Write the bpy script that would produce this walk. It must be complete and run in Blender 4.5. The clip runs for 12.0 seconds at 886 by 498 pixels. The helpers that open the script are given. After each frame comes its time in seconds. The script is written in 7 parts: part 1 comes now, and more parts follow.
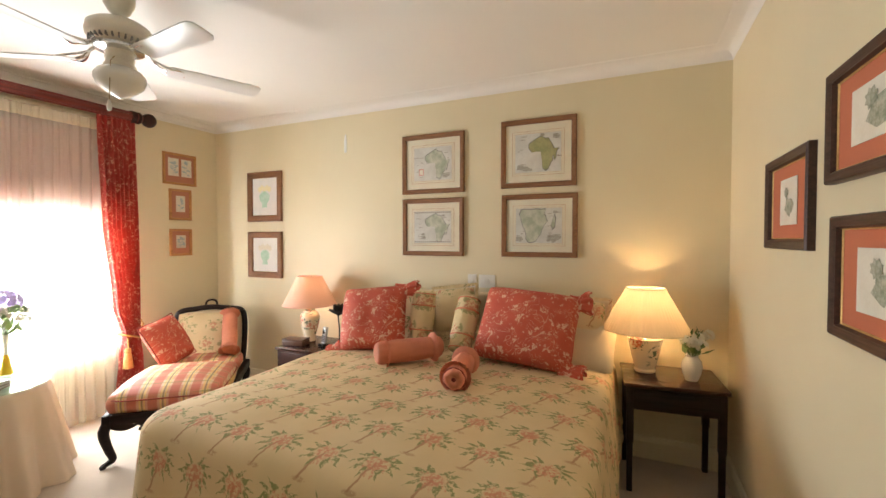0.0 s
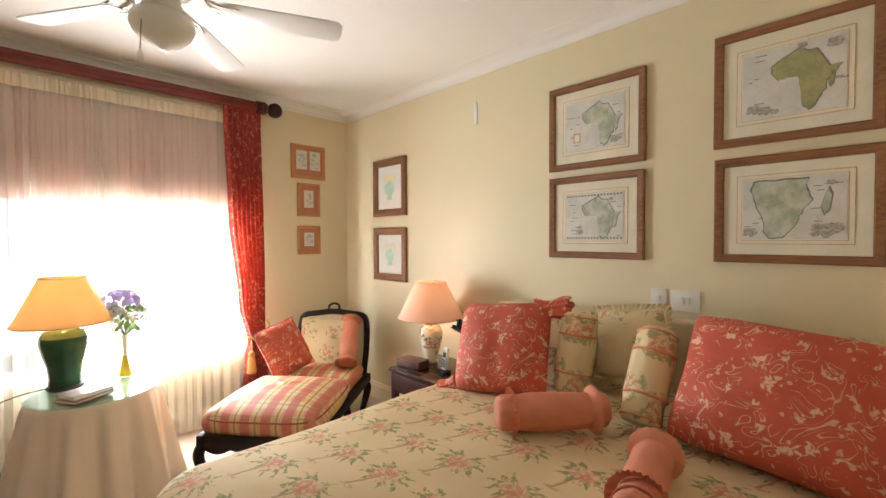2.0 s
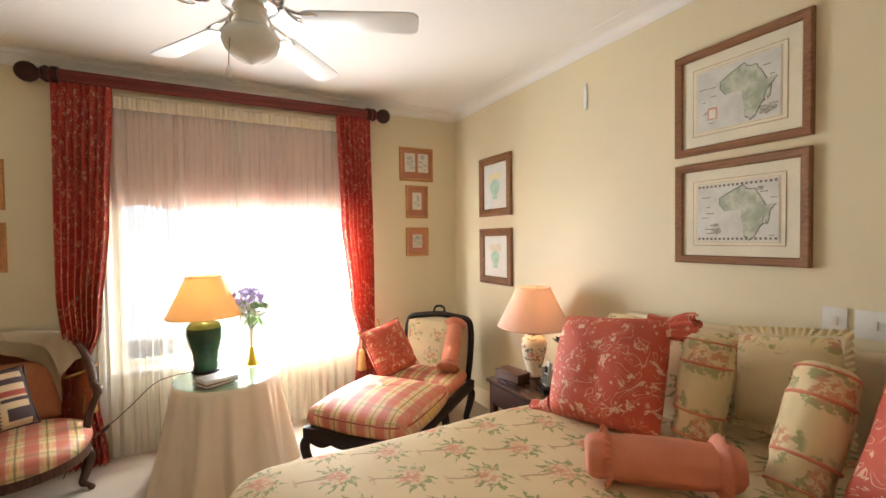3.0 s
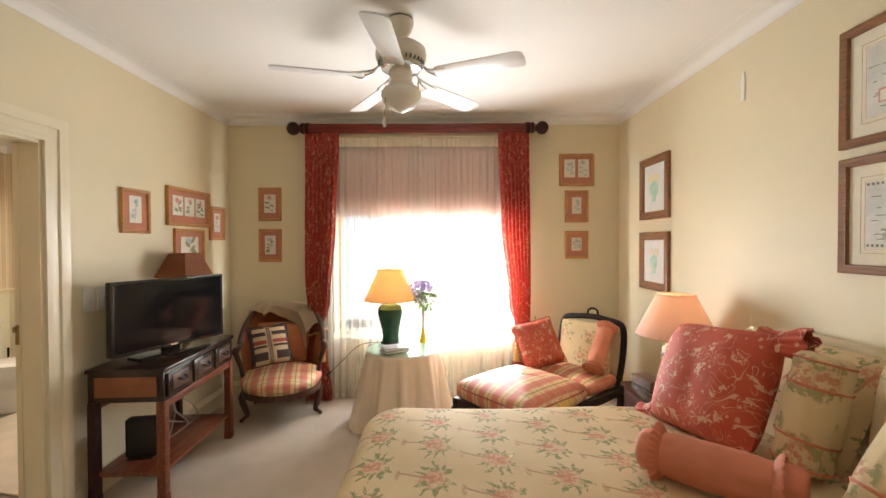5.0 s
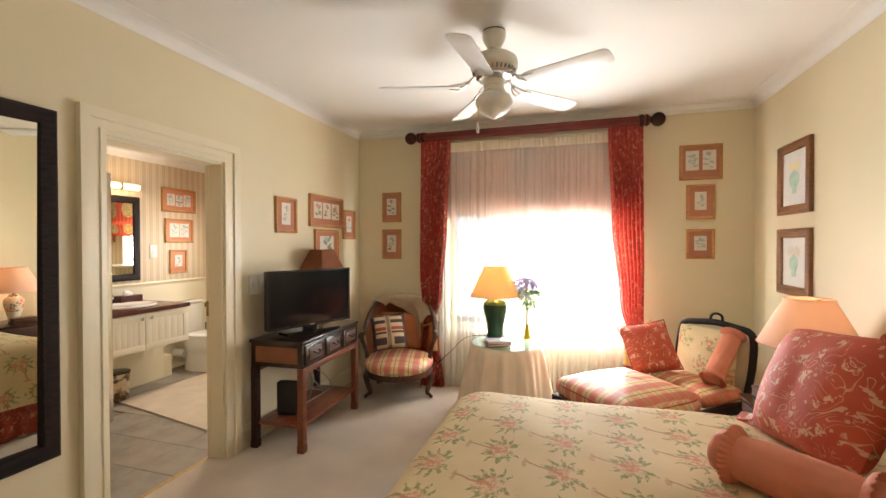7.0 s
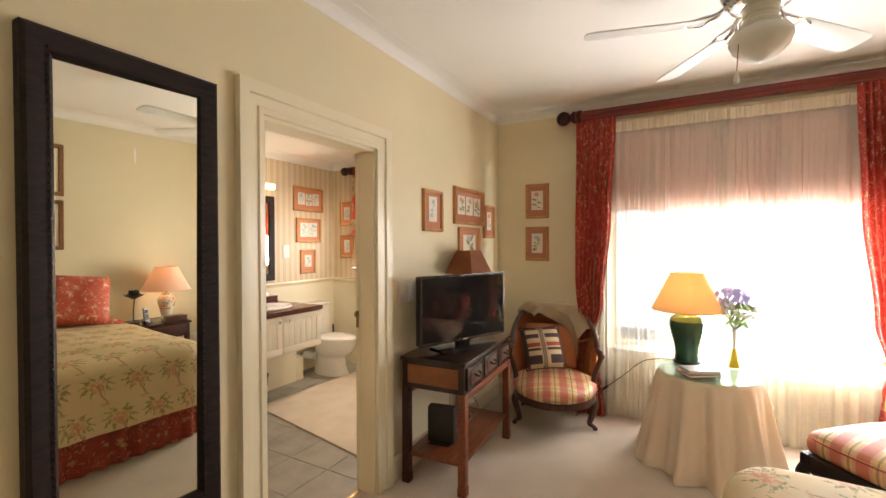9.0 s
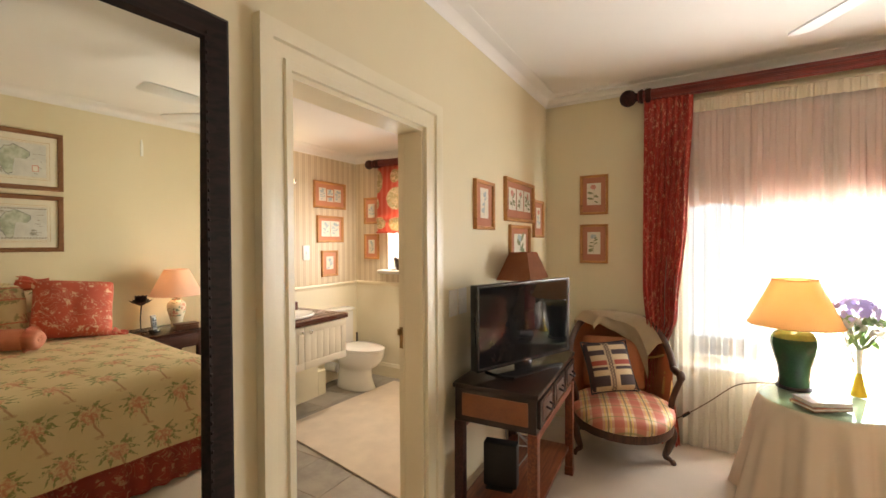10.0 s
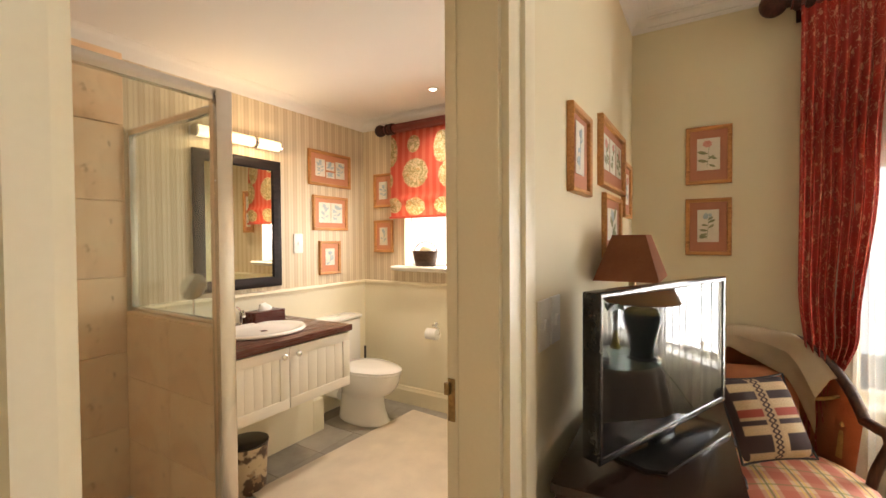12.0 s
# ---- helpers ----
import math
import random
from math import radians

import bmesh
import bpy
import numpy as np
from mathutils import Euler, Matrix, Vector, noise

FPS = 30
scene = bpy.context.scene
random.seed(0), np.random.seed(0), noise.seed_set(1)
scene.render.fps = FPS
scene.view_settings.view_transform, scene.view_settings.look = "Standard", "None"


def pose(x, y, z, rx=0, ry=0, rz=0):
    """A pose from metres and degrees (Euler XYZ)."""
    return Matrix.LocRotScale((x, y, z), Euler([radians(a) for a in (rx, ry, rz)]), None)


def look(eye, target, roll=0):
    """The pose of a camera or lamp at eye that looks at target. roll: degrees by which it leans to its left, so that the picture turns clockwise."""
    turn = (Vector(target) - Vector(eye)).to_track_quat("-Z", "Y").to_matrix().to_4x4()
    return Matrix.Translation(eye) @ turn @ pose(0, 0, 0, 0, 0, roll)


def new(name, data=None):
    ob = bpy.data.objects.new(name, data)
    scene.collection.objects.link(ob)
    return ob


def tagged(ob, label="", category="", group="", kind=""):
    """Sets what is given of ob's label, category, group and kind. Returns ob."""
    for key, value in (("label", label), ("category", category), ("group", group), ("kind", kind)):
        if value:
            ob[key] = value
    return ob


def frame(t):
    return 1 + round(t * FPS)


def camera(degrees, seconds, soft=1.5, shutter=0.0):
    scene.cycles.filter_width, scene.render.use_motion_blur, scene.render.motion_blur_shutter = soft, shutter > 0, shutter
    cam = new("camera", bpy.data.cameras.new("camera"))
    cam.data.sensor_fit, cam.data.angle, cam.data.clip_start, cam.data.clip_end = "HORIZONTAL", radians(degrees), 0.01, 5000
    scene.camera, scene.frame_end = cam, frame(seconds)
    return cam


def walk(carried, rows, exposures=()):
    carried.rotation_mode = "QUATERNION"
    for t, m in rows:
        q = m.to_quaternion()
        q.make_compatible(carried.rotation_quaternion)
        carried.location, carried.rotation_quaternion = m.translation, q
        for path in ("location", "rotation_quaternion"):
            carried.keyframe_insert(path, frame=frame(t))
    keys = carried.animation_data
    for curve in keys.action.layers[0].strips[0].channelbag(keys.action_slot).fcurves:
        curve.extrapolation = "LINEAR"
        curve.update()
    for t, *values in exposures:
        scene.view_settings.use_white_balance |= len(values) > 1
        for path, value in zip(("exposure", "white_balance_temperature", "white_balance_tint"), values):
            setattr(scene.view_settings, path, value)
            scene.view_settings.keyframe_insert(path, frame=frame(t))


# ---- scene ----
cam = camera(92.1, 12.0)
PATH = [
    (0, (0.173, -0.023, 1.518), (-0.649, 1.8, 1.468), -0.0),
    (0.5, (0.019, 0.212, 1.501), (-0.901, 1.987, 1.451), -0.0),
    (1, (-0.098, 0.443, 1.488), (-1.149, 2.143, 1.447), 0.0),
    (1.5, (-0.153, 0.652, 1.481), (-1.378, 2.232, 1.444), -0.0),
    (2, (-0.247, 0.873, 1.492), (-1.668, 2.28, 1.441), -0.2),
    (2.5, (-0.29, 1.021, 1.49), (-1.866, 2.252, 1.446), -0.3),
    (3, (-0.28, 1.155, 1.507), (-2.055, 2.076, 1.457), -0.7),
    (3.2, (-0.259, 1.189, 1.513), (-2.097, 1.977, 1.464), -0.8),
    (5, (0.172, 1.506, 1.509), (-1.828, 1.506, 1.477), -0.2),
    (5.5, (0.25, 1.544, 1.499), (-1.742, 1.366, 1.48), -0.1),
    (6, (0.321, 1.618, 1.508), (-1.655, 1.31, 1.482), -0.2),
    (6.5, (0.328, 1.694, 1.489), (-1.622, 1.248, 1.466), -0.1),
    (7, (0.318, 1.731, 1.481), (-1.594, 1.145, 1.458), -0.1),
    (7.5, (0.289, 1.659, 1.484), (-1.581, 0.952, 1.459), -0.0),
    (7.7, (0.27, 1.559, 1.483), (-1.587, 0.817, 1.457), 0.1),
    (9.5, (-0.188, 0.777, 1.497), (-1.914, -0.232, 1.467), -0.3),
    (10, (-0.344, 0.535, 1.502), (-2.067, -0.48, 1.47), -0.3),
    (10.5, (-0.554, 0.335, 1.486), (-2.279, -0.677, 1.447), -0.3),
    (11, (-0.787, 0.151, 1.468), (-2.51, -0.864, 1.428), -0.4),
    (11.5, (-0.984, -0.031, 1.441), (-2.697, -1.063, 1.402), -0.3),
    (12, (-1.161, -0.181, 1.417), (-2.862, -1.233, 1.376), -0.4),
]
walk(cam, [(t, look(eye, target, roll)) for t, eye, target, roll in PATH], exposures=[(0.0, 0.34, 6500, 10), (2.0, 0.24, 6480, 10), (5.0, 0.22, 6500, 10), (7.5, 0.27, 6720, 11), (9.5, 0.30, 6850, 12), (12.0, 0.36, 6950, 12)])

# ---- world, sun, window light ----
world = bpy.data.worlds.new("sky")
scene.world = world
world.use_nodes = True
wn = world.node_tree
sky = wn.nodes.new("ShaderNodeTexSky")
sky.sky_type = "NISHITA"
sky.sun_disc = False
sky.sun_elevation, sky.sun_rotation = radians(43), radians(-130)
wn.links.new(sky.outputs[0], wn.nodes["Background"].inputs[0])
wn.nodes["Background"].inputs[1].default_value = 0.12

sun = new("sun", bpy.data.lights.new("sun", "SUN"))
sun.data.energy, sun.data.angle, sun.data.color = 5.0, radians(0.6), (1.0, 0.93, 0.82)
sun.matrix_basis = look((-8.0, -2.2, 6.0), (-3.4, 2.4, 0.45))


def area_lamp(name, eye, target, w, h, watts, colour):
    lamp = new(name, bpy.data.lights.new(name, "AREA"))
    lamp.data.shape, lamp.data.size, lamp.data.size_y = "RECTANGLE", w, h
    lamp.data.energy, lamp.data.color = watts, colour
    lamp.matrix_basis = look(eye, target)
    return lamp


def bulb(name, x, y, z, watts, colour, radius=0.03):
    lamp = new(name, bpy.data.lights.new(name, "POINT"))
    lamp.data.energy, lamp.data.color, lamp.data.shadow_soft_size = watts, colour, radius
    lamp.location = (x, y, z)
    return lamp


area_lamp("window_daylight", (-4.155, 1.605, 1.09), (0.0, 1.40, 1.06), 1.16, 0.98, 170.0, (0.93, 0.97, 1.0))
area_lamp("bathroom_daylight", (-4.24, -1.89, 1.40), (0.0, -1.89, 1.2), 0.98, 0.42, 38.0, (0.97, 0.98, 1.0))
WARM = (1.0, 0.62, 0.30)
bulb("bedside_bulb_west", -2.47, 2.95, 1.05, 1.9, WARM)
bulb("bedside_bulb_east", 0.235, 3.015, 1.08, 7.0, WARM)
bulb("table_bulb", -3.55, 1.04, 1.13, 1.5, WARM)
for bx in (-2.70, -2.90, -3.08):
    bulb("vanity_bulb", bx, -2.74, 2.07, 1.1, (1.0, 0.72, 0.42), 0.02)
spot = new("downlight_bulb", bpy.data.lights.new("downlight_bulb", "SPOT"))
spot.data.energy, spot.data.color, spot.data.spot_size, spot.data.spot_blend, spot.data.shadow_soft_size = 64.0, (1.0, 0.88, 0.72), radians(150), 0.9, 0.03
spot.matrix_basis = look((-3.743, -1.854, 2.482), (-3.743, -1.853, 0.0))

# ---- tools for materials ----


class Mat:
    """A node material with short ways to wire it."""

    def __init__(self, name, rough=0.6, metal=0.0):
        self.m = bpy.data.materials.new(name)
        self.m.use_nodes = True
        self.nt = self.m.node_tree
        self.b = self.nt.nodes["Principled BSDF"]
        self.b.inputs["Roughness"].default_value = rough
        self.b.inputs["Metallic"].default_value = metal

    def plug(self, sock, v):
        if isinstance(v, bpy.types.NodeSocket):
            self.nt.links.new(v, sock)
        elif isinstance(v, (tuple, list)) and len(v) == 3 and sock.type == "RGBA":
            sock.default_value = (*v, 1)
        else:
            sock.default_value = v

    def node(self, kind):
        return self.nt.nodes.new(kind)

    def math(self, op, *a):
        n = self.node("ShaderNodeMath")
        n.operation = op
        for s, v in zip(n.inputs, a):
            self.plug(s, v)
        return n.outputs[0]

    def mix(self, fac, a, b):
        n = self.node("ShaderNodeMix")
        n.data_type = "RGBA"
        self.plug(n.inputs[0], fac)
        self.plug(n.inputs[6], a)
        self.plug(n.inputs[7], b)
        return n.outputs[2]

    def coords(self, kind="Object"):
        return self.node("ShaderNodeTexCoord").outputs[kind]

    def split(self, vec):
        n = self.node("ShaderNodeSeparateXYZ")
        self.plug(n.inputs[0], vec)
        return n.outputs[0], n.outputs[1], n.outputs[2]

    def join(self, x, y, z=0.0):
        n = self.node("ShaderNodeCombineXYZ")
        for s, v in zip(n.inputs, (x, y, z)):
            self.plug(s, v)
        return n.outputs[0]

    def noise(self, vec, scale, detail=3.0, rough=0.5, distort=0.0):
        n = self.node("ShaderNodeTexNoise")
        self.plug(n.inputs["Vector"], vec)
        for k, v in (("Scale", scale), ("Detail", detail), ("Roughness", rough), ("Distortion", distort)):
            n.inputs[k].default_value = v
        return n.outputs[0]

    def cells(self, vec, scale, feature="F1"):
        n = self.node("ShaderNodeTexVoronoi")
        n.feature = feature
        self.plug(n.inputs["Vector"], vec)
        n.inputs["Scale"].default_value = scale
        return n.outputs[0]

    def stretch(self, vec, s):
        n = self.node("ShaderNodeMapping")
        self.plug(n.inputs["Vector"], vec)
        n.inputs["Scale"].default_value = s
        return n.outputs[0]

    def step(self, v, lo, hi):
        n = self.node("ShaderNodeMapRange")
        n.interpolation_type = "SMOOTHSTEP"
        self.plug(n.inputs[0], v)
        n.inputs[1].default_value, n.inputs[2].default_value = lo, hi
        return n.outputs[0]

    def colour(self, v):
        self.plug(self.b.inputs["Base Color"], v)
        return self

    def bump(self, height, strength=0.3, dist=0.004):
        n = self.node("ShaderNodeBump")
        n.inputs["Strength"].default_value, n.inputs["Distance"].default_value = strength, dist
        self.plug(n.inputs["Height"], height)
        self.nt.links.new(n.outputs[0], self.b.inputs["Normal"])
        return self

    def gloss(self, v):
        self.plug(self.b.inputs["Roughness"], v)
        return self

    def let_light(self, tint, amount):
        """Lets light through a cloth: mixes in a translucent share."""
        t = self.node("ShaderNodeBsdfTranslucent")
        self.plug(t.inputs[0], tint)
        mx = self.node("ShaderNodeMixShader")
        mx.inputs[0].default_value = amount
        self.nt.links.new(self.b.outputs[0], mx.inputs[1])
        self.nt.links.new(t.outputs[0], mx.inputs[2])
        self.nt.links.new(mx.outputs[0], self.nt.nodes["Material Output"].inputs[0])
        return mx


def plain(name, c1, c2=None, scale=8.0, rough=0.6, metal=0.0, bump=0.0, fine=120.0, kind="Object"):
    """A surface of two tones at two scales, with fine relief."""
    g = Mat(name, rough, metal)
    p = g.coords(kind)
    c2 = c2 or tuple(0.88 * v for v in c1)
    big, small = g.noise(p, scale, 4.0), g.noise(p, fine, 2.0)
    both = g.math("ADD", g.math("MULTIPLY", big, 0.7), g.math("MULTIPLY", small, 0.3))
    g.colour(g.mix(g.step(both, 0.3, 0.7), c1, c2))
    g.gloss(g.math("MULTIPLY_ADD", big, 0.16, rough - 0.08))
    if bump:
        g.bump(small, bump, 0.002)
    return g.m


def wood(name, c1, c2, scale=6.0, rough=0.35, axis=0):
    g = Mat(name, rough)
    s = [14.0, 14.0, 14.0]
    s[axis] = 0.9
    p = g.stretch(g.coords(), s)
    grain = g.noise(p, scale, 5.0, 0.6, 0.6)
    wear = g.noise(g.coords(), 5.0, 3.0)
    g.colour(g.mix(g.step(grain, 0.35, 0.68), c1, g.mix(g.step(wear, 0.4, 0.75), c2, tuple(0.6 * v for v in c2))))
    g.gloss(g.math("MULTIPLY_ADD", grain, 0.25, rough - 0.1))
    g.bump(grain, 0.12, 0.002)
    return g.m


# ---- tools for shapes ----


def rounded(bm, width, segs=2):
    """Rounds all sharp edges of a bmesh."""
    edges = [e for e in bm.edges if len(e.link_faces) == 2 and e.calc_face_angle(0) > 0.6]
    if width and edges:
        bmesh.ops.bevel(bm, geom=edges, offset=width, segments=segs, profile=0.6, affect="EDGES", clamp_overlap=True)
    return bm


def box(x0, x1, y0, y1, z0, z1, round_by=0.0, bm=None, segs=2):
    b = bmesh.new()
    bmesh.ops.create_cube(b, size=1.0)
    for v in b.verts:
        v.co = Vector(((x0 + x1) / 2 + v.co.x * (x1 - x0), (y0 + y1) / 2 + v.co.y * (y1 - y0), (z0 + z1) / 2 + v.co.z * (z1 - z0)))
    rounded(b, round_by, segs)
    return b if bm is None else joined(bm, b)


def joined(bm, other):
    me = bpy.data.meshes.new("joined")
    other.to_mesh(me)
    other.free()
    bm.from_mesh(me)
    bpy.data.meshes.remove(me)
    return bm


def moved(bm, m):
    bmesh.ops.transform(bm, matrix=m, verts=bm.verts)
    return bm


def lathe(profile, segs=32, bm=None, m=None, sx=1.0, sy=1.0):
    """Turns (radius, height) pairs round z."""
    b = bmesh.new()
    rings = []
    for r, z in profile:
        rings.append([b.verts.new((sx * r * math.cos(2 * math.pi * i / segs), sy * r * math.sin(2 * math.pi * i / segs), z)) for i in range(segs)])
    for lo, hi in zip(rings, rings[1:]):
        for i in range(segs):
            b.faces.new((lo[i], lo[(i + 1) % segs], hi[(i + 1) % segs], hi[i]))
    if profile[0][0] > 0.0005:
        b.faces.new(list(reversed(rings[0])))
    if profile[-1][0] > 0.0005:
        b.faces.new(rings[-1])
    bmesh.ops.remove_doubles(b, verts=b.verts, dist=1e-5)
    bmesh.ops.recalc_face_normals(b, faces=b.faces)
    if m is not None:
        moved(b, m)
    return b if bm is None else joined(bm, b)


def tube(points, radii, segs=10, bm=None, flat=1.0):
    """A round bar along points, with a radius for each."""
    b = bmesh.new()
    pts = [Vector(p) for p in points]
    if not isinstance(radii, (list, tuple)):
        radii = [radii] * len(pts)
    rings, side = [], None
    for i, p in enumerate(pts):
        d = (pts[min(i + 1, len(pts) - 1)] - pts[max(i - 1, 0)]).normalized()
        if side is None:
            side = d.orthogonal().normalized()
        side = (side - d * side.dot(d)).normalized()
        up = d.cross(side)
        rings.append([b.verts.new(p + radii[i] * (side * math.cos(2 * math.pi * k / segs) + flat * up * math.sin(2 * math.pi * k / segs))) for k in range(segs)])
    for lo, hi in zip(rings, rings[1:]):
        for i in range(segs):
            b.faces.new((lo[i], lo[(i + 1) % segs], hi[(i + 1) % segs], hi[i]))
    b.faces.new(list(reversed(rings[0])))
    b.faces.new(rings[-1])
    bmesh.ops.recalc_face_normals(b, faces=b.faces)
    return b if bm is None else joined(bm, b)


def curve_points(ctrl, n=16):
    """A smooth line through control points."""
    pts = [Vector(p) for p in ctrl]
    pts = [2 * pts[0] - pts[1]] + pts + [2 * pts[-1] - pts[-2]]
    out = []
    spans = len(pts) - 3
    for i in range(n + 1):
        u = spans * i / n
        k = min(int(u), spans - 1)
        f = u - k
        a, b, c, d = pts[k:k + 4]
        out.append(0.5 * (2 * b + (c - a) * f + (2 * a - 5 * b + 4 * c - d) * f * f + (3 * b - a - 3 * c + d) * f ** 3))
    return out


def prism(outline, depth, axis="y", at=0.0, round_by=0.0):
    """A flat outline of (a, b) pairs, given thickness along an axis."""
    b = bmesh.new()
    place = {"y": lambda p, d: (p[0], d, p[1]), "x": lambda p, d: (d, p[0], p[1]), "z": lambda p, d: (p[0], p[1], d)}[axis]
    lo = [b.verts.new(place(p, at)) for p in outline]
    hi = [b.verts.new(place(p, at + depth)) for p in outline]
    n = len(outline)
    b.faces.new(lo)
    b.faces.new(list(reversed(hi)))
    for i in range(n):
        b.faces.new((lo[i], hi[i], hi[(i + 1) % n], lo[(i + 1) % n]))
    bmesh.ops.recalc_face_normals(b, faces=b.faces)
    return rounded(b, round_by)


def sheet(nu, nv, f, uv=None, closed=False):
    """A grid of nu x nv cells through f(u, v), with UVs from uv(u, v)."""
    b = bmesh.new()
    lay = b.loops.layers.uv.new("UVMap")
    grid = [[b.verts.new(f(i / nu, j / nv)) for i in range(nu + (0 if closed else 1))] for j in range(nv + 1)]
    uv = uv or (lambda u, v: (u, v))
    for j in range(nv):
        for i in range(nu):
            k = (i + 1) % nu if closed else i + 1
            fc = b.faces.new((grid[j][i], grid[j][k], grid[j + 1][k], grid[j + 1][i]))
            for lp, (a, c) in zip(fc.loops, ((i, j), (i + 1, j), (i + 1, j + 1), (i, j + 1))):
                lp[lay].uv = uv(a / nu, c / nv)
    return b


def cushion(w, h, d, n=18, pinch=0.5, seed=0, sag=0.0):
    """A stuffed pillow of w x h, d thick, in the xz plane, its middle at the origin."""
    b = bmesh.new()
    lay = b.loops.layers.uv.new("UVMap")
    off = Vector((seed * 7.3, seed * 3.1, 0))
    sides = []
    for s in (-1, 1):
        grid = []
        for j in range(n + 1):
            row = []
            for i in range(n + 1):
                u, v = 2 * i / n - 1, 2 * j / n - 1
                fat = max(0.0, (1 - abs(u) ** 2.6)) ** pinch * max(0.0, (1 - abs(v) ** 2.6)) ** pinch
                pull = 1 - 0.07 * (1 - abs(u) ** 2) * abs(v) ** 3
                pull_x = 1 - 0.07 * (1 - abs(v) ** 2) * abs(u) ** 3
                soft = 1 - 0.085 * (u * v) ** 4
                x, z = u * w / 2 * pull_x * soft, v * h / 2 * pull * soft
                wrinkle = (0.045 * d * noise.noise(Vector((u * 1.8, v * 1.8, s)) + off) + 0.020 * d * noise.noise(Vector((u * 5.0, v * 5.0, s)) + off)) * fat
                y = s * (d / 2 * fat + wrinkle)
                row.append(b.verts.new((x, y, z - sag * (1 - abs(u)) * max(0, v))))
            grid.append(row)
        for j in range(n):
            for i in range(n):
                q = [grid[j][i], grid[j][i + 1], grid[j + 1][i + 1], grid[j + 1][i]]
                uvs = [(i, j), (i + 1, j), (i + 1, j + 1), (i, j + 1)]
                if s > 0:
                    q.reverse(), uvs.reverse()
                fc = b.faces.new(q)
                for lp, (a, c) in zip(fc.loops, uvs):
                    lp[lay].uv = (a / n * w, c / n * h)
        sides.append(grid)
    bmesh.ops.remove_doubles(b, verts=b.verts, dist=0.0008)
    return b


# ---- tools for things ----


def thing(name, x, y, z=0.0, turn=0.0, label="", category="", group="", kind=""):
    ob = new(name)
    ob.empty_display_size = 0.1
    ob.matrix_basis = pose(x, y, z, 0, 0, turn)
    return tagged(ob, label, category, group, kind)


def part(name, bm, material, parent=None, label="", smooth=True, m=None):
    me = bpy.data.meshes.new(name)
    if smooth:
        for f in bm.faces:
            f.smooth = True
        for e in bm.edges:
            if len(e.link_faces) == 2 and e.calc_face_angle(0) > 0.75:
                e.smooth = False
    bm.to_mesh(me)
    bm.free()
    ob = new(name, me)
    for mt in (material if isinstance(material, (list, tuple)) else [material]):
        me.materials.append(mt)
    if parent is not None:
        ob.parent = parent
    if m is not None:
        ob.matrix_basis = m
    return tagged(ob, label)


def again(ob, parent, m, name=None):
    """Another part on the same mesh."""
    o = new(name or ob.name.split(".")[0], ob.data)
    o.parent = parent
    o.matrix_basis = m
    return o


def structure(name, bm, material, label="", category="", smooth=False):
    return tagged(part(name, bm, material, None, label, smooth), label, category, "", "structure")

# ---- materials ----
WALL_YELLOW = plain("yellow_wall_paint", (0.77, 0.68, 0.475), (0.745, 0.655, 0.45), 1.6, 0.55, bump=0.06, fine=260.0)
CEILING_WHITE = plain("ceiling_paint", (0.86, 0.835, 0.80), (0.83, 0.805, 0.77), 1.2, 0.75, bump=0.04, fine=200.0)
TRIM_CREAM = plain("cream_gloss_trim", (0.83, 0.75, 0.56), (0.79, 0.71, 0.52), 3.0, 0.32, bump=0.03)
TRIM_WHITE = plain("white_gloss_trim", (0.84, 0.80, 0.72), (0.80, 0.76, 0.68), 3.0, 0.35, bump=0.03)
WAINSCOT = plain("cream_panel_paint", (0.83, 0.77, 0.60), (0.80, 0.74, 0.57), 2.0, 0.4, bump=0.03)
CARPET = plain("beige_carpet", (0.65, 0.555, 0.46), (0.56, 0.475, 0.39), 3.0, 0.95, bump=0.9, fine=420.0)
BATH_MAT = plain("cream_rug_pile", (0.74, 0.64, 0.51), (0.64, 0.55, 0.44), 6.0, 0.95, bump=0.9, fine=300.0)
GROUT_DARK = plain("grey_grout", (0.27, 0.245, 0.205), None, 10.0, 0.9)
GROUT = plain("sand_grout", (0.74, 0.55, 0.38), None, 10.0, 0.9)
INK_SOFT = plain("soft_engraving_ink", (0.24, 0.22, 0.18), (0.52, 0.49, 0.42), 90.0, 0.75)
PLASTIC_WHITE = plain("white_plastic", (0.82, 0.80, 0.75), None, 6.0, 0.35)
FAN_WHITE = plain("white_enamel", (0.86, 0.86, 0.85), (0.83, 0.83, 0.82), 4.0, 0.35)
PORCELAIN = plain("white_porcelain", (0.86, 0.85, 0.82), (0.83, 0.82, 0.79), 3.0, 0.12)
CHROME = plain("chrome", (0.78, 0.78, 0.78), (0.70, 0.70, 0.70), 20.0, 0.15, 1.0)
BRUSHED = plain("brushed_aluminium", (0.80, 0.78, 0.75), (0.74, 0.72, 0.69), 30.0, 0.24, 0.9)
BRASS = plain("aged_brass", (0.42, 0.29, 0.13), (0.26, 0.18, 0.09), 30.0, 0.4, 1.0)
BLACK_PLASTIC = plain("black_plastic", (0.012, 0.012, 0.013), (0.02, 0.02, 0.02), 10.0, 0.18)
BLACK_MATT = plain("matt_black", (0.02, 0.018, 0.017), None, 10.0, 0.55)
DARK_WOOD = wood("dark_mahogany", (0.060, 0.018, 0.012), (0.028, 0.010, 0.008), 5.0, 0.42)
EBONY = wood("black_stained_wood", (0.020, 0.010, 0.008), (0.010, 0.006, 0.005), 5.0, 0.5)
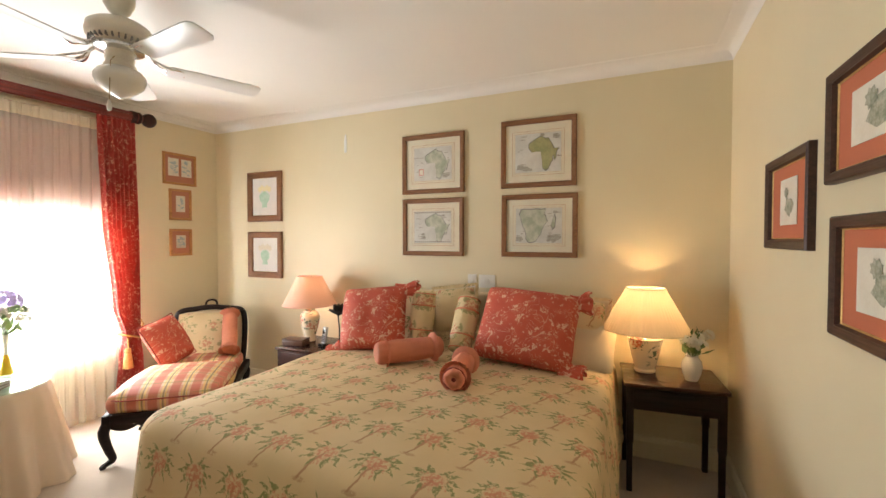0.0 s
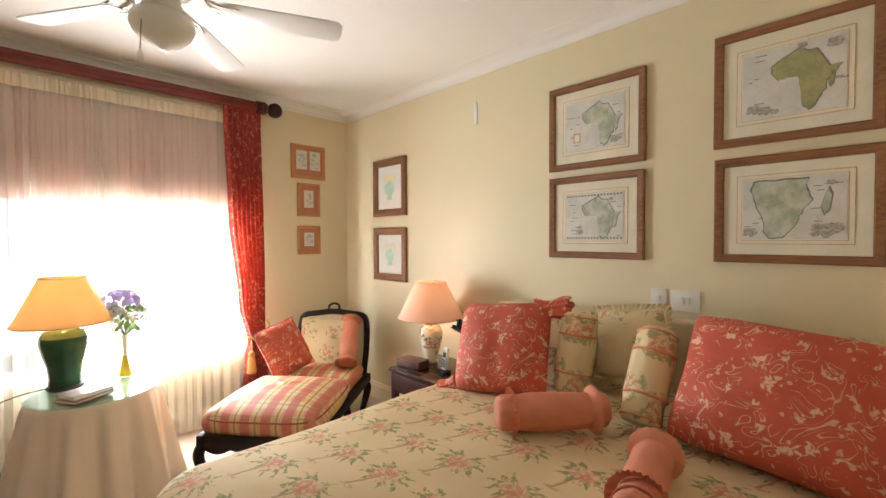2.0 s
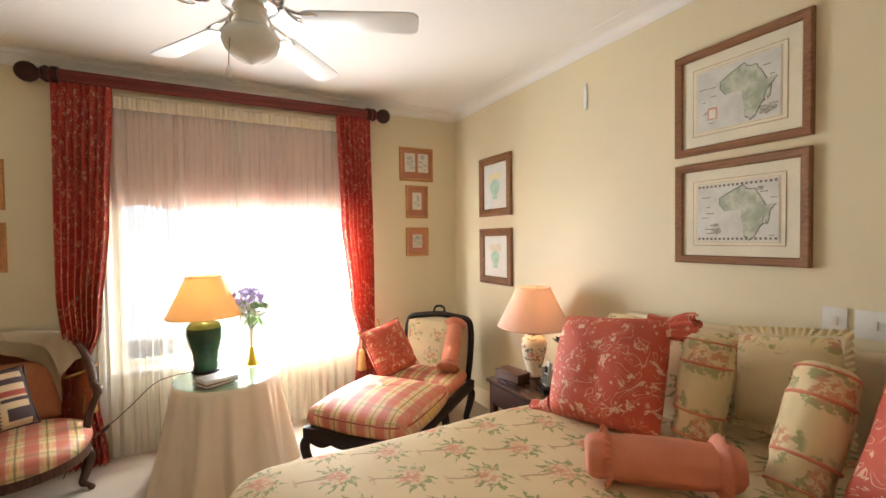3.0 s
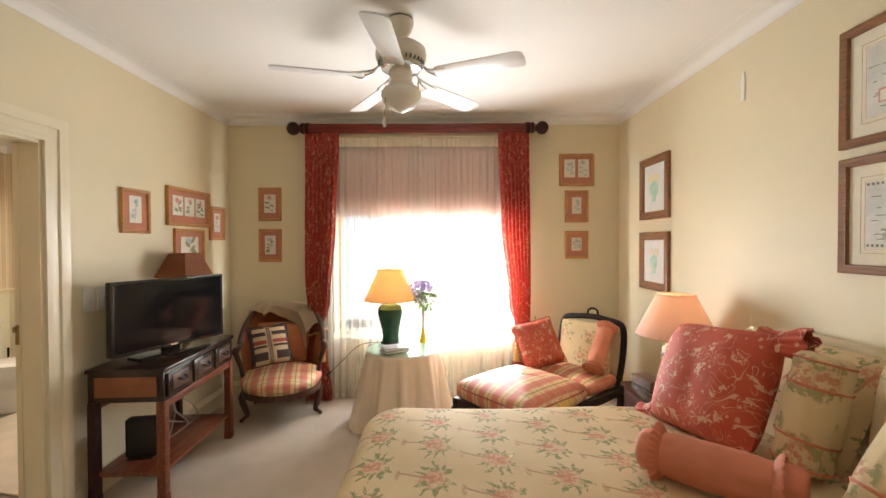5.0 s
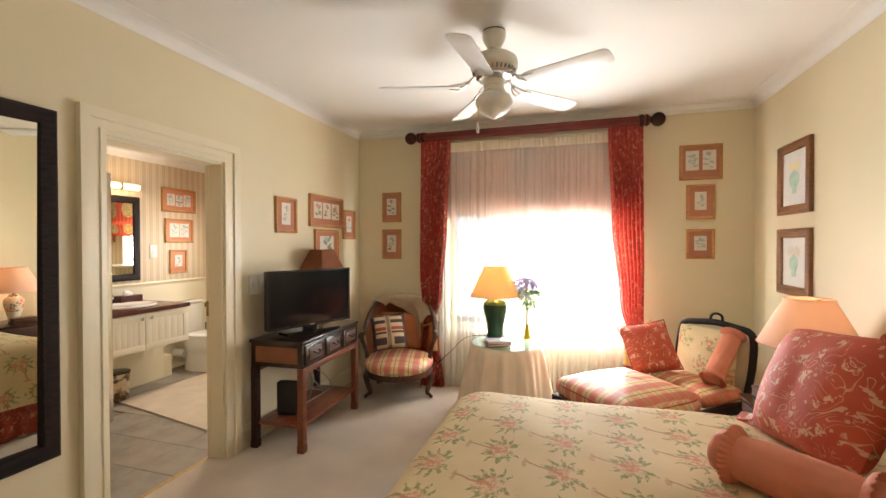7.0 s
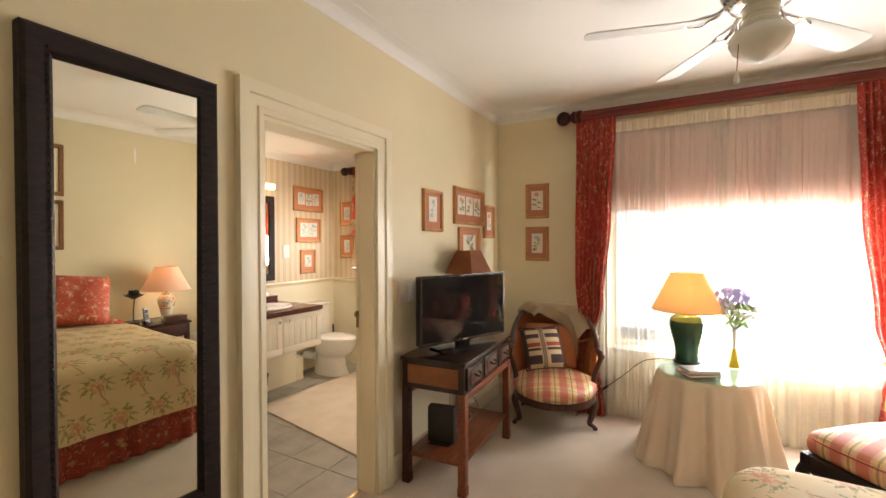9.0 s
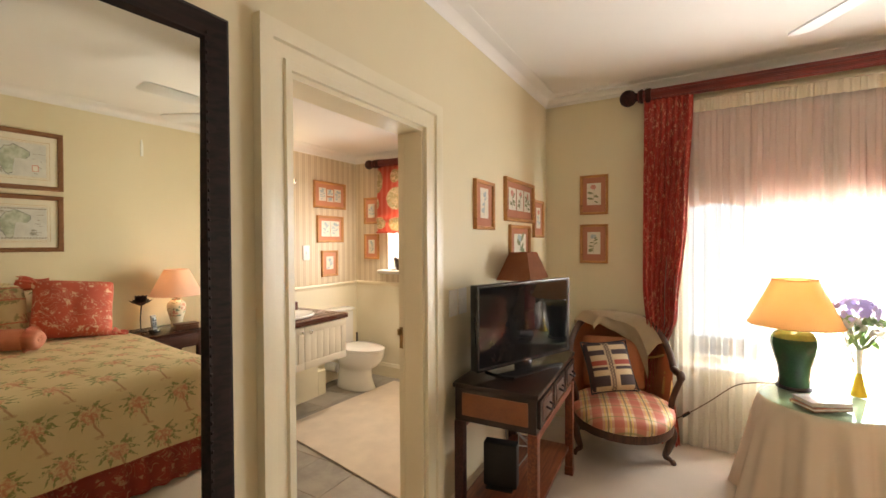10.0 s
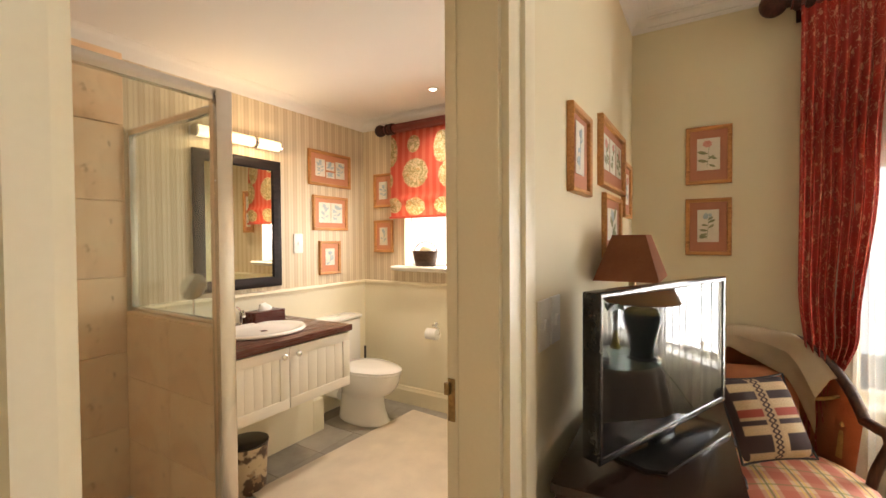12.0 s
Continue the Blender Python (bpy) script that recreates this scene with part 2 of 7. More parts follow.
for dark in (EBONY, DARK_WOOD):
    dark.node_tree.nodes["Principled BSDF"].inputs["Specular IOR Level"].default_value = 0.25
POLISHED = wood("polished_mahogany", (0.042, 0.013, 0.008), (0.033, 0.011, 0.007), 5.0, 0.22)
ROD_WOOD = wood("red_mahogany_rod", (0.22, 0.030, 0.020), (0.12, 0.017, 0.013), 4.0, 0.3, 1)
RED_WOOD = wood("red_brown_wood", (0.24, 0.065, 0.025), (0.13, 0.032, 0.015), 5.0, 0.35, 0)
CHAIR_WOOD = wood("walnut_chair_wood", (0.10, 0.04, 0.02), (0.05, 0.02, 0.012), 5.0, 0.35, 2)
PINE_FRAME = wood("orange_pine_frame", (0.60, 0.29, 0.095), (0.46, 0.20, 0.06), 7.0, 0.4)
BROWN_FRAME = wood("brown_oak_frame", (0.29, 0.130, 0.053), (0.21, 0.090, 0.038), 7.0, 0.4)
DARK_FRAME = wood("dark_brown_frame", (0.07, 0.028, 0.018), (0.04, 0.018, 0.012), 7.0, 0.4)
GILT = plain("gilt_edge", (0.62, 0.42, 0.16), (0.5, 0.32, 0.12), 30.0, 0.35, 0.6)
BOARD_CREAM = plain("cream_mat_board", (0.82, 0.76, 0.60), None, 5.0, 0.8)
BOARD_TERRACOTTA = plain("terracotta_mat_board", (0.56, 0.17, 0.085), (0.52, 0.16, 0.08), 5.0, 0.75)
BOARD_SALMON = plain("salmon_mat_board", (0.62, 0.27, 0.15), (0.57, 0.24, 0.13), 5.0, 0.75)
BOARD_ROSE = plain("rose_brown_mat_board", (0.50, 0.21, 0.12), (0.46, 0.19, 0.11), 5.0, 0.75)
PAPER = plain("aged_paper", (0.80, 0.76, 0.66), (0.72, 0.67, 0.56), 12.0, 0.7)
PAPER_WHITE = plain("white_paper", (0.84, 0.83, 0.80), (0.79, 0.79, 0.77), 12.0, 0.7)


def engraved(name, ground, tint, line, scale=26.0, share=0.5):
    """Hand-coloured engraving: tinted regions, thin border lines, small lettering-like flecks."""
    g = Mat(name, 0.7)
    x, y, z = g.split(g.coords())
    p = g.join(x, z, 0.0)
    warped = g.join(g.math("MULTIPLY_ADD", g.noise(p, 18.0, 3.0), 0.05, x), g.math("MULTIPLY_ADD", g.noise(g.join(z, x, 2.0), 18.0, 3.0), 0.05, z), 0.0)
    edge = g.cells(warped, scale, "DISTANCE_TO_EDGE")
    lines = g.math("SUBTRACT", 1.0, g.step(edge, 0.015, 0.06))
    wash = g.step(g.noise(p, scale * 0.5, 3.0), 0.35, 0.65)
    flecks = g.math("MULTIPLY", g.step(g.noise(g.stretch(p, (0.45, 1.0, 1.0)), 330.0, 2.0, 0.6), 0.56, 0.66), g.step(g.noise(p, 30.0, 2.0), 0.40, 0.60))
    c = g.mix(wash, ground, tint)
    c = g.mix(g.math("MULTIPLY", lines, share), c, line)
    return g.colour(g.mix(g.math("MULTIPLY", flecks, 0.45), c, line)).m


PAPER_SEA = engraved("engraved_map_sea", (0.72, 0.71, 0.66), (0.62, 0.61, 0.56), (0.34, 0.32, 0.29), 14.0, 0.10)
LAND_SAGE = engraved("engraved_pale_land", (0.60, 0.61, 0.50), (0.38, 0.42, 0.31), (0.16, 0.17, 0.14), 30.0, 0.13)
LAND_GREEN = engraved("engraved_green_land", (0.30, 0.32, 0.15), (0.43, 0.40, 0.20), (0.12, 0.13, 0.07), 26.0, 0.16)
INK_GREEN = plain("green_wash", (0.20, 0.23, 0.12), (0.36, 0.36, 0.21), 38.0, 0.75)
INK_GREY = plain("grey_ink", (0.14, 0.14, 0.13), (0.30, 0.30, 0.28), 60.0, 0.75)
INK_BIRD = plain("grey_green_wash", (0.24, 0.26, 0.18), (0.52, 0.50, 0.40), 45.0, 0.75)
INK_BROWN = plain("sepia_ink", (0.16, 0.12, 0.08), (0.28, 0.22, 0.15), 60.0, 0.75)
INK_RED = plain("red_wash", (0.58, 0.22, 0.17), (0.70, 0.40, 0.33), 40.0, 0.75)
INK_MINT = plain("mint_wash", (0.42, 0.66, 0.52), (0.60, 0.76, 0.66), 25.0, 0.75)
INK_YELLOW = plain("yellow_wash", (0.84, 0.77, 0.48), (0.85, 0.80, 0.60), 25.0, 0.75)
INK_BLUE = plain("blue_grey_wash", (0.36, 0.46, 0.50), (0.52, 0.58, 0.58), 25.0, 0.75)
CREAM_CLOTH = plain("cream_linen", (0.74, 0.62, 0.43), (0.68, 0.56, 0.38), 8.0, 0.9, bump=0.3, fine=500.0)
THROW_CLOTH = plain("beige_wool_throw", (0.68, 0.55, 0.36), (0.61, 0.48, 0.31), 8.0, 0.95, bump=0.6, fine=350.0)
CORAL_CLOTH = plain("coral_weave", (0.72, 0.27, 0.165), (0.63, 0.22, 0.135), 12.0, 0.75, bump=0.5, fine=420.0)
CORAL_DARK = plain("coral_piping", (0.36, 0.08, 0.06), None, 12.0, 0.8)
TABLE_CLOTH = plain("champagne_tablecloth", (0.82, 0.69, 0.55), (0.77, 0.64, 0.50), 4.0, 0.75, bump=0.2, fine=500.0)
GOLD_FRINGE = plain("gold_tassel_thread", (0.62, 0.38, 0.12), (0.46, 0.26, 0.08), 40.0, 0.7, bump=0.5)
VELVET_BROWN = plain("terracotta_velvet", (0.50, 0.19, 0.085), (0.42, 0.15, 0.065), 8.0, 0.85, bump=0.3)
SHADE_BROWN = plain("rust_shade_card", (0.40, 0.15, 0.065), (0.34, 0.12, 0.05), 10.0, 0.75)
GREEN_GLAZE = plain("dark_green_glaze", (0.022, 0.100, 0.050), (0.013, 0.060, 0.032), 6.0, 0.1)
GREEN_PALE = plain("pale_green_glaze", (0.16, 0.26, 0.09), (0.10, 0.20, 0.06), 12.0, 0.12)
LEAF = plain("leaf_green", (0.05, 0.12, 0.03), (0.09, 0.17, 0.05), 30.0, 0.55)
LEATHER_DARK = plain("dark_brown_leather", (0.045, 0.022, 0.015), (0.028, 0.015, 0.011), 9.0, 0.22, bump=0.12, fine=160.0)
LEATHER_BROWN = plain("brown_leather_panel", (0.115, 0.048, 0.026), (0.075, 0.032, 0.019), 9.0, 0.35, bump=0.2, fine=160.0)
LEATHER_TAN = plain("tan_leather_panel", (0.30, 0.10, 0.035), (0.20, 0.065, 0.025), 9.0, 0.35, bump=0.2, fine=160.0)
COUNTER = wood("dark_cherry_worktop", (0.11, 0.028, 0.02), (0.07, 0.018, 0.014), 5.0, 0.25)
CAB_WHITE = plain("white_cabinet_paint", (0.83, 0.79, 0.70), (0.80, 0.76, 0.67), 3.0, 0.38, bump=0.03)
WICKER = plain("dark_wicker", (0.10, 0.055, 0.03), (0.05, 0.03, 0.02), 60.0, 0.7, bump=0.8, fine=120.0)
HOLLOW_SHADE = plain("dark_void", (0.008, 0.007, 0.006), None, 5.0, 0.9)


def travertine():
    g = Mat("travertine_tile", 0.4)
    p = g.coords()
    cloud = g.noise(p, 3.0, 6.0, 0.6, 0.8)
    vein = g.noise(g.stretch(p, (1.0, 1.0, 5.0)), 4.0, 5.0, 0.6)
    pit = g.noise(p, 30.0, 4.0)
    rnd = g.node("ShaderNodeObjectInfo").outputs["Random"]
    base = g.mix(g.step(cloud, 0.32, 0.72), (0.92, 0.70, 0.48), (0.82, 0.56, 0.35))
    blotch = g.noise(g.stretch(p, (1.0, 1.0, 0.7)), 6.5, 6.0, 0.7, 1.2)
    base = g.mix(g.math("MULTIPLY", g.step(blotch, 0.56, 0.72), 0.42), base, (0.56, 0.37, 0.21))
    base = g.mix(g.math("MULTIPLY", g.step(vein, 0.5, 0.7), 0.6), base, (0.84, 0.66, 0.46))
    base = g.mix(g.math("MULTIPLY", g.step(pit, 0.62, 0.72), 0.5), base, (0.30, 0.17, 0.08))
    base = g.mix(g.math("MULTIPLY", rnd, 0.22), base, (0.76, 0.54, 0.34))
    return g.colour(base).bump(pit, 0.25, 0.003).m


def slate():
    g = Mat("grey_stone_tile", 0.45)
    p = g.coords()
    cloud = g.noise(p, 4.0, 6.0, 0.65, 0.5)
    fine = g.noise(p, 45.0, 4.0)
    rnd = g.node("ShaderNodeObjectInfo").outputs["Random"]
    base = g.mix(g.step(cloud, 0.3, 0.7), (0.36, 0.33, 0.28), (0.23, 0.21, 0.18))
    base = g.mix(g.math("MULTIPLY", rnd, 0.45), base, (0.42, 0.37, 0.30))
    return g.colour(base).bump(fine, 0.25, 0.003).m


def striped_paper():
    g = Mat("striped_wallpaper", 0.6)
    x, y, z = g.split(g.coords())
    s = g.math("ADD", x, y)
    wob = g.math("MULTIPLY", g.noise(g.join(g.math("MULTIPLY", s, 60.0), 0.0, 0.0), 1.0, 2.0), 1.0)
    wide = g.step(g.math("SINE", g.math("MULTIPLY", s, 78.0)), -0.25, 0.25)
    thin = g.step(g.math("SINE", g.math("MULTIPLY_ADD", s, 234.0, 0.7)), 0.55, 0.8)
    c = g.mix(wide, (0.72, 0.62, 0.46), (0.61, 0.50, 0.35))
    c = g.mix(g.math("MULTIPLY", thin, 0.36), c, (0.44, 0.33, 0.20))
    c = g.mix(g.math("MULTIPLY", wob, 0.25), c, (0.70, 0.58, 0.40))
    return g.colour(c).m


def toile(name, ground, dark, figure, spacing=0.085, amount=1.0, kind="UV"):
    """Red cloth with thin curling cream vines and small ragged figures."""
    g = Mat(name, 0.7)
    p = g.coords(kind)
    u, v, _ = g.split(p)
    s = 1.0 / spacing
    warp = g.noise(p, s * 0.55, 1.0, 0.4, 2.2)
    line = g.math("ABSOLUTE", g.math("SINE", g.math("MULTIPLY", warp, 20.0)))
    vine = g.math("SUBTRACT", 1.0, g.step(line, 0.10, 0.30))
    broken = g.step(g.noise(g.join(u, v, 7.7), s * 0.7, 1.0), 0.40, 0.47)
    shape = g.noise(g.join(u, v, 5.3), s * 2.6, 2.0, 0.55, 0.6)
    cell = g.cells(p, s)
    figures = g.math("SUBTRACT", 1.0, g.step(g.math("ADD", cell, g.math("MULTIPLY", g.math("SUBTRACT", shape, 0.5), 1.5)), 0.15, 0.21))
    inner = g.step(g.noise(g.join(u, v, 1.9), s * 5.5, 2.0, 0.6), 0.30, 0.44)
    bud = g.math("SUBTRACT", 1.0, g.step(g.math("ADD", g.cells(g.join(u, v, 2.1), s * 1.9), g.math("MULTIPLY", g.math("SUBTRACT", shape, 0.5), 1.2)), 0.08, 0.14))
    marks = g.math("MAXIMUM", g.math("MULTIPLY", g.math("MULTIPLY", vine, broken), 0.62), g.math("MAXIMUM", g.math("MULTIPLY", g.math("MULTIPLY", figures, inner), 0.80), g.math("MULTIPLY", bud, 0.6)))
    weave = g.noise(p, 420.0, 1.0)
    base = g.mix(g.step(g.noise(p, 9.0, 3.0), 0.3, 0.7), ground, dark)
    return g.colour(g.mix(g.math("MULTIPLY", marks, amount), base, figure)).bump(weave, 0.25, 0.001)


RED_TOILE = toile("red_toile_cloth", (0.60, 0.110, 0.062), (0.53, 0.086, 0.050), (0.82, 0.60, 0.42), 0.064).m
RED_SKIRT = toile("red_skirt_cloth", (0.42, 0.06, 0.04), (0.32, 0.045, 0.03), (0.66, 0.42, 0.25), 0.08, 0.8).m
red_curtain = toile("red_curtain_cloth", (0.47, 0.055, 0.045), (0.37, 0.040, 0.034), (0.82, 0.54, 0.36), 0.06, 1.0)
red_curtain.let_light((0.70, 0.12, 0.08), 0.24)
RED_CURTAIN = red_curtain.m


def palm_cloth():
    """Cream cloth printed with rows of leaning palm trees."""
    g = Mat("palm_print_cloth", 0.8)
    uv = g.coords("UV")
    u, v, _ = g.split(uv)
    W, H = 0.225, 0.222
    row = g.math("FLOOR", g.math("DIVIDE", v, H))
    odd = g.math("MULTIPLY", g.math("PINGPONG", row, 1.0), 0.5)
    jit = g.math("MULTIPLY", g.math("SINE", g.math("MULTIPLY", row, 37.7)), 0.07)
    cu = g.math("ADD", g.math("DIVIDE", u, W), g.math("ADD", odd, jit))
    x = g.math("MULTIPLY", g.math("SUBTRACT", g.math("FRACT", cu), 0.5), W * 0.85)
    y = g.math("MULTIPLY", g.math("SUBTRACT", g.math("FRACT", g.math("DIVIDE", v, H)), 0.5), H * 0.85)
    rag = g.noise(uv, 55.0, 3.0, 0.65)
    rag2 = g.noise(g.join(u, v, 3.7), 75.0, 3.0, 0.65)
    blot = g.noise(g.join(u, v, 8.1), 26.0, 2.0, 0.6)
    wob = g.math("MULTIPLY", g.math("SUBTRACT", g.noise(uv, 20.0, 2.0), 0.5), 0.022)

    def spot(cx, cy, rx, ry):
        a = g.math("DIVIDE", g.math("SUBTRACT", x, cx), rx)
        b = g.math("DIVIDE", g.math("SUBTRACT", y, cy), ry)
        return g.math("SQRT", g.math("ADD", g.math("MULTIPLY", a, a), g.math("MULTIPLY", b, b)))

    # a leaning trunk below a crown of drooping fronds
    lean = g.math("MULTIPLY_ADD", y, 0.30, 0.0)
    bend = g.math("MULTIPLY", g.math("MULTIPLY", y, y), -1.2)
    dx = g.math("ABSOLUTE", g.math("SUBTRACT", x, g.math("ADD", g.math("ADD", lean, bend), wob)))
    trunk = g.math("SUBTRACT", 1.0, g.step(dx, 0.0020, 0.0066))
    trunk = g.math("MULTIPLY", trunk, g.math("MULTIPLY", g.step(y, -0.084, -0.076), g.math("SUBTRACT", 1.0, g.step(y, 0.02, 0.035))))
    px = g.math("SUBTRACT", g.math("MULTIPLY_ADD", wob, 1.8, x), 0.010)
    py = g.math("SUBTRACT", g.math("MULTIPLY_ADD", g.math("SUBTRACT", blot, 0.5), 0.040, y), 0.030)

    def frond(turn, length, droop, wide, start):
        """A leaf from the crown's middle along one way, curving down, thin at both ends."""
        c, n = math.cos(radians(turn)), math.sin(radians(turn))
        along = g.math("ADD", g.math("MULTIPLY", px, c), g.math("MULTIPLY", py, n))
        across = g.math("SUBTRACT", g.math("MULTIPLY", py, c), g.math("MULTIPLY", px, n))
        f = g.math("DIVIDE", along, length)
        arc = g.math("MULTIPLY", g.math("MULTIPLY", f, f), droop * length * (-1 if c >= 0 else 1))
        half = g.math("MULTIPLY", g.math("SINE", g.math("MULTIPLY", g.math("MAXIMUM", 0.0, g.math("MINIMUM", f, 1.0)), math.pi)), wide)
        half = g.math("MULTIPLY", half, g.math("MULTIPLY_ADD", rag, 1.5, 0.25))
        return g.math("MULTIPLY", g.step(g.math("SUBTRACT", half, g.math("ABSOLUTE", g.math("SUBTRACT", across, arc))), -0.0008, 0.0016), g.step(f, start, start + 0.12))

    def fan_of(leaves):
        m = 0.0
        for leaf in leaves:
            m = g.math("MAXIMUM", m, frond(*leaf))
        return m

    fronds = fan_of([(a, length, 0.45, 0.0105, 0.42) for a, length in ((-38, 0.070), (-6, 0.084), (20, 0.086), (46, 0.078), (76, 0.070), (108, 0.072), (136, 0.080), (164, 0.086), (190, 0.084), (220, 0.070))])
    fronds = g.math("MULTIPLY", fronds, g.step(rag2, 0.38, 0.52))
    reds = fan_of([(a, length, 0.30, 0.0115, 0.05) for a, length in ((-62, 0.060), (-20, 0.062), (16, 0.064), (60, 0.058), (122, 0.058), (160, 0.064), (202, 0.062), (240, 0.060))])
    heart = g.math("MULTIPLY", g.math("SUBTRACT", 1.0, g.step(g.math("ADD", spot(0.008, 0.024, 0.040, 0.032), g.math("MULTIPLY", g.math("SUBTRACT", blot, 0.5), 1.2)), 0.65, 1.05)), g.step(rag2, 0.36, 0.56))
    core = g.math("MULTIPLY", g.math("MAXIMUM", g.math("MULTIPLY", reds, g.step(rag, 0.44, 0.58)), heart), g.step(rag2, 0.36, 0.54))
    shrub = g.math("MULTIPLY", g.math("SUBTRACT", 1.0, g.step(spot(-0.024, -0.080, 0.034, 0.011), 0.5, 1.0)), g.step(rag2, 0.42, 0.52))
    ground = g.mix(g.step(g.noise(uv, 5.0, 3.0), 0.3, 0.7), (0.77, 0.61, 0.365), (0.72, 0.56, 0.325))
    c = g.mix(g.math("MULTIPLY", trunk, 0.70), ground, (0.42, 0.18, 0.10))
    c = g.mix(g.math("MULTIPLY", core, 0.88), c, g.mix(rag, (0.58, 0.17, 0.10), (0.70, 0.35, 0.22)))
    c = g.mix(g.math("MULTIPLY", fronds, 0.95), c, g.mix(rag2, (0.17, 0.20, 0.06), (0.36, 0.36, 0.16)))
    c = g.mix(g.math("MULTIPLY", shrub, 0.6), c, (0.50, 0.27, 0.15))
    weave = g.noise(uv, 300.0, 1.0)
    return g.colour(c).bump(weave, 0.25, 0.001).m


PALM_CLOTH = palm_cloth()


def plaid(name, size=0.125, ground=(0.76, 0.57, 0.38)):
    g = Mat(name, 0.5)
    u, v, _ = g.split(g.coords("UV"))

    def bands(t, width, shift, soft=0.03):
        f = g.math("FRACT", g.math("ADD", g.math("DIVIDE", t, size), shift))
        return g.math("SUBTRACT", 1.0, g.step(g.math("ABSOLUTE", g.math("SUBTRACT", f, 0.5)), width / 2 - soft, width / 2 + soft))

    red = (0.55, 0.11, 0.075)
    c = g.mix(g.math("MULTIPLY", bands(u, 0.46, 0.0), 0.74), ground, red)
    c = g.mix(g.math("MULTIPLY", bands(v, 0.46, 0.0), 0.42), c, red)
    c = g.mix(g.math("MULTIPLY", bands(u, 0.06, 0.5, 0.02), 0.85), c, (0.20, 0.21, 0.06))
    for side in (0.39, 0.61):
        c = g.mix(g.math("MULTIPLY", bands(u, 0.06, side, 0.02), 0.8), c, (0.80, 0.60, 0.17))
    c = g.mix(g.math("MULTIPLY", bands(v, 0.07, 0.5), 0.6), c, (0.22, 0.25, 0.08))
    weave = g.noise(g.coords("UV"), 300.0, 1.0)
    return g.colour(c).bump(weave, 0.3, 0.001).m


PLAID = plaid("plaid_seat_cloth")


def floral():
    """Cream cloth with scattered red flowers and green leaves."""
    g = Mat("floral_print_cloth", 0.8)
    p = g.coords("UV")
    near = g.cells(p, 7.0)
    rag, rag2 = g.noise(p, 45.0, 3.0, 0.65), g.noise(g.stretch(p, (1.0, 1.0, 1.0)), 22.0, 3.0, 0.6)
    red = g.math("MULTIPLY", g.math("SUBTRACT", 1.0, g.step(near, 0.2, 0.36)), g.step(rag, 0.44, 0.52))
    green = g.math("MULTIPLY", g.math("SUBTRACT", g.step(near, 0.2, 0.3), g.step(near, 0.44, 0.56)), g.step(rag2, 0.52, 0.58))
    c = g.mix(g.step(g.noise(p, 6.0, 3.0), 0.3, 0.7), (0.76, 0.62, 0.37), (0.70, 0.56, 0.32))
    c = g.mix(g.math("MULTIPLY", green, 0.75), c, (0.28, 0.29, 0.12))
    c = g.mix(g.math("MULTIPLY", red, 0.75), c, (0.56, 0.20, 0.13))
    return g.colour(c).bump(g.noise(p, 320.0, 1.0), 0.25, 0.001).m


FLORAL = floral()


def sheer_cloth():
    g = Mat("white_voile", 0.8)
    p = g.coords()
    g.colour(g.mix(g.step(g.noise(p, 260.0, 1.0), 0.4, 0.6), (0.74, 0.71, 0.64), (0.68, 0.64, 0.56)))
    mx = g.let_light((0.92, 0.90, 0.85), 0.09)
    clear = g.node("ShaderNodeBsdfTransparent")
    last = g.node("ShaderNodeMixShader")
    last.inputs[0].default_value = 0.46
    g.nt.links.new(mx.outputs[0], last.inputs[1])
    g.nt.links.new(clear.outputs[0], last.inputs[2])
    g.nt.links.new(last.outputs[0], g.nt.nodes["Material Output"].inputs[0])
    return g.m


VOILE = sheer_cloth()


def lined(name, c1, c2, share=0.3):
    g = Mat(name, 0.85)
    p = g.coords()
    g.colour(g.mix(g.step(g.noise(p, 4.0, 3.0), 0.35, 0.65), c1, c2))
    g.bump(g.noise(p, 400.0, 1.0), 0.2, 0.001)
    g.let_light(c1, share)
    return g.m


BLIND_CLOTH = lined("rose_beige_lining", (0.74, 0.43, 0.35), (0.66, 0.37, 0.30), 0.07)
HEADING = lined("cream_heading_tape", (0.80, 0.72, 0.56), (0.75, 0.67, 0.51), 0.10)
SHADE_CREAM = lined("cream_pleated_shade", (0.80, 0.66, 0.46), (0.76, 0.62, 0.42), 0.20)
SHADE_PEACH = lined("peach_shade", (0.82, 0.55, 0.44), (0.78, 0.51, 0.41), 0.22)
SHADE_YELLOW = lined("golden_shade", (0.82, 0.48, 0.19), (0.79, 0.45, 0.17))


PETAL_LILAC = lined("lilac_petal", (0.66, 0.60, 0.84), (0.76, 0.72, 0.88), 0.40)
PETAL_WHITE = lined("white_petal", (0.85, 0.83, 0.75), (0.78, 0.78, 0.65), 0.35)
LEAF_PALE = lined("pale_leaf", (0.30, 0.42, 0.20), (0.42, 0.52, 0.28), 0.45)


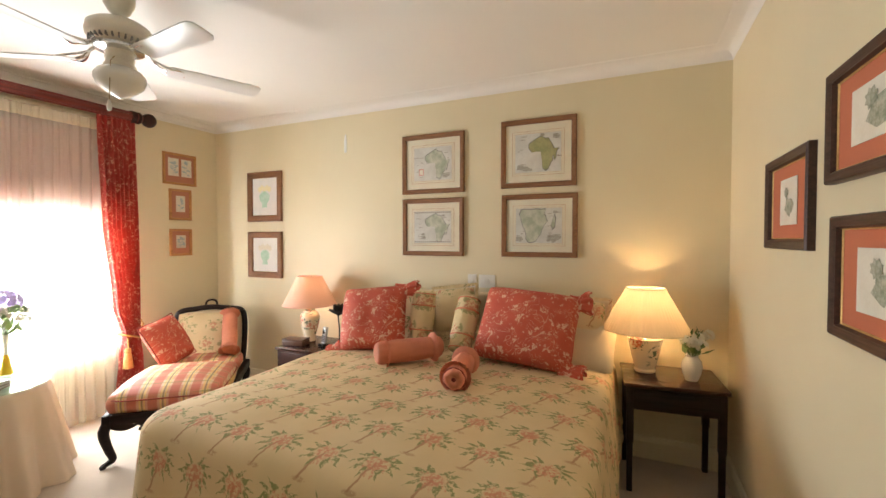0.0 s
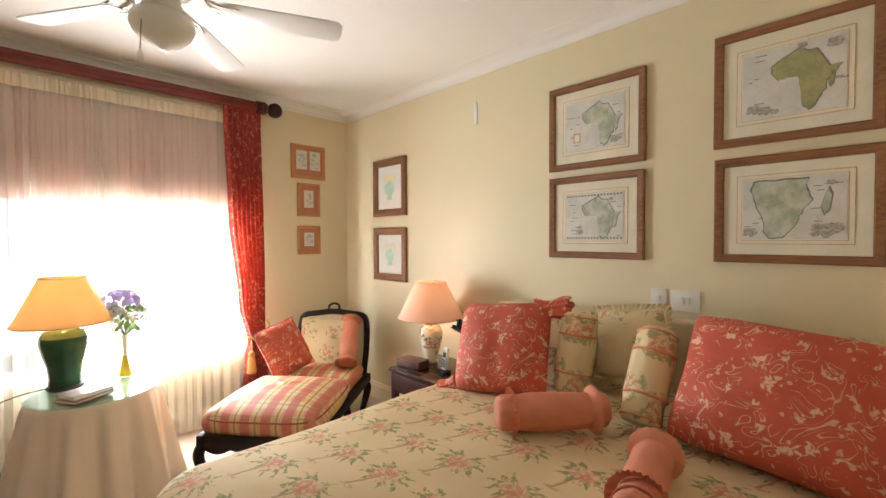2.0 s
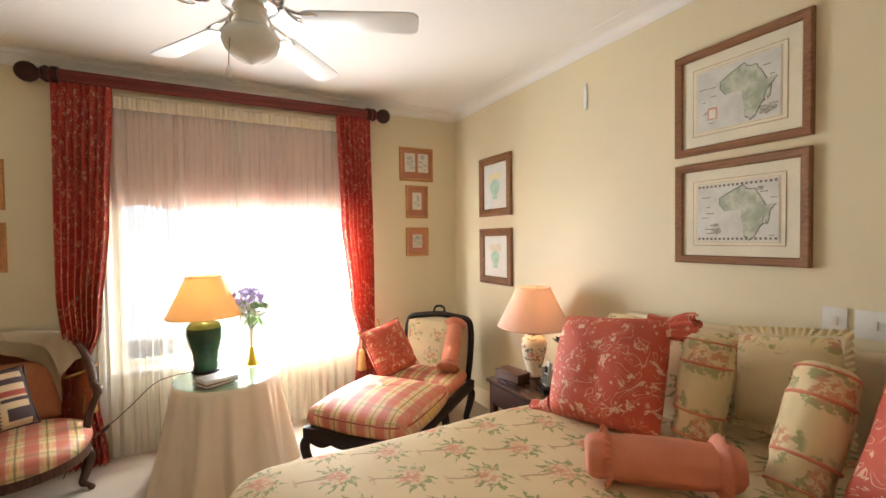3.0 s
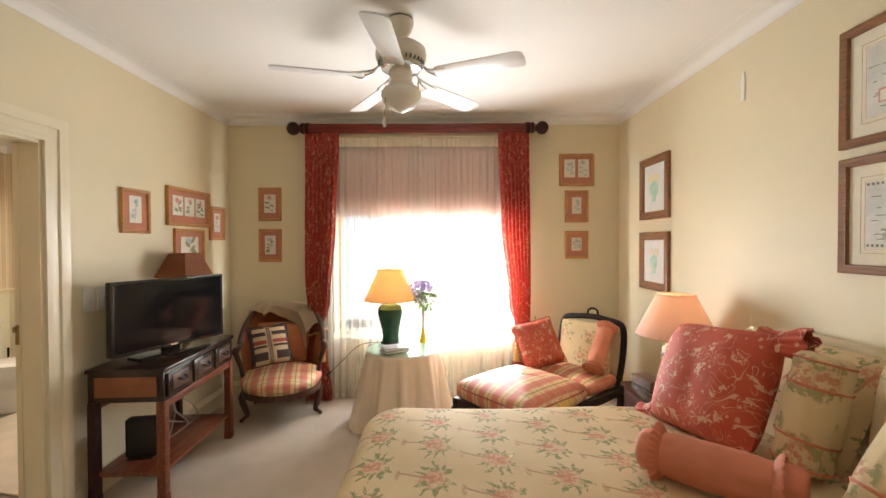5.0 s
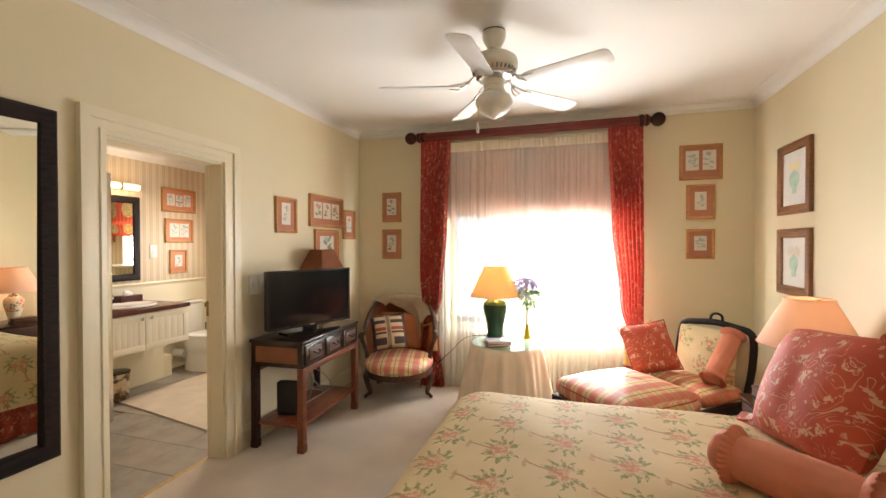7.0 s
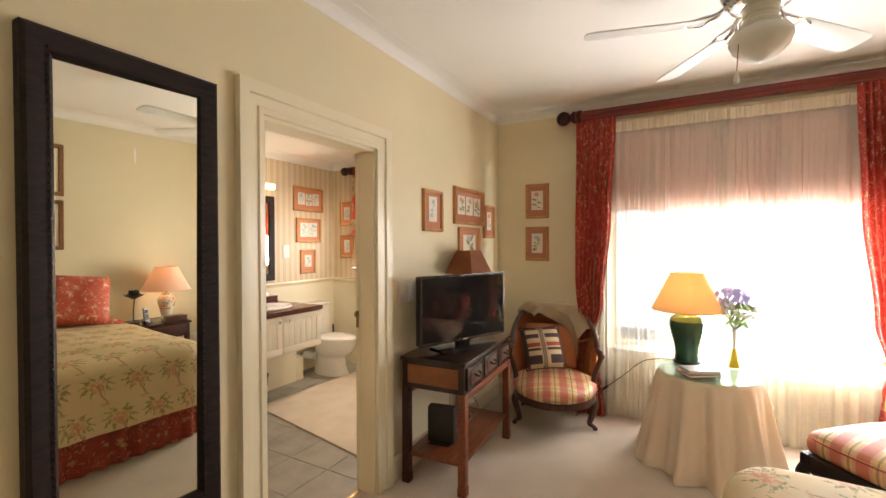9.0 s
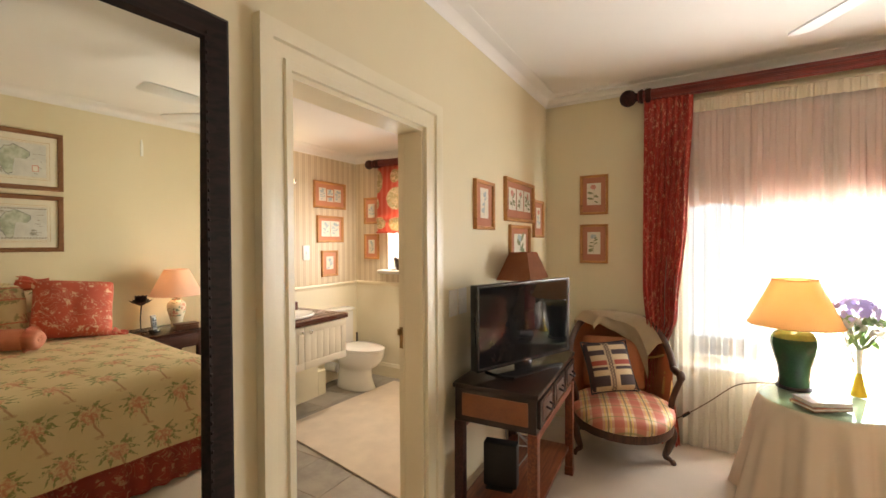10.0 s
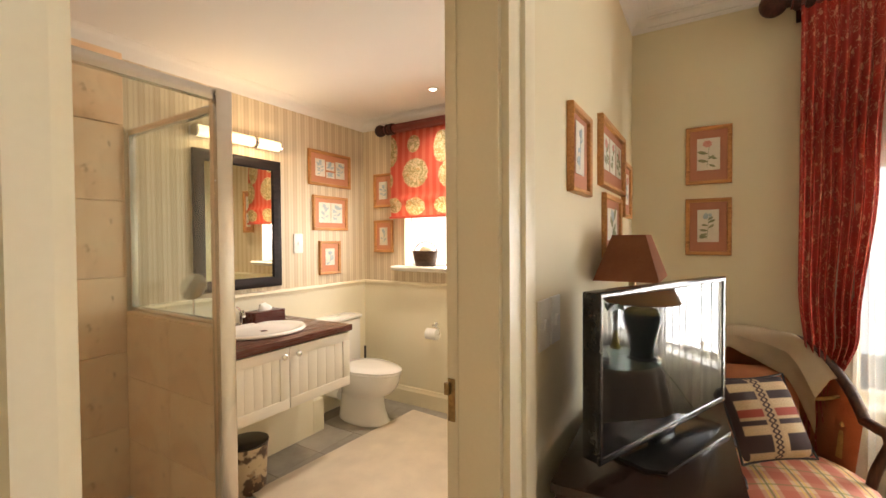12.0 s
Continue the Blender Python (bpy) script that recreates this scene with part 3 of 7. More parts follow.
def glass(name, rough=0.0, tint=(0.95, 0.98, 0.97), least=0.035):
    """Clear thin glass: mostly lets through, a little gloss by angle."""
    g = Mat(name)
    clear, shine = g.node("ShaderNodeBsdfTransparent"), g.node("ShaderNodeBsdfGlossy")
    g.plug(clear.inputs[0], tint)
    shine.inputs["Roughness"].default_value = rough
    face = g.node("ShaderNodeLayerWeight").outputs["Facing"]
    share = g.math("MULTIPLY_ADD", g.math("POWER", face, 4.0), 0.55, least)
    mx = g.node("ShaderNodeMixShader")
    g.nt.links.new(share, mx.inputs[0])
    g.nt.links.new(clear.outputs[0], mx.inputs[1])
    g.nt.links.new(shine.outputs[0], mx.inputs[2])
    g.nt.links.new(mx.outputs[0], g.nt.nodes["Material Output"].inputs[0])
    return g.m


GLASS = glass("clear_glass")
WINDOW_GLASS = glass("window_glass", 0.0, (0.96, 0.98, 0.98), 0.006)
MIRROR = Mat("mirror_silver", 0.01, 1.0).colour((0.80, 0.79, 0.68)).m
FROSTED = plain("frosted_globe_glass", (0.82, 0.80, 0.75), (0.78, 0.76, 0.71), 8.0, 0.25)
SCREEN = plain("black_glass_screen", (0.008, 0.008, 0.009), (0.010, 0.010, 0.011), 4.0, 0.03)
SCREEN.node_tree.nodes["Principled BSDF"].inputs["Specular IOR Level"].default_value = 0.22


def glowing(name, colour, strength):
    g = Mat(name, 0.4)
    g.colour(colour)
    g.plug(g.b.inputs["Emission Color"], colour)
    g.b.inputs["Emission Strength"].default_value = strength
    return g.m


LAMP_GLASS = glowing("lit_lamp_glass", (1.0, 0.78, 0.50), 1.15)
DOWNLIGHT_GLOW = glowing("lit_downlight", (1.0, 0.92, 0.78), 12.0)
TRAVERTINE, SLATE, STRIPES = travertine(), slate(), striped_paper()

# ---- the rooms ----
W, E, N, S = -4.0, 0.725, 3.225, -0.575      # bedroom walls, inner faces
CEIL, CORN = 2.728, 2.648
BW, BS, BN, BE, BCEIL = -4.15, -2.89, -0.690, -1.0, 2.50   # bathroom
WIN = (0.45, 2.20, 0.57, 2.40)               # bedroom window: y0, y1, z0, z1
BWIN = (-2.42, -1.36, 1.20, 2.15)            # bathroom window
DOOR = (-2.052, -1.268, 2.045)                # doorway: x0, x1, height

structure("floor", box(W - 0.3, E + 0.2, S - 0.115, N + 0.2, -0.12, 0.0), CARPET, "beige cut-pile carpet over the whole bedroom floor", "carpet")
structure("bathroom_floor", box(BW - 0.2, BE + 0.1, BS - 0.1, S - 0.115, -0.12, -0.012), GROUT_DARK, "grey grouted bed of the bathroom floor", "floor")
structure("wall_north", box(W - 0.3, E + 0.2, N, N + 0.2, 0.0, CEIL + 0.1), WALL_YELLOW, "pale yellow painted bedroom wall behind the bed", "wall")
structure("wall_east", box(E, E + 0.2, S, N, 0.0, CEIL + 0.1), WALL_YELLOW, "pale yellow painted wall beside the bed", "wall")
bm = box(W - 0.3, W, S, WIN[0], 0.0, CEIL + 0.1)
box(W - 0.3, W, WIN[1], N, 0.0, CEIL + 0.1, 0, bm)
box(W - 0.3, W, WIN[0], WIN[1], 0.0, WIN[2], 0, bm)
box(W - 0.3, W, WIN[0], WIN[1], WIN[3], CEIL + 0.1, 0, bm)
structure("wall_west", bm, WALL_YELLOW, "pale yellow painted wall with the curtained window", "wall")
bm = box(DOOR[1], E + 0.2, BN, S, 0.0, CEIL + 0.1)
box(W - 0.3, DOOR[0], BN, S, 0.0, CEIL + 0.1, 0, bm)
box(DOOR[0], DOOR[1], BN, S, DOOR[2], CEIL + 0.1, 0, bm)
structure("wall_south", bm, WALL_YELLOW, "pale yellow painted wall with the bathroom doorway", "wall")
structure("ceiling", box(W - 0.3, E + 0.2, S, N + 0.2, CEIL, CEIL + 0.15), CEILING_WHITE, "smooth white bedroom ceiling", "ceiling")

# bathroom shell
structure("bathroom_wall_south", box(BW - 0.2, BE + 0.1, BS - 0.2, BS, 0.0, BCEIL + 0.1), STRIPES, "beige striped wallpaper behind the vanity", "wall")
bm = box(BW - 0.2, BW, BS, BWIN[0], 0.0, BCEIL + 0.1)
box(BW - 0.2, BW, BWIN[1], BN, 0.0, BCEIL + 0.1, 0, bm)
box(BW - 0.2, BW, BWIN[0], BWIN[1], 0.0, BWIN[2], 0, bm)
box(BW - 0.2, BW, BWIN[0], BWIN[1], BWIN[3], BCEIL + 0.1, 0, bm)
structure("bathroom_wall_west", bm, STRIPES, "beige striped wallpaper round the bathroom window", "wall")
structure("bathroom_wall_east", box(BE, BE + 0.1, BS, BN - 0.02, 0.0, BCEIL + 0.1), TRAVERTINE, "stone-tiled end wall of the shower", "wall")
bm = box(BW, DOOR[0] - 0.002, BN - 0.02, BN - 0.002, 0.0, BCEIL)
box(DOOR[1] + 0.002, BE, BN - 0.02, BN - 0.002, 0.0, BCEIL, 0, bm)
box(DOOR[0] - 0.002, DOOR[1] + 0.002, BN - 0.02, BN - 0.002, DOOR[2] + 0.002, BCEIL, 0, bm)
structure("bathroom_wall_north", bm, WAINSCOT, "cream painted bathroom side of the doorway wall", "wall")
structure("bathroom_ceiling", box(BW - 0.2, BE + 0.1, BS - 0.2, BN, BCEIL, BCEIL + 0.15), CEILING_WHITE, "smooth white bathroom ceiling", "ceiling")


def run(profile, path_pts, closed=True):
    """A moulding: a profile of (out, up) pairs drawn round the inner corners of a room."""
    b = bmesh.new()
    n = len(path_pts)
    rings = []
    for i, (x, y, ox, oy) in enumerate(path_pts):
        rings.append([b.verts.new((x + ox * o, y + oy * o, z)) for o, z in profile])
    k = len(profile)
    for i in range(n if closed else n - 1):
        a, c = rings[i], rings[(i + 1) % n]
        for j in range(k - 1):
            b.faces.new((a[j], a[j + 1], c[j + 1], c[j]))
    bmesh.ops.recalc_face_normals(b, faces=b.faces)
    return b


corn = [(0.0, CORN), (0.002, CORN + 0.001)]
corn += [(0.002 + 0.094 * (1 - math.cos(a * math.pi / 24)), CORN + 0.002 + 0.072 * math.sin(a * math.pi / 24)) for a in range(0, 13)]
corn += [(0.100, CORN + 0.076), (0.104, CEIL)]
structure("cornice", run(corn, [(W, S, 1, 1), (E, S, -1, 1), (E, N, -1, -1), (W, N, 1, -1)]), CEILING_WHITE, "white coved plaster cornice round the ceiling", "cornice", True)
for name, k in (("trim_low", 2), ("trim_high", 8)):
    o, z = corn[2 + k]
    structure(name, tube([(W + o, S + 0.09, z - 0.002), (W + o, N - 0.09, z - 0.002)], 0.0075, 8), CEILING_WHITE, "thin plaster bead along the cornice over the window", "moulding", True)
bz = BCEIL - 0.085
bcorn = [(0.0, bz), (0.008, bz)] + [(0.012 + 0.07 * (1 - math.cos(a * math.pi / 16)), bz + 0.006 + 0.075 * math.sin(a * math.pi / 16)) for a in range(0, 9)] + [(0.085, BCEIL)]
structure("bathroom_cornice", run(bcorn, [(BW, BS, 1, 1), (BE, BS, -1, 1), (BE, BN - 0.02, -1, -1), (BW, BN - 0.02, 1, -1)]), CEILING_WHITE, "white coved cornice of the bathroom", "cornice", True)

skirt = [(0.0, 0.0), (0.018, 0.0), (0.018, 0.115), (0.012, 0.13), (0.008, 0.148), (0.0, 0.152)]
structure("baseboard_north", run(skirt, [(W, S, 1, 1), (W, N, 1, -1), (E, N, -1, -1), (E, S, -1, 1), (DOOR[1] + 0.115, S, 1, 1)], False), TRIM_CREAM, "cream painted skirting board", "baseboard")
structure("baseboard_south", run(skirt, [(W, S, 1, 1), (DOOR[0] - 0.155, S, 1, 1)], False), TRIM_CREAM, "cream painted skirting board by the doorway", "baseboard")
structure("bathroom_baseboard", run(skirt, [(-2.34, BS + 0.014, 1, 1), (BW + 0.014, BS + 0.014, 1, 1), (BW + 0.014, BN - 0.02, 1, -1)], False), TRIM_CREAM, "cream skirting board of the bathroom", "baseboard")

# wainscot and dado rail in the bathroom
dado = 1.03
bm = box(BW + 0.002, -2.34, BS + 0.002, BS + 0.014, 0.0, dado)
box(BW + 0.002, BW + 0.014, BS + 0.014, BN - 0.02, 0.0, dado, 0, bm)
structure("wainscot", bm, WAINSCOT, "cream painted lower walls of the bathroom", "wainscot")
rail = [(0.0, dado - 0.02), (0.016, dado - 0.016), (0.02, dado), (0.03, dado + 0.012), (0.026, dado + 0.026), (0.0, dado + 0.03)]
structure("dado_rail", run(rail, [(-2.34, BS + 0.002, 1, 1), (BW + 0.002, BS + 0.002, 1, 1), (BW + 0.002, BN - 0.02, 1, -1)], False), TRIM_CREAM, "cream moulded dado rail", "dado rail", True)

# door lining and architrave
door = tagged(thing("door_1", (DOOR[0] + DOOR[1]) / 2, S, 0), "cream painted doorway with moulded architrave and sliding door", "doorway", "", "structure")
hw = (DOOR[1] - DOOR[0]) / 2


def architrave(width, inset=0.0):
    """Stepped moulding round three sides of the doorway, bedroom side."""
    b = bmesh.new()
    prof = [(0.0, 0.0), (0.0, 0.018), (0.2, 0.022), (0.24, 0.014), (0.56, 0.018), (0.60, 0.028), (0.86, 0.034), (1.0, 0.034), (1.0, 0.0)]
    rows = []
    for sx, corner in ((-1, 0), (-1, 1), (1, 1), (1, 0)):
        rows.append([b.verts.new((sx * (hw + o * width), d, (DOOR[2] + o * width) if corner else 0.0)) for o, d in prof])
    for a, c in zip(rows, rows[1:]):
        for j in range(len(prof) - 1):
            b.faces.new((a[j], a[j + 1], c[j + 1], c[j]))
    bmesh.ops.recalc_face_normals(b, faces=b.faces)
    return b


part("architrave", architrave(0.125), TRIM_CREAM, door)
bm = box(-hw - 0.004, -hw + 0.018, -0.137, 0.0, 0.0, DOOR[2])
box(hw - 0.018, hw + 0.004, -0.192, 0.0, 0.0, DOOR[2], 0, bm)
box(-hw + 0.018, hw - 0.018, -0.137, 0.0, DOOR[2] - 0.018, DOOR[2] + 0.004, 0, bm)
part("door_lining", bm, TRIM_CREAM, door)
bm = box(-hw + 0.0185, -hw + 0.0215, -0.133, -0.105, 0.003, DOOR[2] - 0.02, 0.002)
leaf = part("door_edge", bm, TRIM_CREAM, door, "edge of the sliding door in its pocket")
bm = box(-hw + 0.0215, -hw + 0.025, -0.131, -0.112, 0.985, 1.088, 0.001)
box(-hw + 0.025, -hw + 0.036, -0.136, -0.122, 1.05, 1.08, 0.003, bm)
part("latch", bm, BRASS, leaf, "worn brass latch plate")
bm = box(-hw + 0.018, hw - 0.018, -0.130, -0.104, -0.01, 0.004, 0.001)
part("threshold", bm, GILT, door, "thin metal carpet strip")

# ---- the bed ----
BX0, BX1, BY0, BY1 = -1.97, 0.06, 1.13, 3.12
bed = thing("bed", (BX0 + BX1) / 2, (BY0 + BY1) / 2, 0, 0, "wide bed with cream palm-print cover and red toile valance", "bed")
inv = Matrix.Translation((-(BX0 + BX1) / 2, -(BY0 + BY1) / 2, 0))


def outline_point(s):
    """Round the bed from the head's west end over the foot to the head's east end; s from 0 to 1. Gives place and outward direction."""
    r = 0.20
    long, wide = BY1 - BY0 - r, BX1 - BX0 - 2 * r
    arc = math.pi / 2 * r
    d = s * (2 * long + wide + 2 * arc)
    if d < long:
        return Vector((BX0, BY1 - d, 0)), Vector((-1, 0, 0))
    d -= long
    if d < arc:
        a = d / r
        o = Vector((-math.cos(a), -math.sin(a), 0))
        return Vector((BX0 + r, BY0 + r, 0)) + r * o, o
    d -= arc
    if d < wide:
        return Vector((BX0 + r + d, BY0, 0)), Vector((0, -1, 0))
    d -= wide
    if d < arc:
        a = d / r
        o = Vector((math.sin(a), -math.cos(a), 0))
        return Vector((BX1 - r, BY0 + r, 0)) + r * o, o
    d -= arc
    return Vector((BX1, BY0 + r + d, 0)), Vector((1, 0, 0))


def bed_cover(u, v):
    """v: 0 at the middle line, 0.62 at the rim, 1 at the hem."""
    p, o = outline_point(u)
    mid = Vector(((BX0 + BX1) / 2, min(max(p.y, BY0 + 0.75), BY1), 0))
    roll = 0.10
    if v < 0.62:
        k = v / 0.62
        q = mid + (p - o * roll - mid) * k
        z = 0.732 - 0.028 * k ** 3 + 0.012 * noise.noise(Vector((q.x * 3.0, q.y * 3.0, 0.3)))
        return Vector((q.x, q.y, z)), Vector((q.x, q.y))
    k = (v - 0.62) / 0.38
    run_len = 0.50 * k
    if run_len < roll * math.pi / 2:
        a = run_len / roll
        out, drop = roll * math.sin(a), roll * (1 - math.cos(a))
    else:
        rest = run_len - roll * math.pi / 2
        out, drop = roll + 0.05 * rest / 0.35, roll + rest
    q = p + o * (out - roll)
    ripple = 0.014 * k * noise.noise(Vector((u * 34.0, k * 1.2, 5.0)))
    q = q + o * ripple
    z = 0.704 - drop + 0.012 * noise.noise(Vector((q.x * 3.0, q.y * 3.0, 0.3))) * (1 - k)
    flat = p + o * (run_len - roll)
    return Vector((q.x, q.y, z)), Vector((flat.x, flat.y))


bm = sheet(150, 60, lambda u, v: bed_cover(u, v)[0], lambda u, v: bed_cover(u, v)[1])
moved(bm, inv)
cover = part("bedspread", bm, PALM_CLOTH, bed, "cream bedspread printed with red and green palm trees")


def valance(u, v):
    p, o = outline_point(u)
    fold = math.sin(u * 2 * math.pi * 52) * 0.016 + 0.008 * noise.noise(Vector((u * 60, v, 0)))
    q = p + o * (-0.03 + fold * (0.35 + 0.65 * v))
    return Vector((q.x, q.y, 0.42 - 0.412 * v))


bm = sheet(620, 8, valance, lambda u, v: (u * 6.2, v * 0.42))
part("valance", moved(bm, inv), RED_SKIRT, bed, "pleated red toile valance down to the carpet")
bm = box(BX0 + 0.08, BX1 - 0.08, BY0 + 0.08, BY1, 0.02, 0.34, 0.01)
part("bed_base", moved(bm, inv), CREAM_CLOTH, bed)
bm = box(BX0 + 0.08, BX1 - 0.08, BY0 + 0.06, BY1 - 0.01, 0.345, 0.66, 0.05)
part("mattress", moved(bm, inv), CREAM_CLOTH, bed)
bm = box(BX0 + 0.06, BX1 - 0.03, BY1 + 0.005, BY1 + 0.095, 0.10, 1.09, 0.03, None, 4)
part("headboard", moved(bm, inv), CREAM_CLOTH, bed, "padded cream headboard")

# ---- bedroom window, curtains ----
window = tagged(thing("window_1", W - 0.2, (WIN[0] + WIN[1]) / 2, WIN[2]), "white framed window behind sheer curtains, bright daylight", "window", "", "structure")
wy, wz = (WIN[1] - WIN[0]) / 2, WIN[3] - WIN[2]
bm = box(-0.03, 0.03, -wy, wy, 0.0, 0.05, 0.004)
box(-0.03, 0.03, -wy, wy, wz - 0.05, wz, 0.004, bm)
box(-0.03, 0.03, -wy, -wy + 0.05, 0.05, wz - 0.05, 0.004, bm)
box(-0.03, 0.03, wy - 0.05, wy, 0.05, wz - 0.05, 0.004, bm)
part("window_frame", bm, TRIM_WHITE, window)
for k in (-1, 1):
    part("mullion", box(-0.022, 0.022, k * wy / 3 - 0.022, k * wy / 3 + 0.022, 0.05, wz - 0.05, 0.003), TRIM_WHITE, window)
for k in (-1, 0, 1):
    pane = part("pane", box(-0.003, 0.003, k * 2 * wy / 3 - wy / 3 + 0.03, k * 2 * wy / 3 + wy / 3 - 0.03, 0.05, wz - 0.05), WINDOW_GLASS, window, "clear glass pane")
    pane.visible_shadow = False
for k in (-0.42, -0.16):
    bm = box(0.023, 0.04, k - 0.01, k + 0.01, 0.06, 0.11, 0.003)
    tube([(0.04, k, 0.09), (0.06, k, 0.09), (0.06, k + 0.06, 0.12)], 0.006, 8, bm)
    part("casement_stay", bm, BRASS, window)
part("window_sill", box(0.03, 0.21, -wy - 0.02, wy + 0.02, -0.02, 0.008, 0.006), TRIM_WHITE, window)

# Glowing sheet added outdoors in place of the bright daylight there.
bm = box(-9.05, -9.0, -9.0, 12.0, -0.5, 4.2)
structure("backdrop", bm, glowing("daylight_glow", (0.86, 0.93, 1.0), 1.05), "glowing sheet standing in for bright overexposed daylight beyond the windows", "backdrop")
structure("ground", box(-400.0, W - 0.31, -400.0, 400.0, -0.35, -0.15), plain("pale_paving", (0.55, 0.50, 0.43), None, 2.0, 0.9), "pale paving outside", "ground")


def rod(name, x, y0, y1, z, r, ball, wall_x, label, caps=(True, True)):
    t = thing(name, x, (y0 + y1) / 2, z, 0, label, "curtain rod")
    h = (y1 - y0) / 2
    b = bmesh.new()
    segs = 48
    rings = []
    for yy in (-h, h):
        rings.append([b.verts.new((r * (1 + 0.05 * math.cos(a * math.pi)) * math.cos(2 * math.pi * a / segs), yy, r * (1 + 0.05 * math.cos(a * math.pi)) * math.sin(2 * math.pi * a / segs))) for a in range(segs)])
    for a in range(segs):
        b.faces.new((rings[0][a], rings[0][(a + 1) % segs], rings[1][(a + 1) % segs], rings[1][a]))
    b.faces.new(rings[0]), b.faces.new(rings[1])
    bmesh.ops.recalc_face_normals(b, faces=b.faces)
    part("pole", b, ROD_WOOD, t, "reeded red-brown pole")
    prof = [(r * 1.25, -0.035), (r * 1.32, -0.02), (r * 1.1, -0.01), (r * 0.75, 0.0), (r * 0.75, 0.008)]
    prof += [(max(0.0, ball * math.sin(a * math.pi / 12)), 0.008 + ball * (1 - math.cos(a * math.pi / 12)) * 0.98) for a in range(2, 13)]
    for on, sy, rx in ((caps[0], -h, 90), (caps[1], h, -90)):
        if on:
            part("finial", lathe(prof, 24), DARK_WOOD, t, "turned ball finial", m=pose(0, sy, 0, rx))
    for sy in (-h + 0.07, h - 0.07):
        bm = box(wall_x - x, -0.5 * r, sy - 0.02, sy + 0.02, -0.02, 0.02, 0.005)
        box(wall_x - x, wall_x - x + 0.015, sy - 0.035, sy + 0.035, -0.07, 0.06, 0.004, bm)
        lathe([(r + 0.012, -0.018), (r + 0.012, 0.018)], 24, bm, pose(0, sy, 0, 90))
        part("bracket", bm, DARK_WOOD, t)
    return t


rod("curtain_rod", -3.875, 0.165, 2.375, 2.585, 0.040, 0.062, W, "thick red mahogany curtain rod with ball finials")


def span(points, z):
    """The value at height z along (z, value) pairs, highest first."""
    for (z1, a), (z0, b) in zip(points, points[1:]):
        if z >= z0:
            f = (z1 - z) / (z1 - z0)
            f = f * f * (3 - 2 * f)
            return a + (b - a) * f
    return points[-1][1]


def drape(name, x, outer, inner, top, bottom, folds, material, label, depth=0.03, thick=0.0):
    """A tied-back pleated curtain; outer and inner edges as (z, y) pairs."""
    def at(u, v):
        z = top + (bottom - top) * v
        a, b = span(outer, z), span(inner, z)
        width = abs(b - a)
        amp = depth * (0.55 + 0.45 * min(1.0, v * 6)) * (0.7 + 0.6 * (1 - width / 0.33))
        ph = u * folds * 2 * math.pi + 0.5 * math.sin(v * 3 + u * 4)
        return Vector((x + amp * math.sin(ph) + 0.008 * noise.noise(Vector((u * 9, v * 4, 2))), a + (b - a) * u, z))
    t = thing(name, x, outer[0][1], 0, 0, label, "curtain", "red window curtains")
    bm = sheet(folds * 14, 70, at, lambda u, v: (u * 0.9, v * 2.45))
    moved(bm, Matrix.Translation((-x, -outer[0][1], 0)))
    part("cloth", bm, material, t)
    return t


left = drape("curtain", -3.875, [(2.53, 0.205), (1.2, 0.20), (0.66, 0.245), (0.45, 0.22), (0.0, 0.20)], [(2.53, 0.525), (1.7, 0.49), (0.95, 0.43), (0.66, 0.345), (0.5, 0.40), (0.0, 0.45)], 2.545, 0.006, 8, RED_CURTAIN, "red patterned curtain tied back beside the window")
right = drape("curtain", -3.875, [(2.53, 2.325), (1.2, 2.335), (0.64, 2.33), (0.45, 2.35), (0.0, 2.37)], [(2.53, 2.03), (1.7, 2.06), (0.95, 2.13), (0.64, 2.20), (0.5, 2.17), (0.0, 2.12)], 2.545, 0.006, 8, RED_CURTAIN, "red patterned curtain tied back behind the chaise")


def tieback(owner, ty, y_wall, side):
    """A gold rope round the curtain with a hanging tassel."""
    ox, oy = -3.875, owner.location.y
    ring = [(0.062 * math.cos(a), ty - oy + 0.085 * math.sin(a), 0.66 + 0.03 * math.sin(a) * side) for a in [i * 2 * math.pi / 24 for i in range(25)]]
    bm = tube(ring, 0.009, 8)
    tube([(0.0, ty - oy - side * 0.08, 0.66), (-0.06, y_wall - oy, 0.74), (-0.11, y_wall - oy, 0.78)], 0.008, 8, bm)
    part("tieback_rope", bm, GOLD_FRINGE, owner, "twisted gold rope tieback")
    m = Matrix.Translation((0.07, ty - oy + side * 0.06, 0.0))
    bm = tube([(0.0, 0.0, 0.66), (0.008, 0.0, 0.58)], 0.007, 8)
    lathe([(0.006, 0.575), (0.02, 0.57), (0.026, 0.55), (0.02, 0.53), (0.026, 0.525), (0.03, 0.5), (0.038, 0.42), (0.04, 0.40), (0.0, 0.40)], 20, bm)
    part("tassel", bm, GOLD_FRINGE, owner, "gold thread tassel", m=m)


tieback(left, 0.31, 0.17, 1)
tieback(right, 2.255, 2.40, -1)


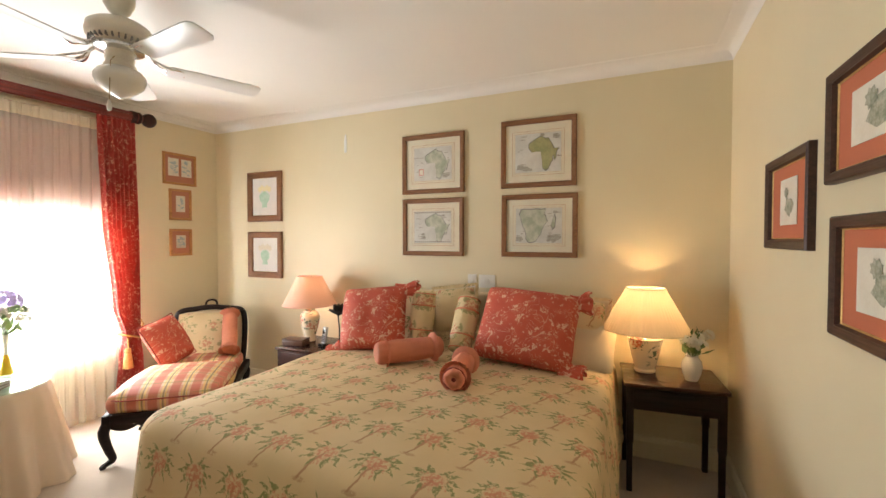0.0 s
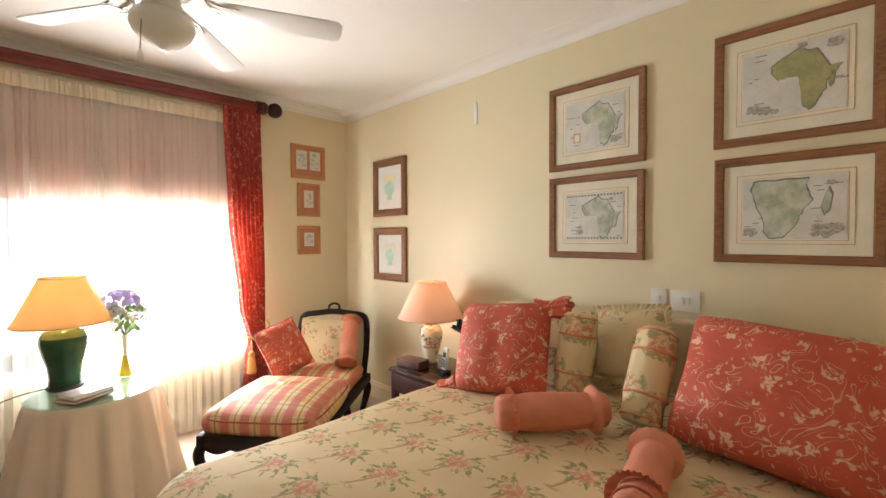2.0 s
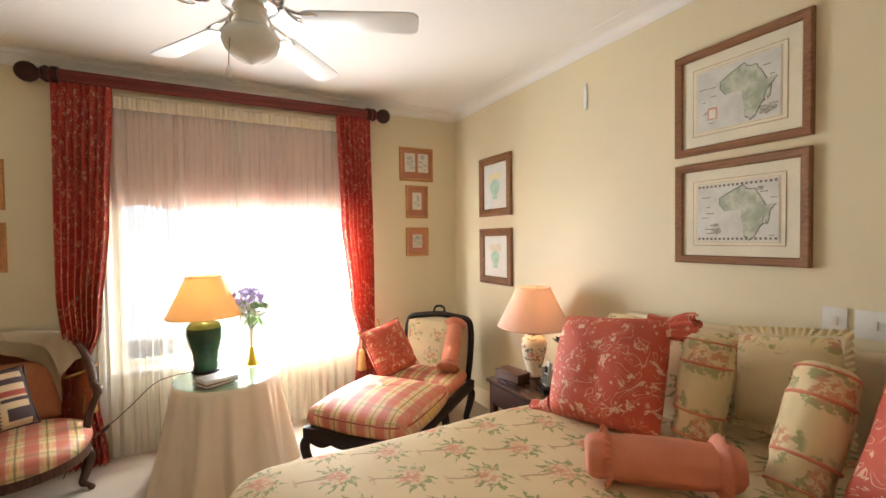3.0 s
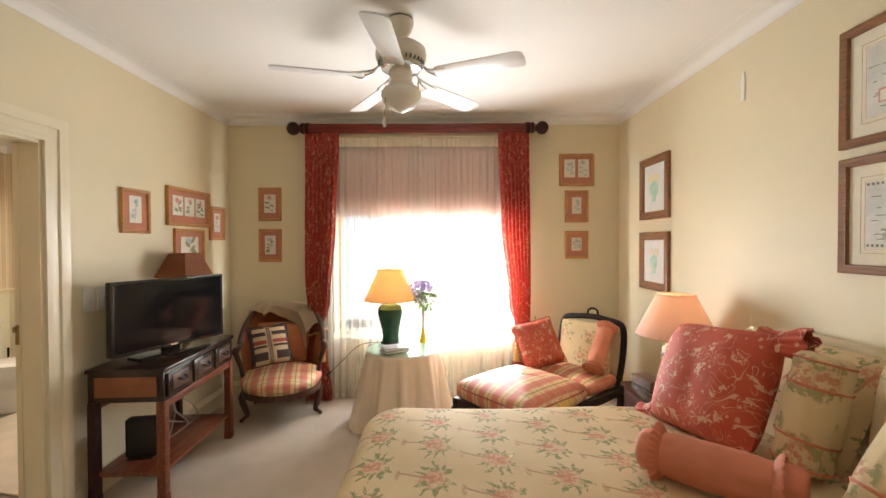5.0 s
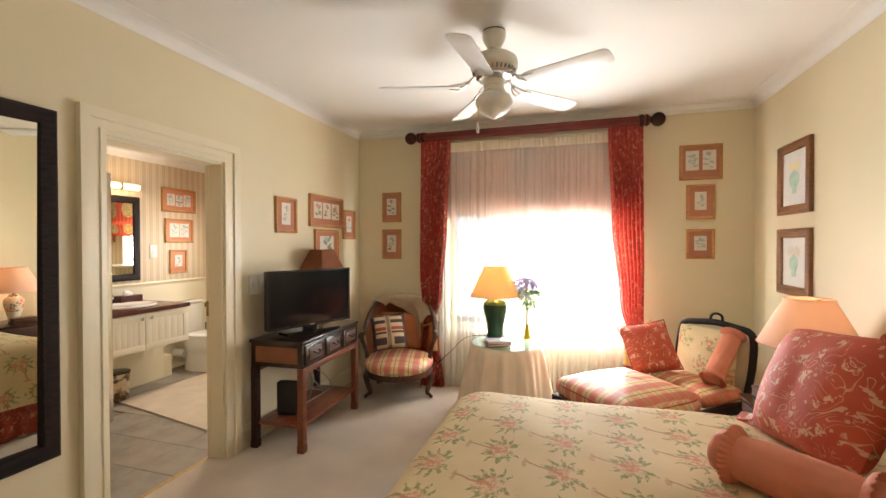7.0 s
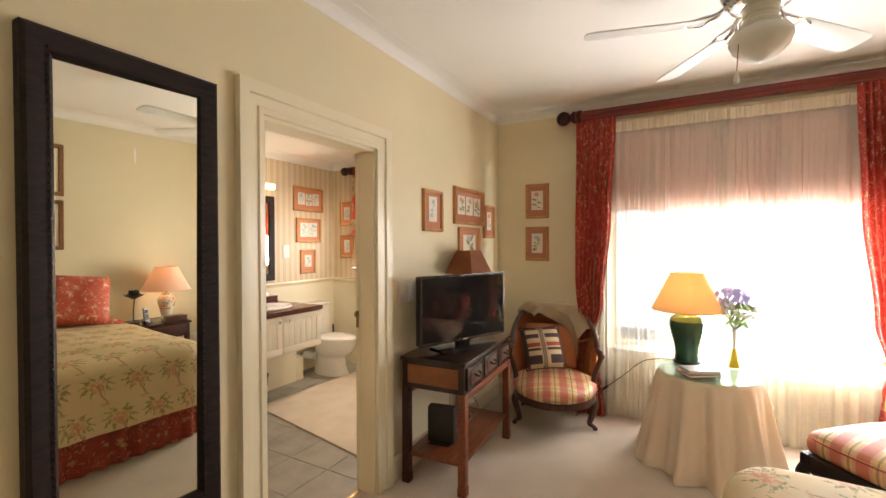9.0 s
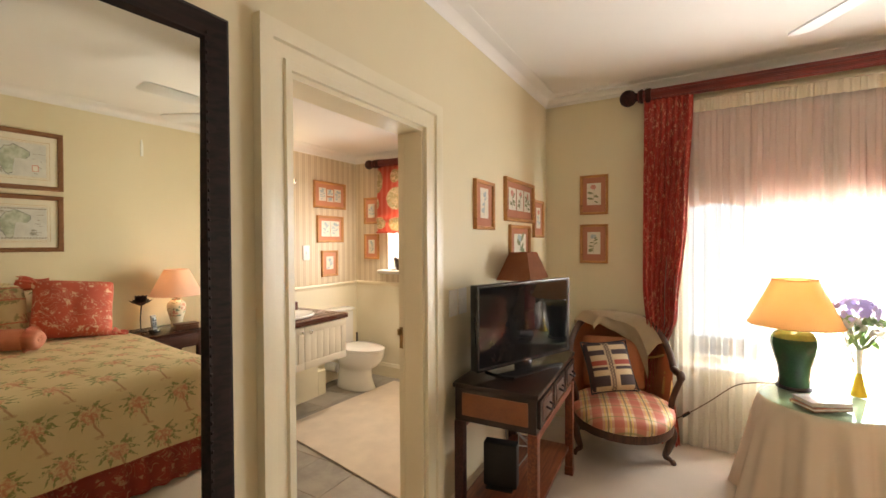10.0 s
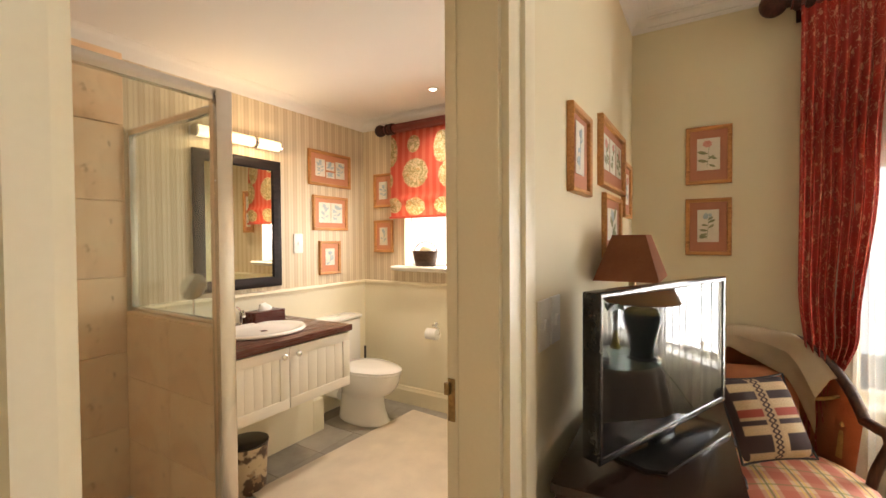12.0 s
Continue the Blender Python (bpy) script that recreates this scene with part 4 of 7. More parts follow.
def voile(u, v, y0, y1, x0, seed):
    """One gathered sheer panel from y0 to y1."""
    y = y0 + (y1 - y0) * u
    z = 2.50 - 2.485 * v
    k = 0.35 + 0.65 * min(1.0, v * 4)
    wave = (0.017 + 0.009 * math.sin(u * 15 + seed)) * math.sin(u * 2 * math.pi * 15 + 1.8 * math.sin(u * 7 + seed))
    fine = 0.004 * math.sin(u * 2 * math.pi * 43 + 2.0 * math.sin(u * 11))
    th = u * 2 * math.pi * 15 + 1.8 * math.sin(u * 7 + seed)
    y += k * (0.008 + 0.006 * noise.noise(Vector((u * 8, v * 1.2, seed + 7)))) * math.sin(2 * th)
    x = x0 + k * (wave + fine + 0.010 * noise.noise(Vector((u * 12, v * 1.5, seed))))
    return Vector((x, y + 0.010 * k * noise.noise(Vector((u * 9, v * 2.0, seed + 4))), z))


for y0, y1, x0, seed in ((0.33, 1.335, -3.912, 0.0), (1.235, 2.26, -3.920, 3.0)):
    ym = (y0 + y1) / 2
    back = Matrix.Translation((-x0, -ym, 0))
    sheer = thing("sheer_curtain", x0, ym, 0, 0, "sheer white voile curtain glowing with daylight", "curtain", "sheer curtains")
    part("voile", moved(sheet(260, 24, lambda u, v: voile(u, v, y0, y1, x0, seed)), back), VOILE, sheer)
    tape = sheet(320, 4, lambda u, v: voile(u, 0.034 * v, y0, y1, x0, seed) + Vector((0.006 + 0.005 * math.sin(u * 2 * math.pi * 38 + 2 * math.sin(u * 17)), 0, 0.004)))
    part("heading_tape", moved(tape, back), HEADING, sheer, "gathered cream heading")


def lining(u, v):
    deep = 0.75 + 0.25 * v
    th = u * 2 * math.pi * 20 + 2.6 * math.sin(u * 9)
    return Vector((-3.962 + deep * ((0.020 + 0.008 * math.sin(u * 23)) * math.sin(u * 2 * math.pi * 20 + 2.6 * math.sin(u * 9)) + 0.006 * math.sin(u * 2 * math.pi * 47)), 0.38 + 1.84 * u + deep * 0.011 * math.sin(2 * th), 2.52 - (0.765 + 0.012 * math.sin(u * 31)) * v))


# Added board, unseen: keeps window light off the cornice above.
track = thing("light_stop", W, 1.295, 2.52, 0, "added cream board over the window that stops light rising behind the sheers", "curtain track")
part("rail", box(0.0, 0.070, -0.97, 0.97, -0.006, 0.016, 0.003), TRIM_CREAM, track)
blind = thing("window_blind", -3.968, 1.295, 2.52, 0, "gathered rose-beige blind covering the upper window", "blind")
part("cloth", moved(sheet(420, 6, lining), Matrix.Translation((3.968, -1.295, -2.52))), BLIND_CLOTH, blind)

# ---- ceiling fan ----
UP = 2.77 - CEIL
lift = Matrix.Translation((0, 0, UP))
FAN_CREAM = plain("cream_enamel", (0.80, 0.75, 0.65), (0.76, 0.71, 0.61), 4.0, 0.35)
fan = thing("ceiling_fan", -2.185, 1.28, CEIL, 0, "white five-bladed ceiling fan with a frosted globe lamp", "ceiling fan")
# Black ring puts in the shade between canopy and ceiling.
part("canopy_gap_shade", lathe([(0.066, 0.0), (0.066, -0.006), (0.0, -0.006)], 32), BLACK_MATT, fan, "black ring for the shaded gap at the ceiling")
part("canopy", lathe([(0.060, -0.006), (0.069, -0.008), (0.069, -0.030), (0.064, -0.052), (0.046, -0.085), (0.030, -0.100), (0.0, -0.102)], 32), FAN_CREAM, fan, "cream canopy cup")
part("downrod", tube([(0, 0, -0.098), (0, 0, -0.145)], 0.013, 14), FAN_CREAM, fan)
prof = [(0.02, -0.172), (0.05, -0.176), (0.108, -0.186), (0.134, -0.205), (0.140, -0.235), (0.137, -0.262), (0.126, -0.272), (0.112, -0.287), (0.090, -0.300)]
part("motor_housing", lathe(prof, 40), FAN_CREAM, fan, "cream motor housing", m=lift)
bm = bmesh.new()
for k in range(30):
    box(-0.0035, 0.0035, 0.106, 0.127, -0.290, -0.272, 0, bm)
    bmesh.ops.rotate(bm, verts=bm.verts, cent=(0, 0, 0), matrix=Matrix.Rotation(2 * math.pi / 30, 3, "Z"))
part("vent_slots", bm, INK_GREY, fan, "narrow cooling slots", m=lift)
part("hub_ring", lathe([(0.088, -0.300), (0.104, -0.304), (0.106, -0.318), (0.082, -0.326)], 32), CHROME, fan, "polished chrome hub ring", m=lift)
part("switch_housing", lathe([(0.080, -0.318), (0.066, -0.328), (0.060, -0.332), (0.060, -0.352), (0.063, -0.355), (0.063, -0.362), (0.059, -0.366), (0.059, -0.384), (0.068, -0.390), (0.068, -0.405), (0.0, -0.405)], 32), FAN_CREAM, fan, m=lift)
globe = [(0.060, -0.40), (0.068, -0.408), (0.094, -0.420), (0.108, -0.440), (0.110, -0.462), (0.098, -0.492), (0.070, -0.520), (0.038, -0.538), (0.014, -0.550), (0.0, -0.556)]
part("globe", lathe(globe, 32), FROSTED, fan, "frosted glass lamp globe", m=lift)
chain = part("pull_chain", tube([(0.045, -0.05, -0.37), (0.06, -0.075, -0.40), (0.062, -0.085, -0.59)], 0.002, 6), BRASS, fan, m=lift)
part("pull_knob", lathe([(0.003, -0.585), (0.009, -0.58), (0.011, -0.56), (0.006, -0.535), (0.002, -0.53)], 12), PLASTIC_WHITE, chain, m=pose(0.062, -0.085, -0.06))


def blade_outline():
    pts = [(0.205, -0.045), (0.23, -0.055), (0.62, -0.066), (0.655, -0.063), (0.676, -0.045), (0.680, 0.0)]
    return pts + [(x, -y) for x, y in reversed(pts[:-1])]


first = None
for k in range(5):
    m = pose(0, 0, -0.368 + UP, 0, 0, 68 + 72 * k)
    if first is None:
        bm = prism(blade_outline(), 0.007, "z", 0.0, 0.002)
        moved(bm, pose(0, 0, 0, -12))
        first = part("blade", bm, FAN_WHITE, fan, m=m)
        b2 = tube(curve_points([(0.085, 0.0, 0.07), (0.13, 0.0, 0.055), (0.16, 0.0, 0.02), (0.20, 0.0, 0.004)], 10), 0.009, 8, None, 0.6)
        for s in (-1, 1):
            tube(curve_points([(0.14, 0.0, 0.045), (0.17, s * 0.03, 0.02), (0.21, s * 0.045, 0.006), (0.27, s * 0.03, 0.006 - s * 0.006), (0.29, 0.0, 0.006)], 12), 0.006, 8, b2)
        iron = part("blade_iron", b2, CHROME, first, "chrome blade bracket")
    else:
        b = again(first, fan, m)
        again(iron, b, Matrix())

# ---- pictures ----
SIDES = {"north": 0, "west": 90, "south": 180, "east": -90}


def bars(w, h, fw, depth, bm=None):
    """A mitred picture moulding round w x h, standing out to -y."""
    prof = [(0.0, 0.0), (0.0, depth * 0.8), (0.15, depth), (0.45, depth * 0.92), (0.7, depth * 0.75), (0.85, depth * 0.78), (1.0, depth * 0.5), (1.0, 0.0)]
    b = bmesh.new()
    rows = []
    for sx, sz in ((-1, -1), (1, -1), (1, 1), (-1, 1)):
        rows.append([b.verts.new((sx * (w / 2 - o * fw), -d, sz * (h / 2 - o * fw))) for o, d in prof])
    for i in range(4):
        a, c = rows[i], rows[(i + 1) % 4]
        for j in range(len(prof) - 1):
            b.faces.new((a[j], a[j + 1], c[j + 1], c[j]))
    bmesh.ops.recalc_face_normals(b, faces=b.faces)
    return b if bm is None else joined(bm, b)


def flat_shape(points, cx, cz, sx, sz, y, lift=0.0008):
    return prism([(cx + px * sx, cz + pz * sz) for px, pz in points], lift, "y", y - lift)


AFRICA = [(-0.30, 0.62), (-0.05, 0.70), (0.05, 0.60), (0.30, 0.58), (0.42, 0.30), (0.55, 0.08), (0.78, 0.12), (0.62, -0.12), (0.46, -0.26),
          (0.46, -0.45), (0.36, -0.56), (0.26, -0.80), (0.08, -0.92), (-0.02, -0.78), (-0.06, -0.45), (-0.10, -0.20), (-0.14, -0.02), (-0.36, 0.0),
          (-0.56, -0.02), (-0.72, 0.16), (-0.70, 0.38), (-0.52, 0.52)]
SOUTHERN = [(-0.62, 0.9), (0.50, 0.9), (0.46, 0.62), (0.58, 0.30), (0.40, 0.02), (0.30, -0.25), (0.22, -0.50), (-0.02, -0.78), (-0.30, -0.82), (-0.42, -0.62), (-0.40, -0.35), (-0.55, 0.0), (-0.62, 0.35), (-0.70, 0.60)]


def ragged(points, steps=5, amount=0.035, seed=1.0):
    """A coastline: the outline cut finer and shifted by small uneven steps."""
    out = []
    for k, (a, b) in enumerate(zip(points, points[1:] + points[:1])):
        for q in range(steps):
            f = q / steps
            x, z = a[0] + (b[0] - a[0]) * f, a[1] + (b[1] - a[1]) * f
            dx = noise.noise(Vector((x * 5.0, z * 5.0, seed))) + 0.5 * noise.noise(Vector((x * 13.0, z * 13.0, seed)))
            dz = noise.noise(Vector((x * 5.0, z * 5.0, seed + 9.0))) + 0.5 * noise.noise(Vector((x * 13.0, z * 13.0, seed + 9.0)))
            out.append((x + amount * dx, z + amount * dz))
    return out


AFRICA, SOUTHERN = ragged(AFRICA), ragged(SOUTHERN, 5, 0.05, 4.0)
ISLAND = [(0.0, -0.5), (0.25, -0.3), (0.35, 0.3), (0.2, 0.6), (0.0, 0.2), (-0.15, -0.2)]
BLOT = [(math.cos(a * math.pi / 12) * (0.8 + 0.2 * math.sin(a * 2.3) + 0.12 * math.sin(a * 5.1)), math.sin(a * math.pi / 12) * (0.8 + 0.2 * math.sin(a * 1.7 + 1) + 0.12 * math.sin(a * 4.3))) for a in range(24)]
LEAF_SHAPE = [(0.0, 0.0), (0.35, 0.12), (0.75, 0.11), (1.0, 0.0), (0.72, -0.12), (0.33, -0.11)]
PETALS = [(math.cos(a * math.pi / 8) * (1.0 if a % 2 else 0.72), math.sin(a * math.pi / 8) * (1.0 if a % 2 else 0.72)) for a in range(16)]


def blade_leaf(cx, cz, length, turn, y, fat=1.0):
    c, s = math.cos(radians(turn)), math.sin(radians(turn))
    return prism([(cx + length * (px * c - fat * pz * s), cz + length * (px * s + fat * pz * c)) for px, pz in LEAF_SHAPE], 0.0008, "y", y - 0.0008)


def plant_art(pic, seed, x, z, w, h, y, leaf, flower, tall=False):
    """A small botanical drawing on a print."""
    rnd = random.Random(seed)
    bm = tube([(x - 0.06 * w, y, z - 0.40 * h), (x, y, z - 0.1 * h), (x + 0.02 * w, y, z + 0.22 * h)], 0.0012, 4)
    for k in range(5 + seed % 3):
        f = -0.32 + 0.5 * k / 6
        joined(bm, blade_leaf(x, z + f * h, w * rnd.uniform(0.30, 0.52), rnd.choice((25, 40, 150, 165, -15, 195)) + rnd.uniform(-12, 12), y - 0.0003 * k, 1.3))
    part("drawn_leaves", bm, leaf, pic)
    bm = bmesh.new()
    for k in range(2 + seed % 3):
        r = w * (rnd.uniform(0.16, 0.24) if seed % 3 == 0 else rnd.uniform(0.10, 0.17))
        joined(bm, flat_shape(PETALS, x + rnd.uniform(-0.14, 0.16) * w, z + h * rnd.uniform(0.18, 0.34), r, r, y - 0.0004 * k - 0.001))
    part("drawn_flower", bm, flower, pic)


def picture(wall, at, u0, u1, z0, z1, fw, frame_mat, board, label, group, prints, depth=0.022, art=None, seed=1, gilt=False):
    """A framed picture on a wall. u runs along the wall; prints: (centre x, centre z, w, h) as shares of the opening."""
    uc, w, h = (u0 + u1) / 2, abs(u1 - u0), z1 - z0
    x, y = {"north": (uc, at), "south": (uc, at), "west": (at, uc), "east": (at, uc)}[wall]
    pic = thing("framed_picture", x, y, (z0 + z1) / 2, SIDES[wall], label, "picture", group)
    part("frame", bars(w, h, fw, depth), frame_mat, pic)
    iw, ih = w - 2 * fw, h - 2 * fw
    part("mat_board", box(-iw / 2 - 0.002, iw / 2 + 0.002, -0.007, -0.002, -ih / 2 - 0.002, ih / 2 + 0.002), board, pic)
    if gilt:
        part("inner_slip", bars(iw + 0.002, ih + 0.002, 0.006, 0.011), GILT, pic)
    for k, (px, pz, pw, ph) in enumerate(prints):
        cx, cz, a, b = px * iw, pz * ih, pw * iw, ph * ih
        if art in ("map", "south_map"):
            part("map_border", box(cx - a / 2 - 0.022, cx + a / 2 + 0.022, -0.0085, -0.0075, cz - b / 2 - 0.020, cz + b / 2 + 0.020), BOARD_CREAM, pic)
            part("border_line", bars(a + 0.012, b + 0.012, 0.0030, 0.0092), BOARD_ROSE, pic)
            part("border_line", bars(a + 0.048, b + 0.044, 0.0030, 0.0092), PINE_FRAME, pic)
        part("print", box(cx - a / 2, cx + a / 2, -0.0105, -0.0088, cz - b / 2, cz + b / 2), PAPER_SEA if art in ("map", "south_map") else (PAPER_WHITE if art == "tulip" else PAPER), pic)
        y = -0.0106
        if art in ("map", "south_map"):
            shape, sx = (AFRICA, 0.44) if art == "map" else (SOUTHERN, 0.48)
            ox = 0.12 * a if art == "map" else -0.08 * a
            part("coastline", flat_shape(shape, cx + ox, cz + (0.03 * b if art == "map" else -0.03 * b), a * sx * 1.03, b * 0.575, y, 0.0006), INK_GREY, pic)
            part("landmass", flat_shape(shape, cx + ox, cz + (0.03 * b if art == "map" else -0.03 * b), a * sx * 0.975, b * 0.545, y - 0.0007), LAND_GREEN if seed == 2 else LAND_SAGE, pic)
            big = 1.7 if art == "south_map" else 1.0
            for grow, lift, ink in ((1.15, 0.0, INK_GREY), (0.9, 0.0007, LAND_GREEN if seed == 2 else LAND_SAGE)):
                part("island", flat_shape(ISLAND, cx + a * (0.36 if big == 1.0 else 0.30), cz - b * (0.10 if big == 1.0 else -0.08), a * 0.12 * big * grow, b * 0.22 * big * grow, y - lift), ink, pic)
            spots = {1: ((0.34, -0.38, 0.10), (0.42, -0.36, 0.06)), 2: ((-0.38, -0.36, 0.11), (-0.26, -0.40, 0.10), (-0.16, -0.43, 0.06), (0.1, 0.45, 0.07), (0.4, 0.40, 0.10)), 3: ((-0.24, -0.32, 0.09), (-0.24, -0.22, 0.05), (0.30, 0.36, 0.05)), 4: ((0.30, -0.36, 0.17), (0.40, -0.32, 0.12), (-0.42, -0.38, 0.11), (0.36, 0.38, 0.06))}[seed]
            for j, (fx, fz, fr) in enumerate(spots):
                part("drawn_figure", flat_shape(BLOT, cx + a * fx, cz + b * fz, a * fr * 0.9, a * fr * 0.6, y - 0.0004 * j, 0.0016), INK_SOFT, pic)
            if seed == 1:
                bm = box(cx - a * 0.30 - 0.022, cx - a * 0.30 + 0.022, y - 0.001, y, cz - b * 0.34, cz - b * 0.14)
                part("cartouche", bm, INK_RED, pic)
                part("cartouche_panel", box(cx - a * 0.30 - 0.015, cx - a * 0.30 + 0.015, y - 0.0018, y - 0.001, cz - b * 0.32, cz - b * 0.17), PAPER, pic)
            rnd = random.Random(seed)
            bm = bmesh.new()
            for j in range(16):
                yy = cz + b * rnd.uniform(-0.42, 0.44)
                xx = cx + a * (rnd.uniform(-0.46, -0.28) if j % 2 else rnd.uniform(0.22, 0.46))
                ln = a * rnd.uniform(0.02, 0.06)
                box(xx - ln, xx + ln, y - 0.0007, y, yy - 0.0016, yy + 0.0016, 0, bm)
            if seed == 3:
                for zz in (-0.46, 0.46):
                    for j in range(18):
                        xx = cx + a * (-0.47 + 0.94 * j / 17)
                        box(xx - 0.006, xx + 0.004, y - 0.0007, y, cz + zz * b - 0.005, cz + zz * b + 0.005, 0, bm)
            tagged(part("engraved_marks", bm, INK_BROWN, pic), kind="stuff")
        elif art == "tulip":
            top = INK_YELLOW if seed % 2 else PAPER
            bm = bmesh.new()
            for j in range(9):
                joined(bm, blade_leaf(cx + a * (-0.12 + 0.03 * j), cz - 0.30 * b, b * 0.46, 90 + (j - 4) * 10, y - 0.0004 * j, 1.4))
            part("drawn_leaves", bm, INK_MINT, pic)
            bm = bmesh.new()
            for j in range(5):
                joined(bm, flat_shape(PETALS, cx + a * (-0.2 + 0.1 * j), cz + b * (0.20 + 0.04 * (j % 2)), a * 0.09, a * 0.10, y - 0.0004 * j))
            part("drawn_flower", bm, top, pic)
        elif art == "bird":
            bm = blade_leaf(cx - 0.12 * a, cz + 0.1 * b, 0.5 * b, -60, y, 2.0)
            joined(bm, blade_leaf(cx - 0.2 * a, cz - 0.16 * b, 0.55 * a, 10, y - 0.0008, 2.2))
            joined(bm, flat_shape(PETALS, cx - 0.10 * a, cz + 0.2 * b, 0.13 * a, 0.11 * a, y - 0.0012))
            part("drawn_spray", bm, INK_BIRD, pic)
        elif art == "plant":
            plant_art(pic, seed + k, cx, cz, a, b, y, INK_GREEN if seed % 2 else INK_BLUE, INK_RED if seed % 3 == 0 else INK_BLUE)
    return pic


one = [(0.0, 0.0, 0.60, 0.68)]
for k, (u0, u1, z0, z1, kind) in enumerate(((-1.668, -1.098, 1.895, 2.39, "map"), (-0.788, -0.222, 1.905, 2.42, "map"), (-1.666, -1.102, 1.372, 1.852, "map"), (-0.782, -0.212, 1.376, 1.852, "south_map"))):
    picture("north", N, u0, u1, z0, z1, 0.038, BROWN_FRAME, BOARD_CREAM, "framed antique engraved map of a continent on cream board", "antique maps over the bed", [(0.0, 0.0, 0.70, 0.66)], 0.026, kind, k + 1)
for k, (z0, z1) in enumerate(((1.69, 2.195), (1.115, 1.585))):
    picture("north", N, -3.515, -3.055, z0, z1, 0.062, BROWN_FRAME, BOARD_CREAM, "brown framed tulip print in mint and yellow", "tulip prints", [(0.0, 0.0, 0.98, 0.98)], 0.03, "tulip", k + 1)
picture("west", W, 2.638, 2.978, 2.05, 2.362, 0.024, PINE_FRAME, BOARD_ROSE, "orange framed pair of botanical prints", "botanical prints", [(-0.23, 0.06, 0.36, 0.66), (0.23, 0.06, 0.36, 0.66)], 0.02, "plant", 2)
picture("west", W, 2.695, 2.922, 1.70, 2.008, 0.024, PINE_FRAME, BOARD_ROSE, "small orange framed botanical print", "botanical prints", [(0.0, 0.03, 0.52, 0.62)], 0.02, "plant", 4)
picture("west", W, 2.695, 2.922, 1.344, 1.612, 0.024, PINE_FRAME, BOARD_ROSE, "small orange framed botanical print", "botanical prints", [(0.0, 0.03, 0.55, 0.58)], 0.02, "plant", 8)
picture("west", W, -0.288, -0.066, 1.722, 2.045, 0.022, PINE_FRAME, BOARD_ROSE, "orange framed red flower print", "botanical prints", [(0.0, 0.02, 0.62, 0.64)], 0.02, "plant", 3)
picture("west", W, -0.288, -0.066, 1.322, 1.642, 0.022, PINE_FRAME, BOARD_ROSE, "orange framed green leaf print", "botanical prints", [(0.0, 0.02, 0.58, 0.66)], 0.02, "plant", 5)
picture("south", S, -2.845, -2.575, 1.576, 1.872, 0.022, PINE_FRAME, BOARD_ROSE, "orange framed blue botanical print", "botanical prints", [(0.0, 0.05, 0.5, 0.72)], 0.024, "plant", 10)
picture("south", S, -3.615, -3.035, 1.645, 1.945, 0.026, PINE_FRAME, BOARD_ROSE, "wide orange framed triple botanical print", "botanical prints", [(-0.29, 0.03, 0.25, 0.62), (0.0, 0.03, 0.25, 0.62), (0.29, 0.03, 0.25, 0.62)], 0.026, "plant", 9)
picture("south", S, -3.875, -3.625, 1.535, 1.838, 0.024, PINE_FRAME, BOARD_ROSE, "small orange framed botanical print", "botanical prints", [(0.0, 0.03, 0.5, 0.66)], 0.022, "plant", 6)
picture("south", S, -3.53, -3.12, 1.335, 1.622, 0.024, PINE_FRAME, BOARD_ROSE, "orange framed bird and leaf print", "botanical prints", [(0.0, 0.03, 0.66, 0.62)], 0.022, "plant", 7)
picture("east", E, 1.80, 2.31, 1.475, 1.848, 0.040, DARK_FRAME, BOARD_TERRACOTTA, "dark framed bird print on terracotta board", "terracotta prints", [(0.0, 0.0, 0.46, 0.62)], 0.03, "bird", 2, True)
picture("east", E, 1.12, 1.655, 1.68, 2.01, 0.036, DARK_FRAME, BOARD_TERRACOTTA, "dark framed green bird print on terracotta board", "terracotta prints", [(0.0, 0.0, 0.60, 0.58)], 0.03, "bird", 1, True)
picture("east", E, 1.08, 1.605, 1.235, 1.582, 0.036, DARK_FRAME, BOARD_TERRACOTTA, "dark framed leaf print on terracotta board", "terracotta prints", [(0.0, 0.0, 0.58, 0.62)], 0.03, "bird", 3, True)

# ---- wall mirror beside the doorway ----
mirror = thing("wall_mirror", -0.765, S, 1.30, 180, "tall mirror in a wide carved black wooden frame", "mirror")
mw, mh = 0.555, 1.585
part("frame", bars(mw, mh, 0.075, 0.05), EBONY, mirror)
part("looking_glass", box(-mw / 2 + 0.07, mw / 2 - 0.07, -0.017, -0.008, -mh / 2 + 0.07, mh / 2 - 0.07), MIRROR, mirror, "bevelled mirror glass", m=pose(0, 0, 0, 0.5, 0, -1.75))
bm = bmesh.new()
for s in (-1, 1):
    for k in range(62):
        zz = -mh / 2 + 0.03 + k * (mh - 0.06) / 61
        lathe([(0.0, -0.006), (0.0028, -0.003), (0.0035, 0.0), (0.0028, 0.003), (0.0, 0.006)], 6, bm, Matrix.Translation((s * (mw / 2 - 0.060), -0.041, zz)))
part("beading", bm, EBONY, mirror, "carved bead moulding")


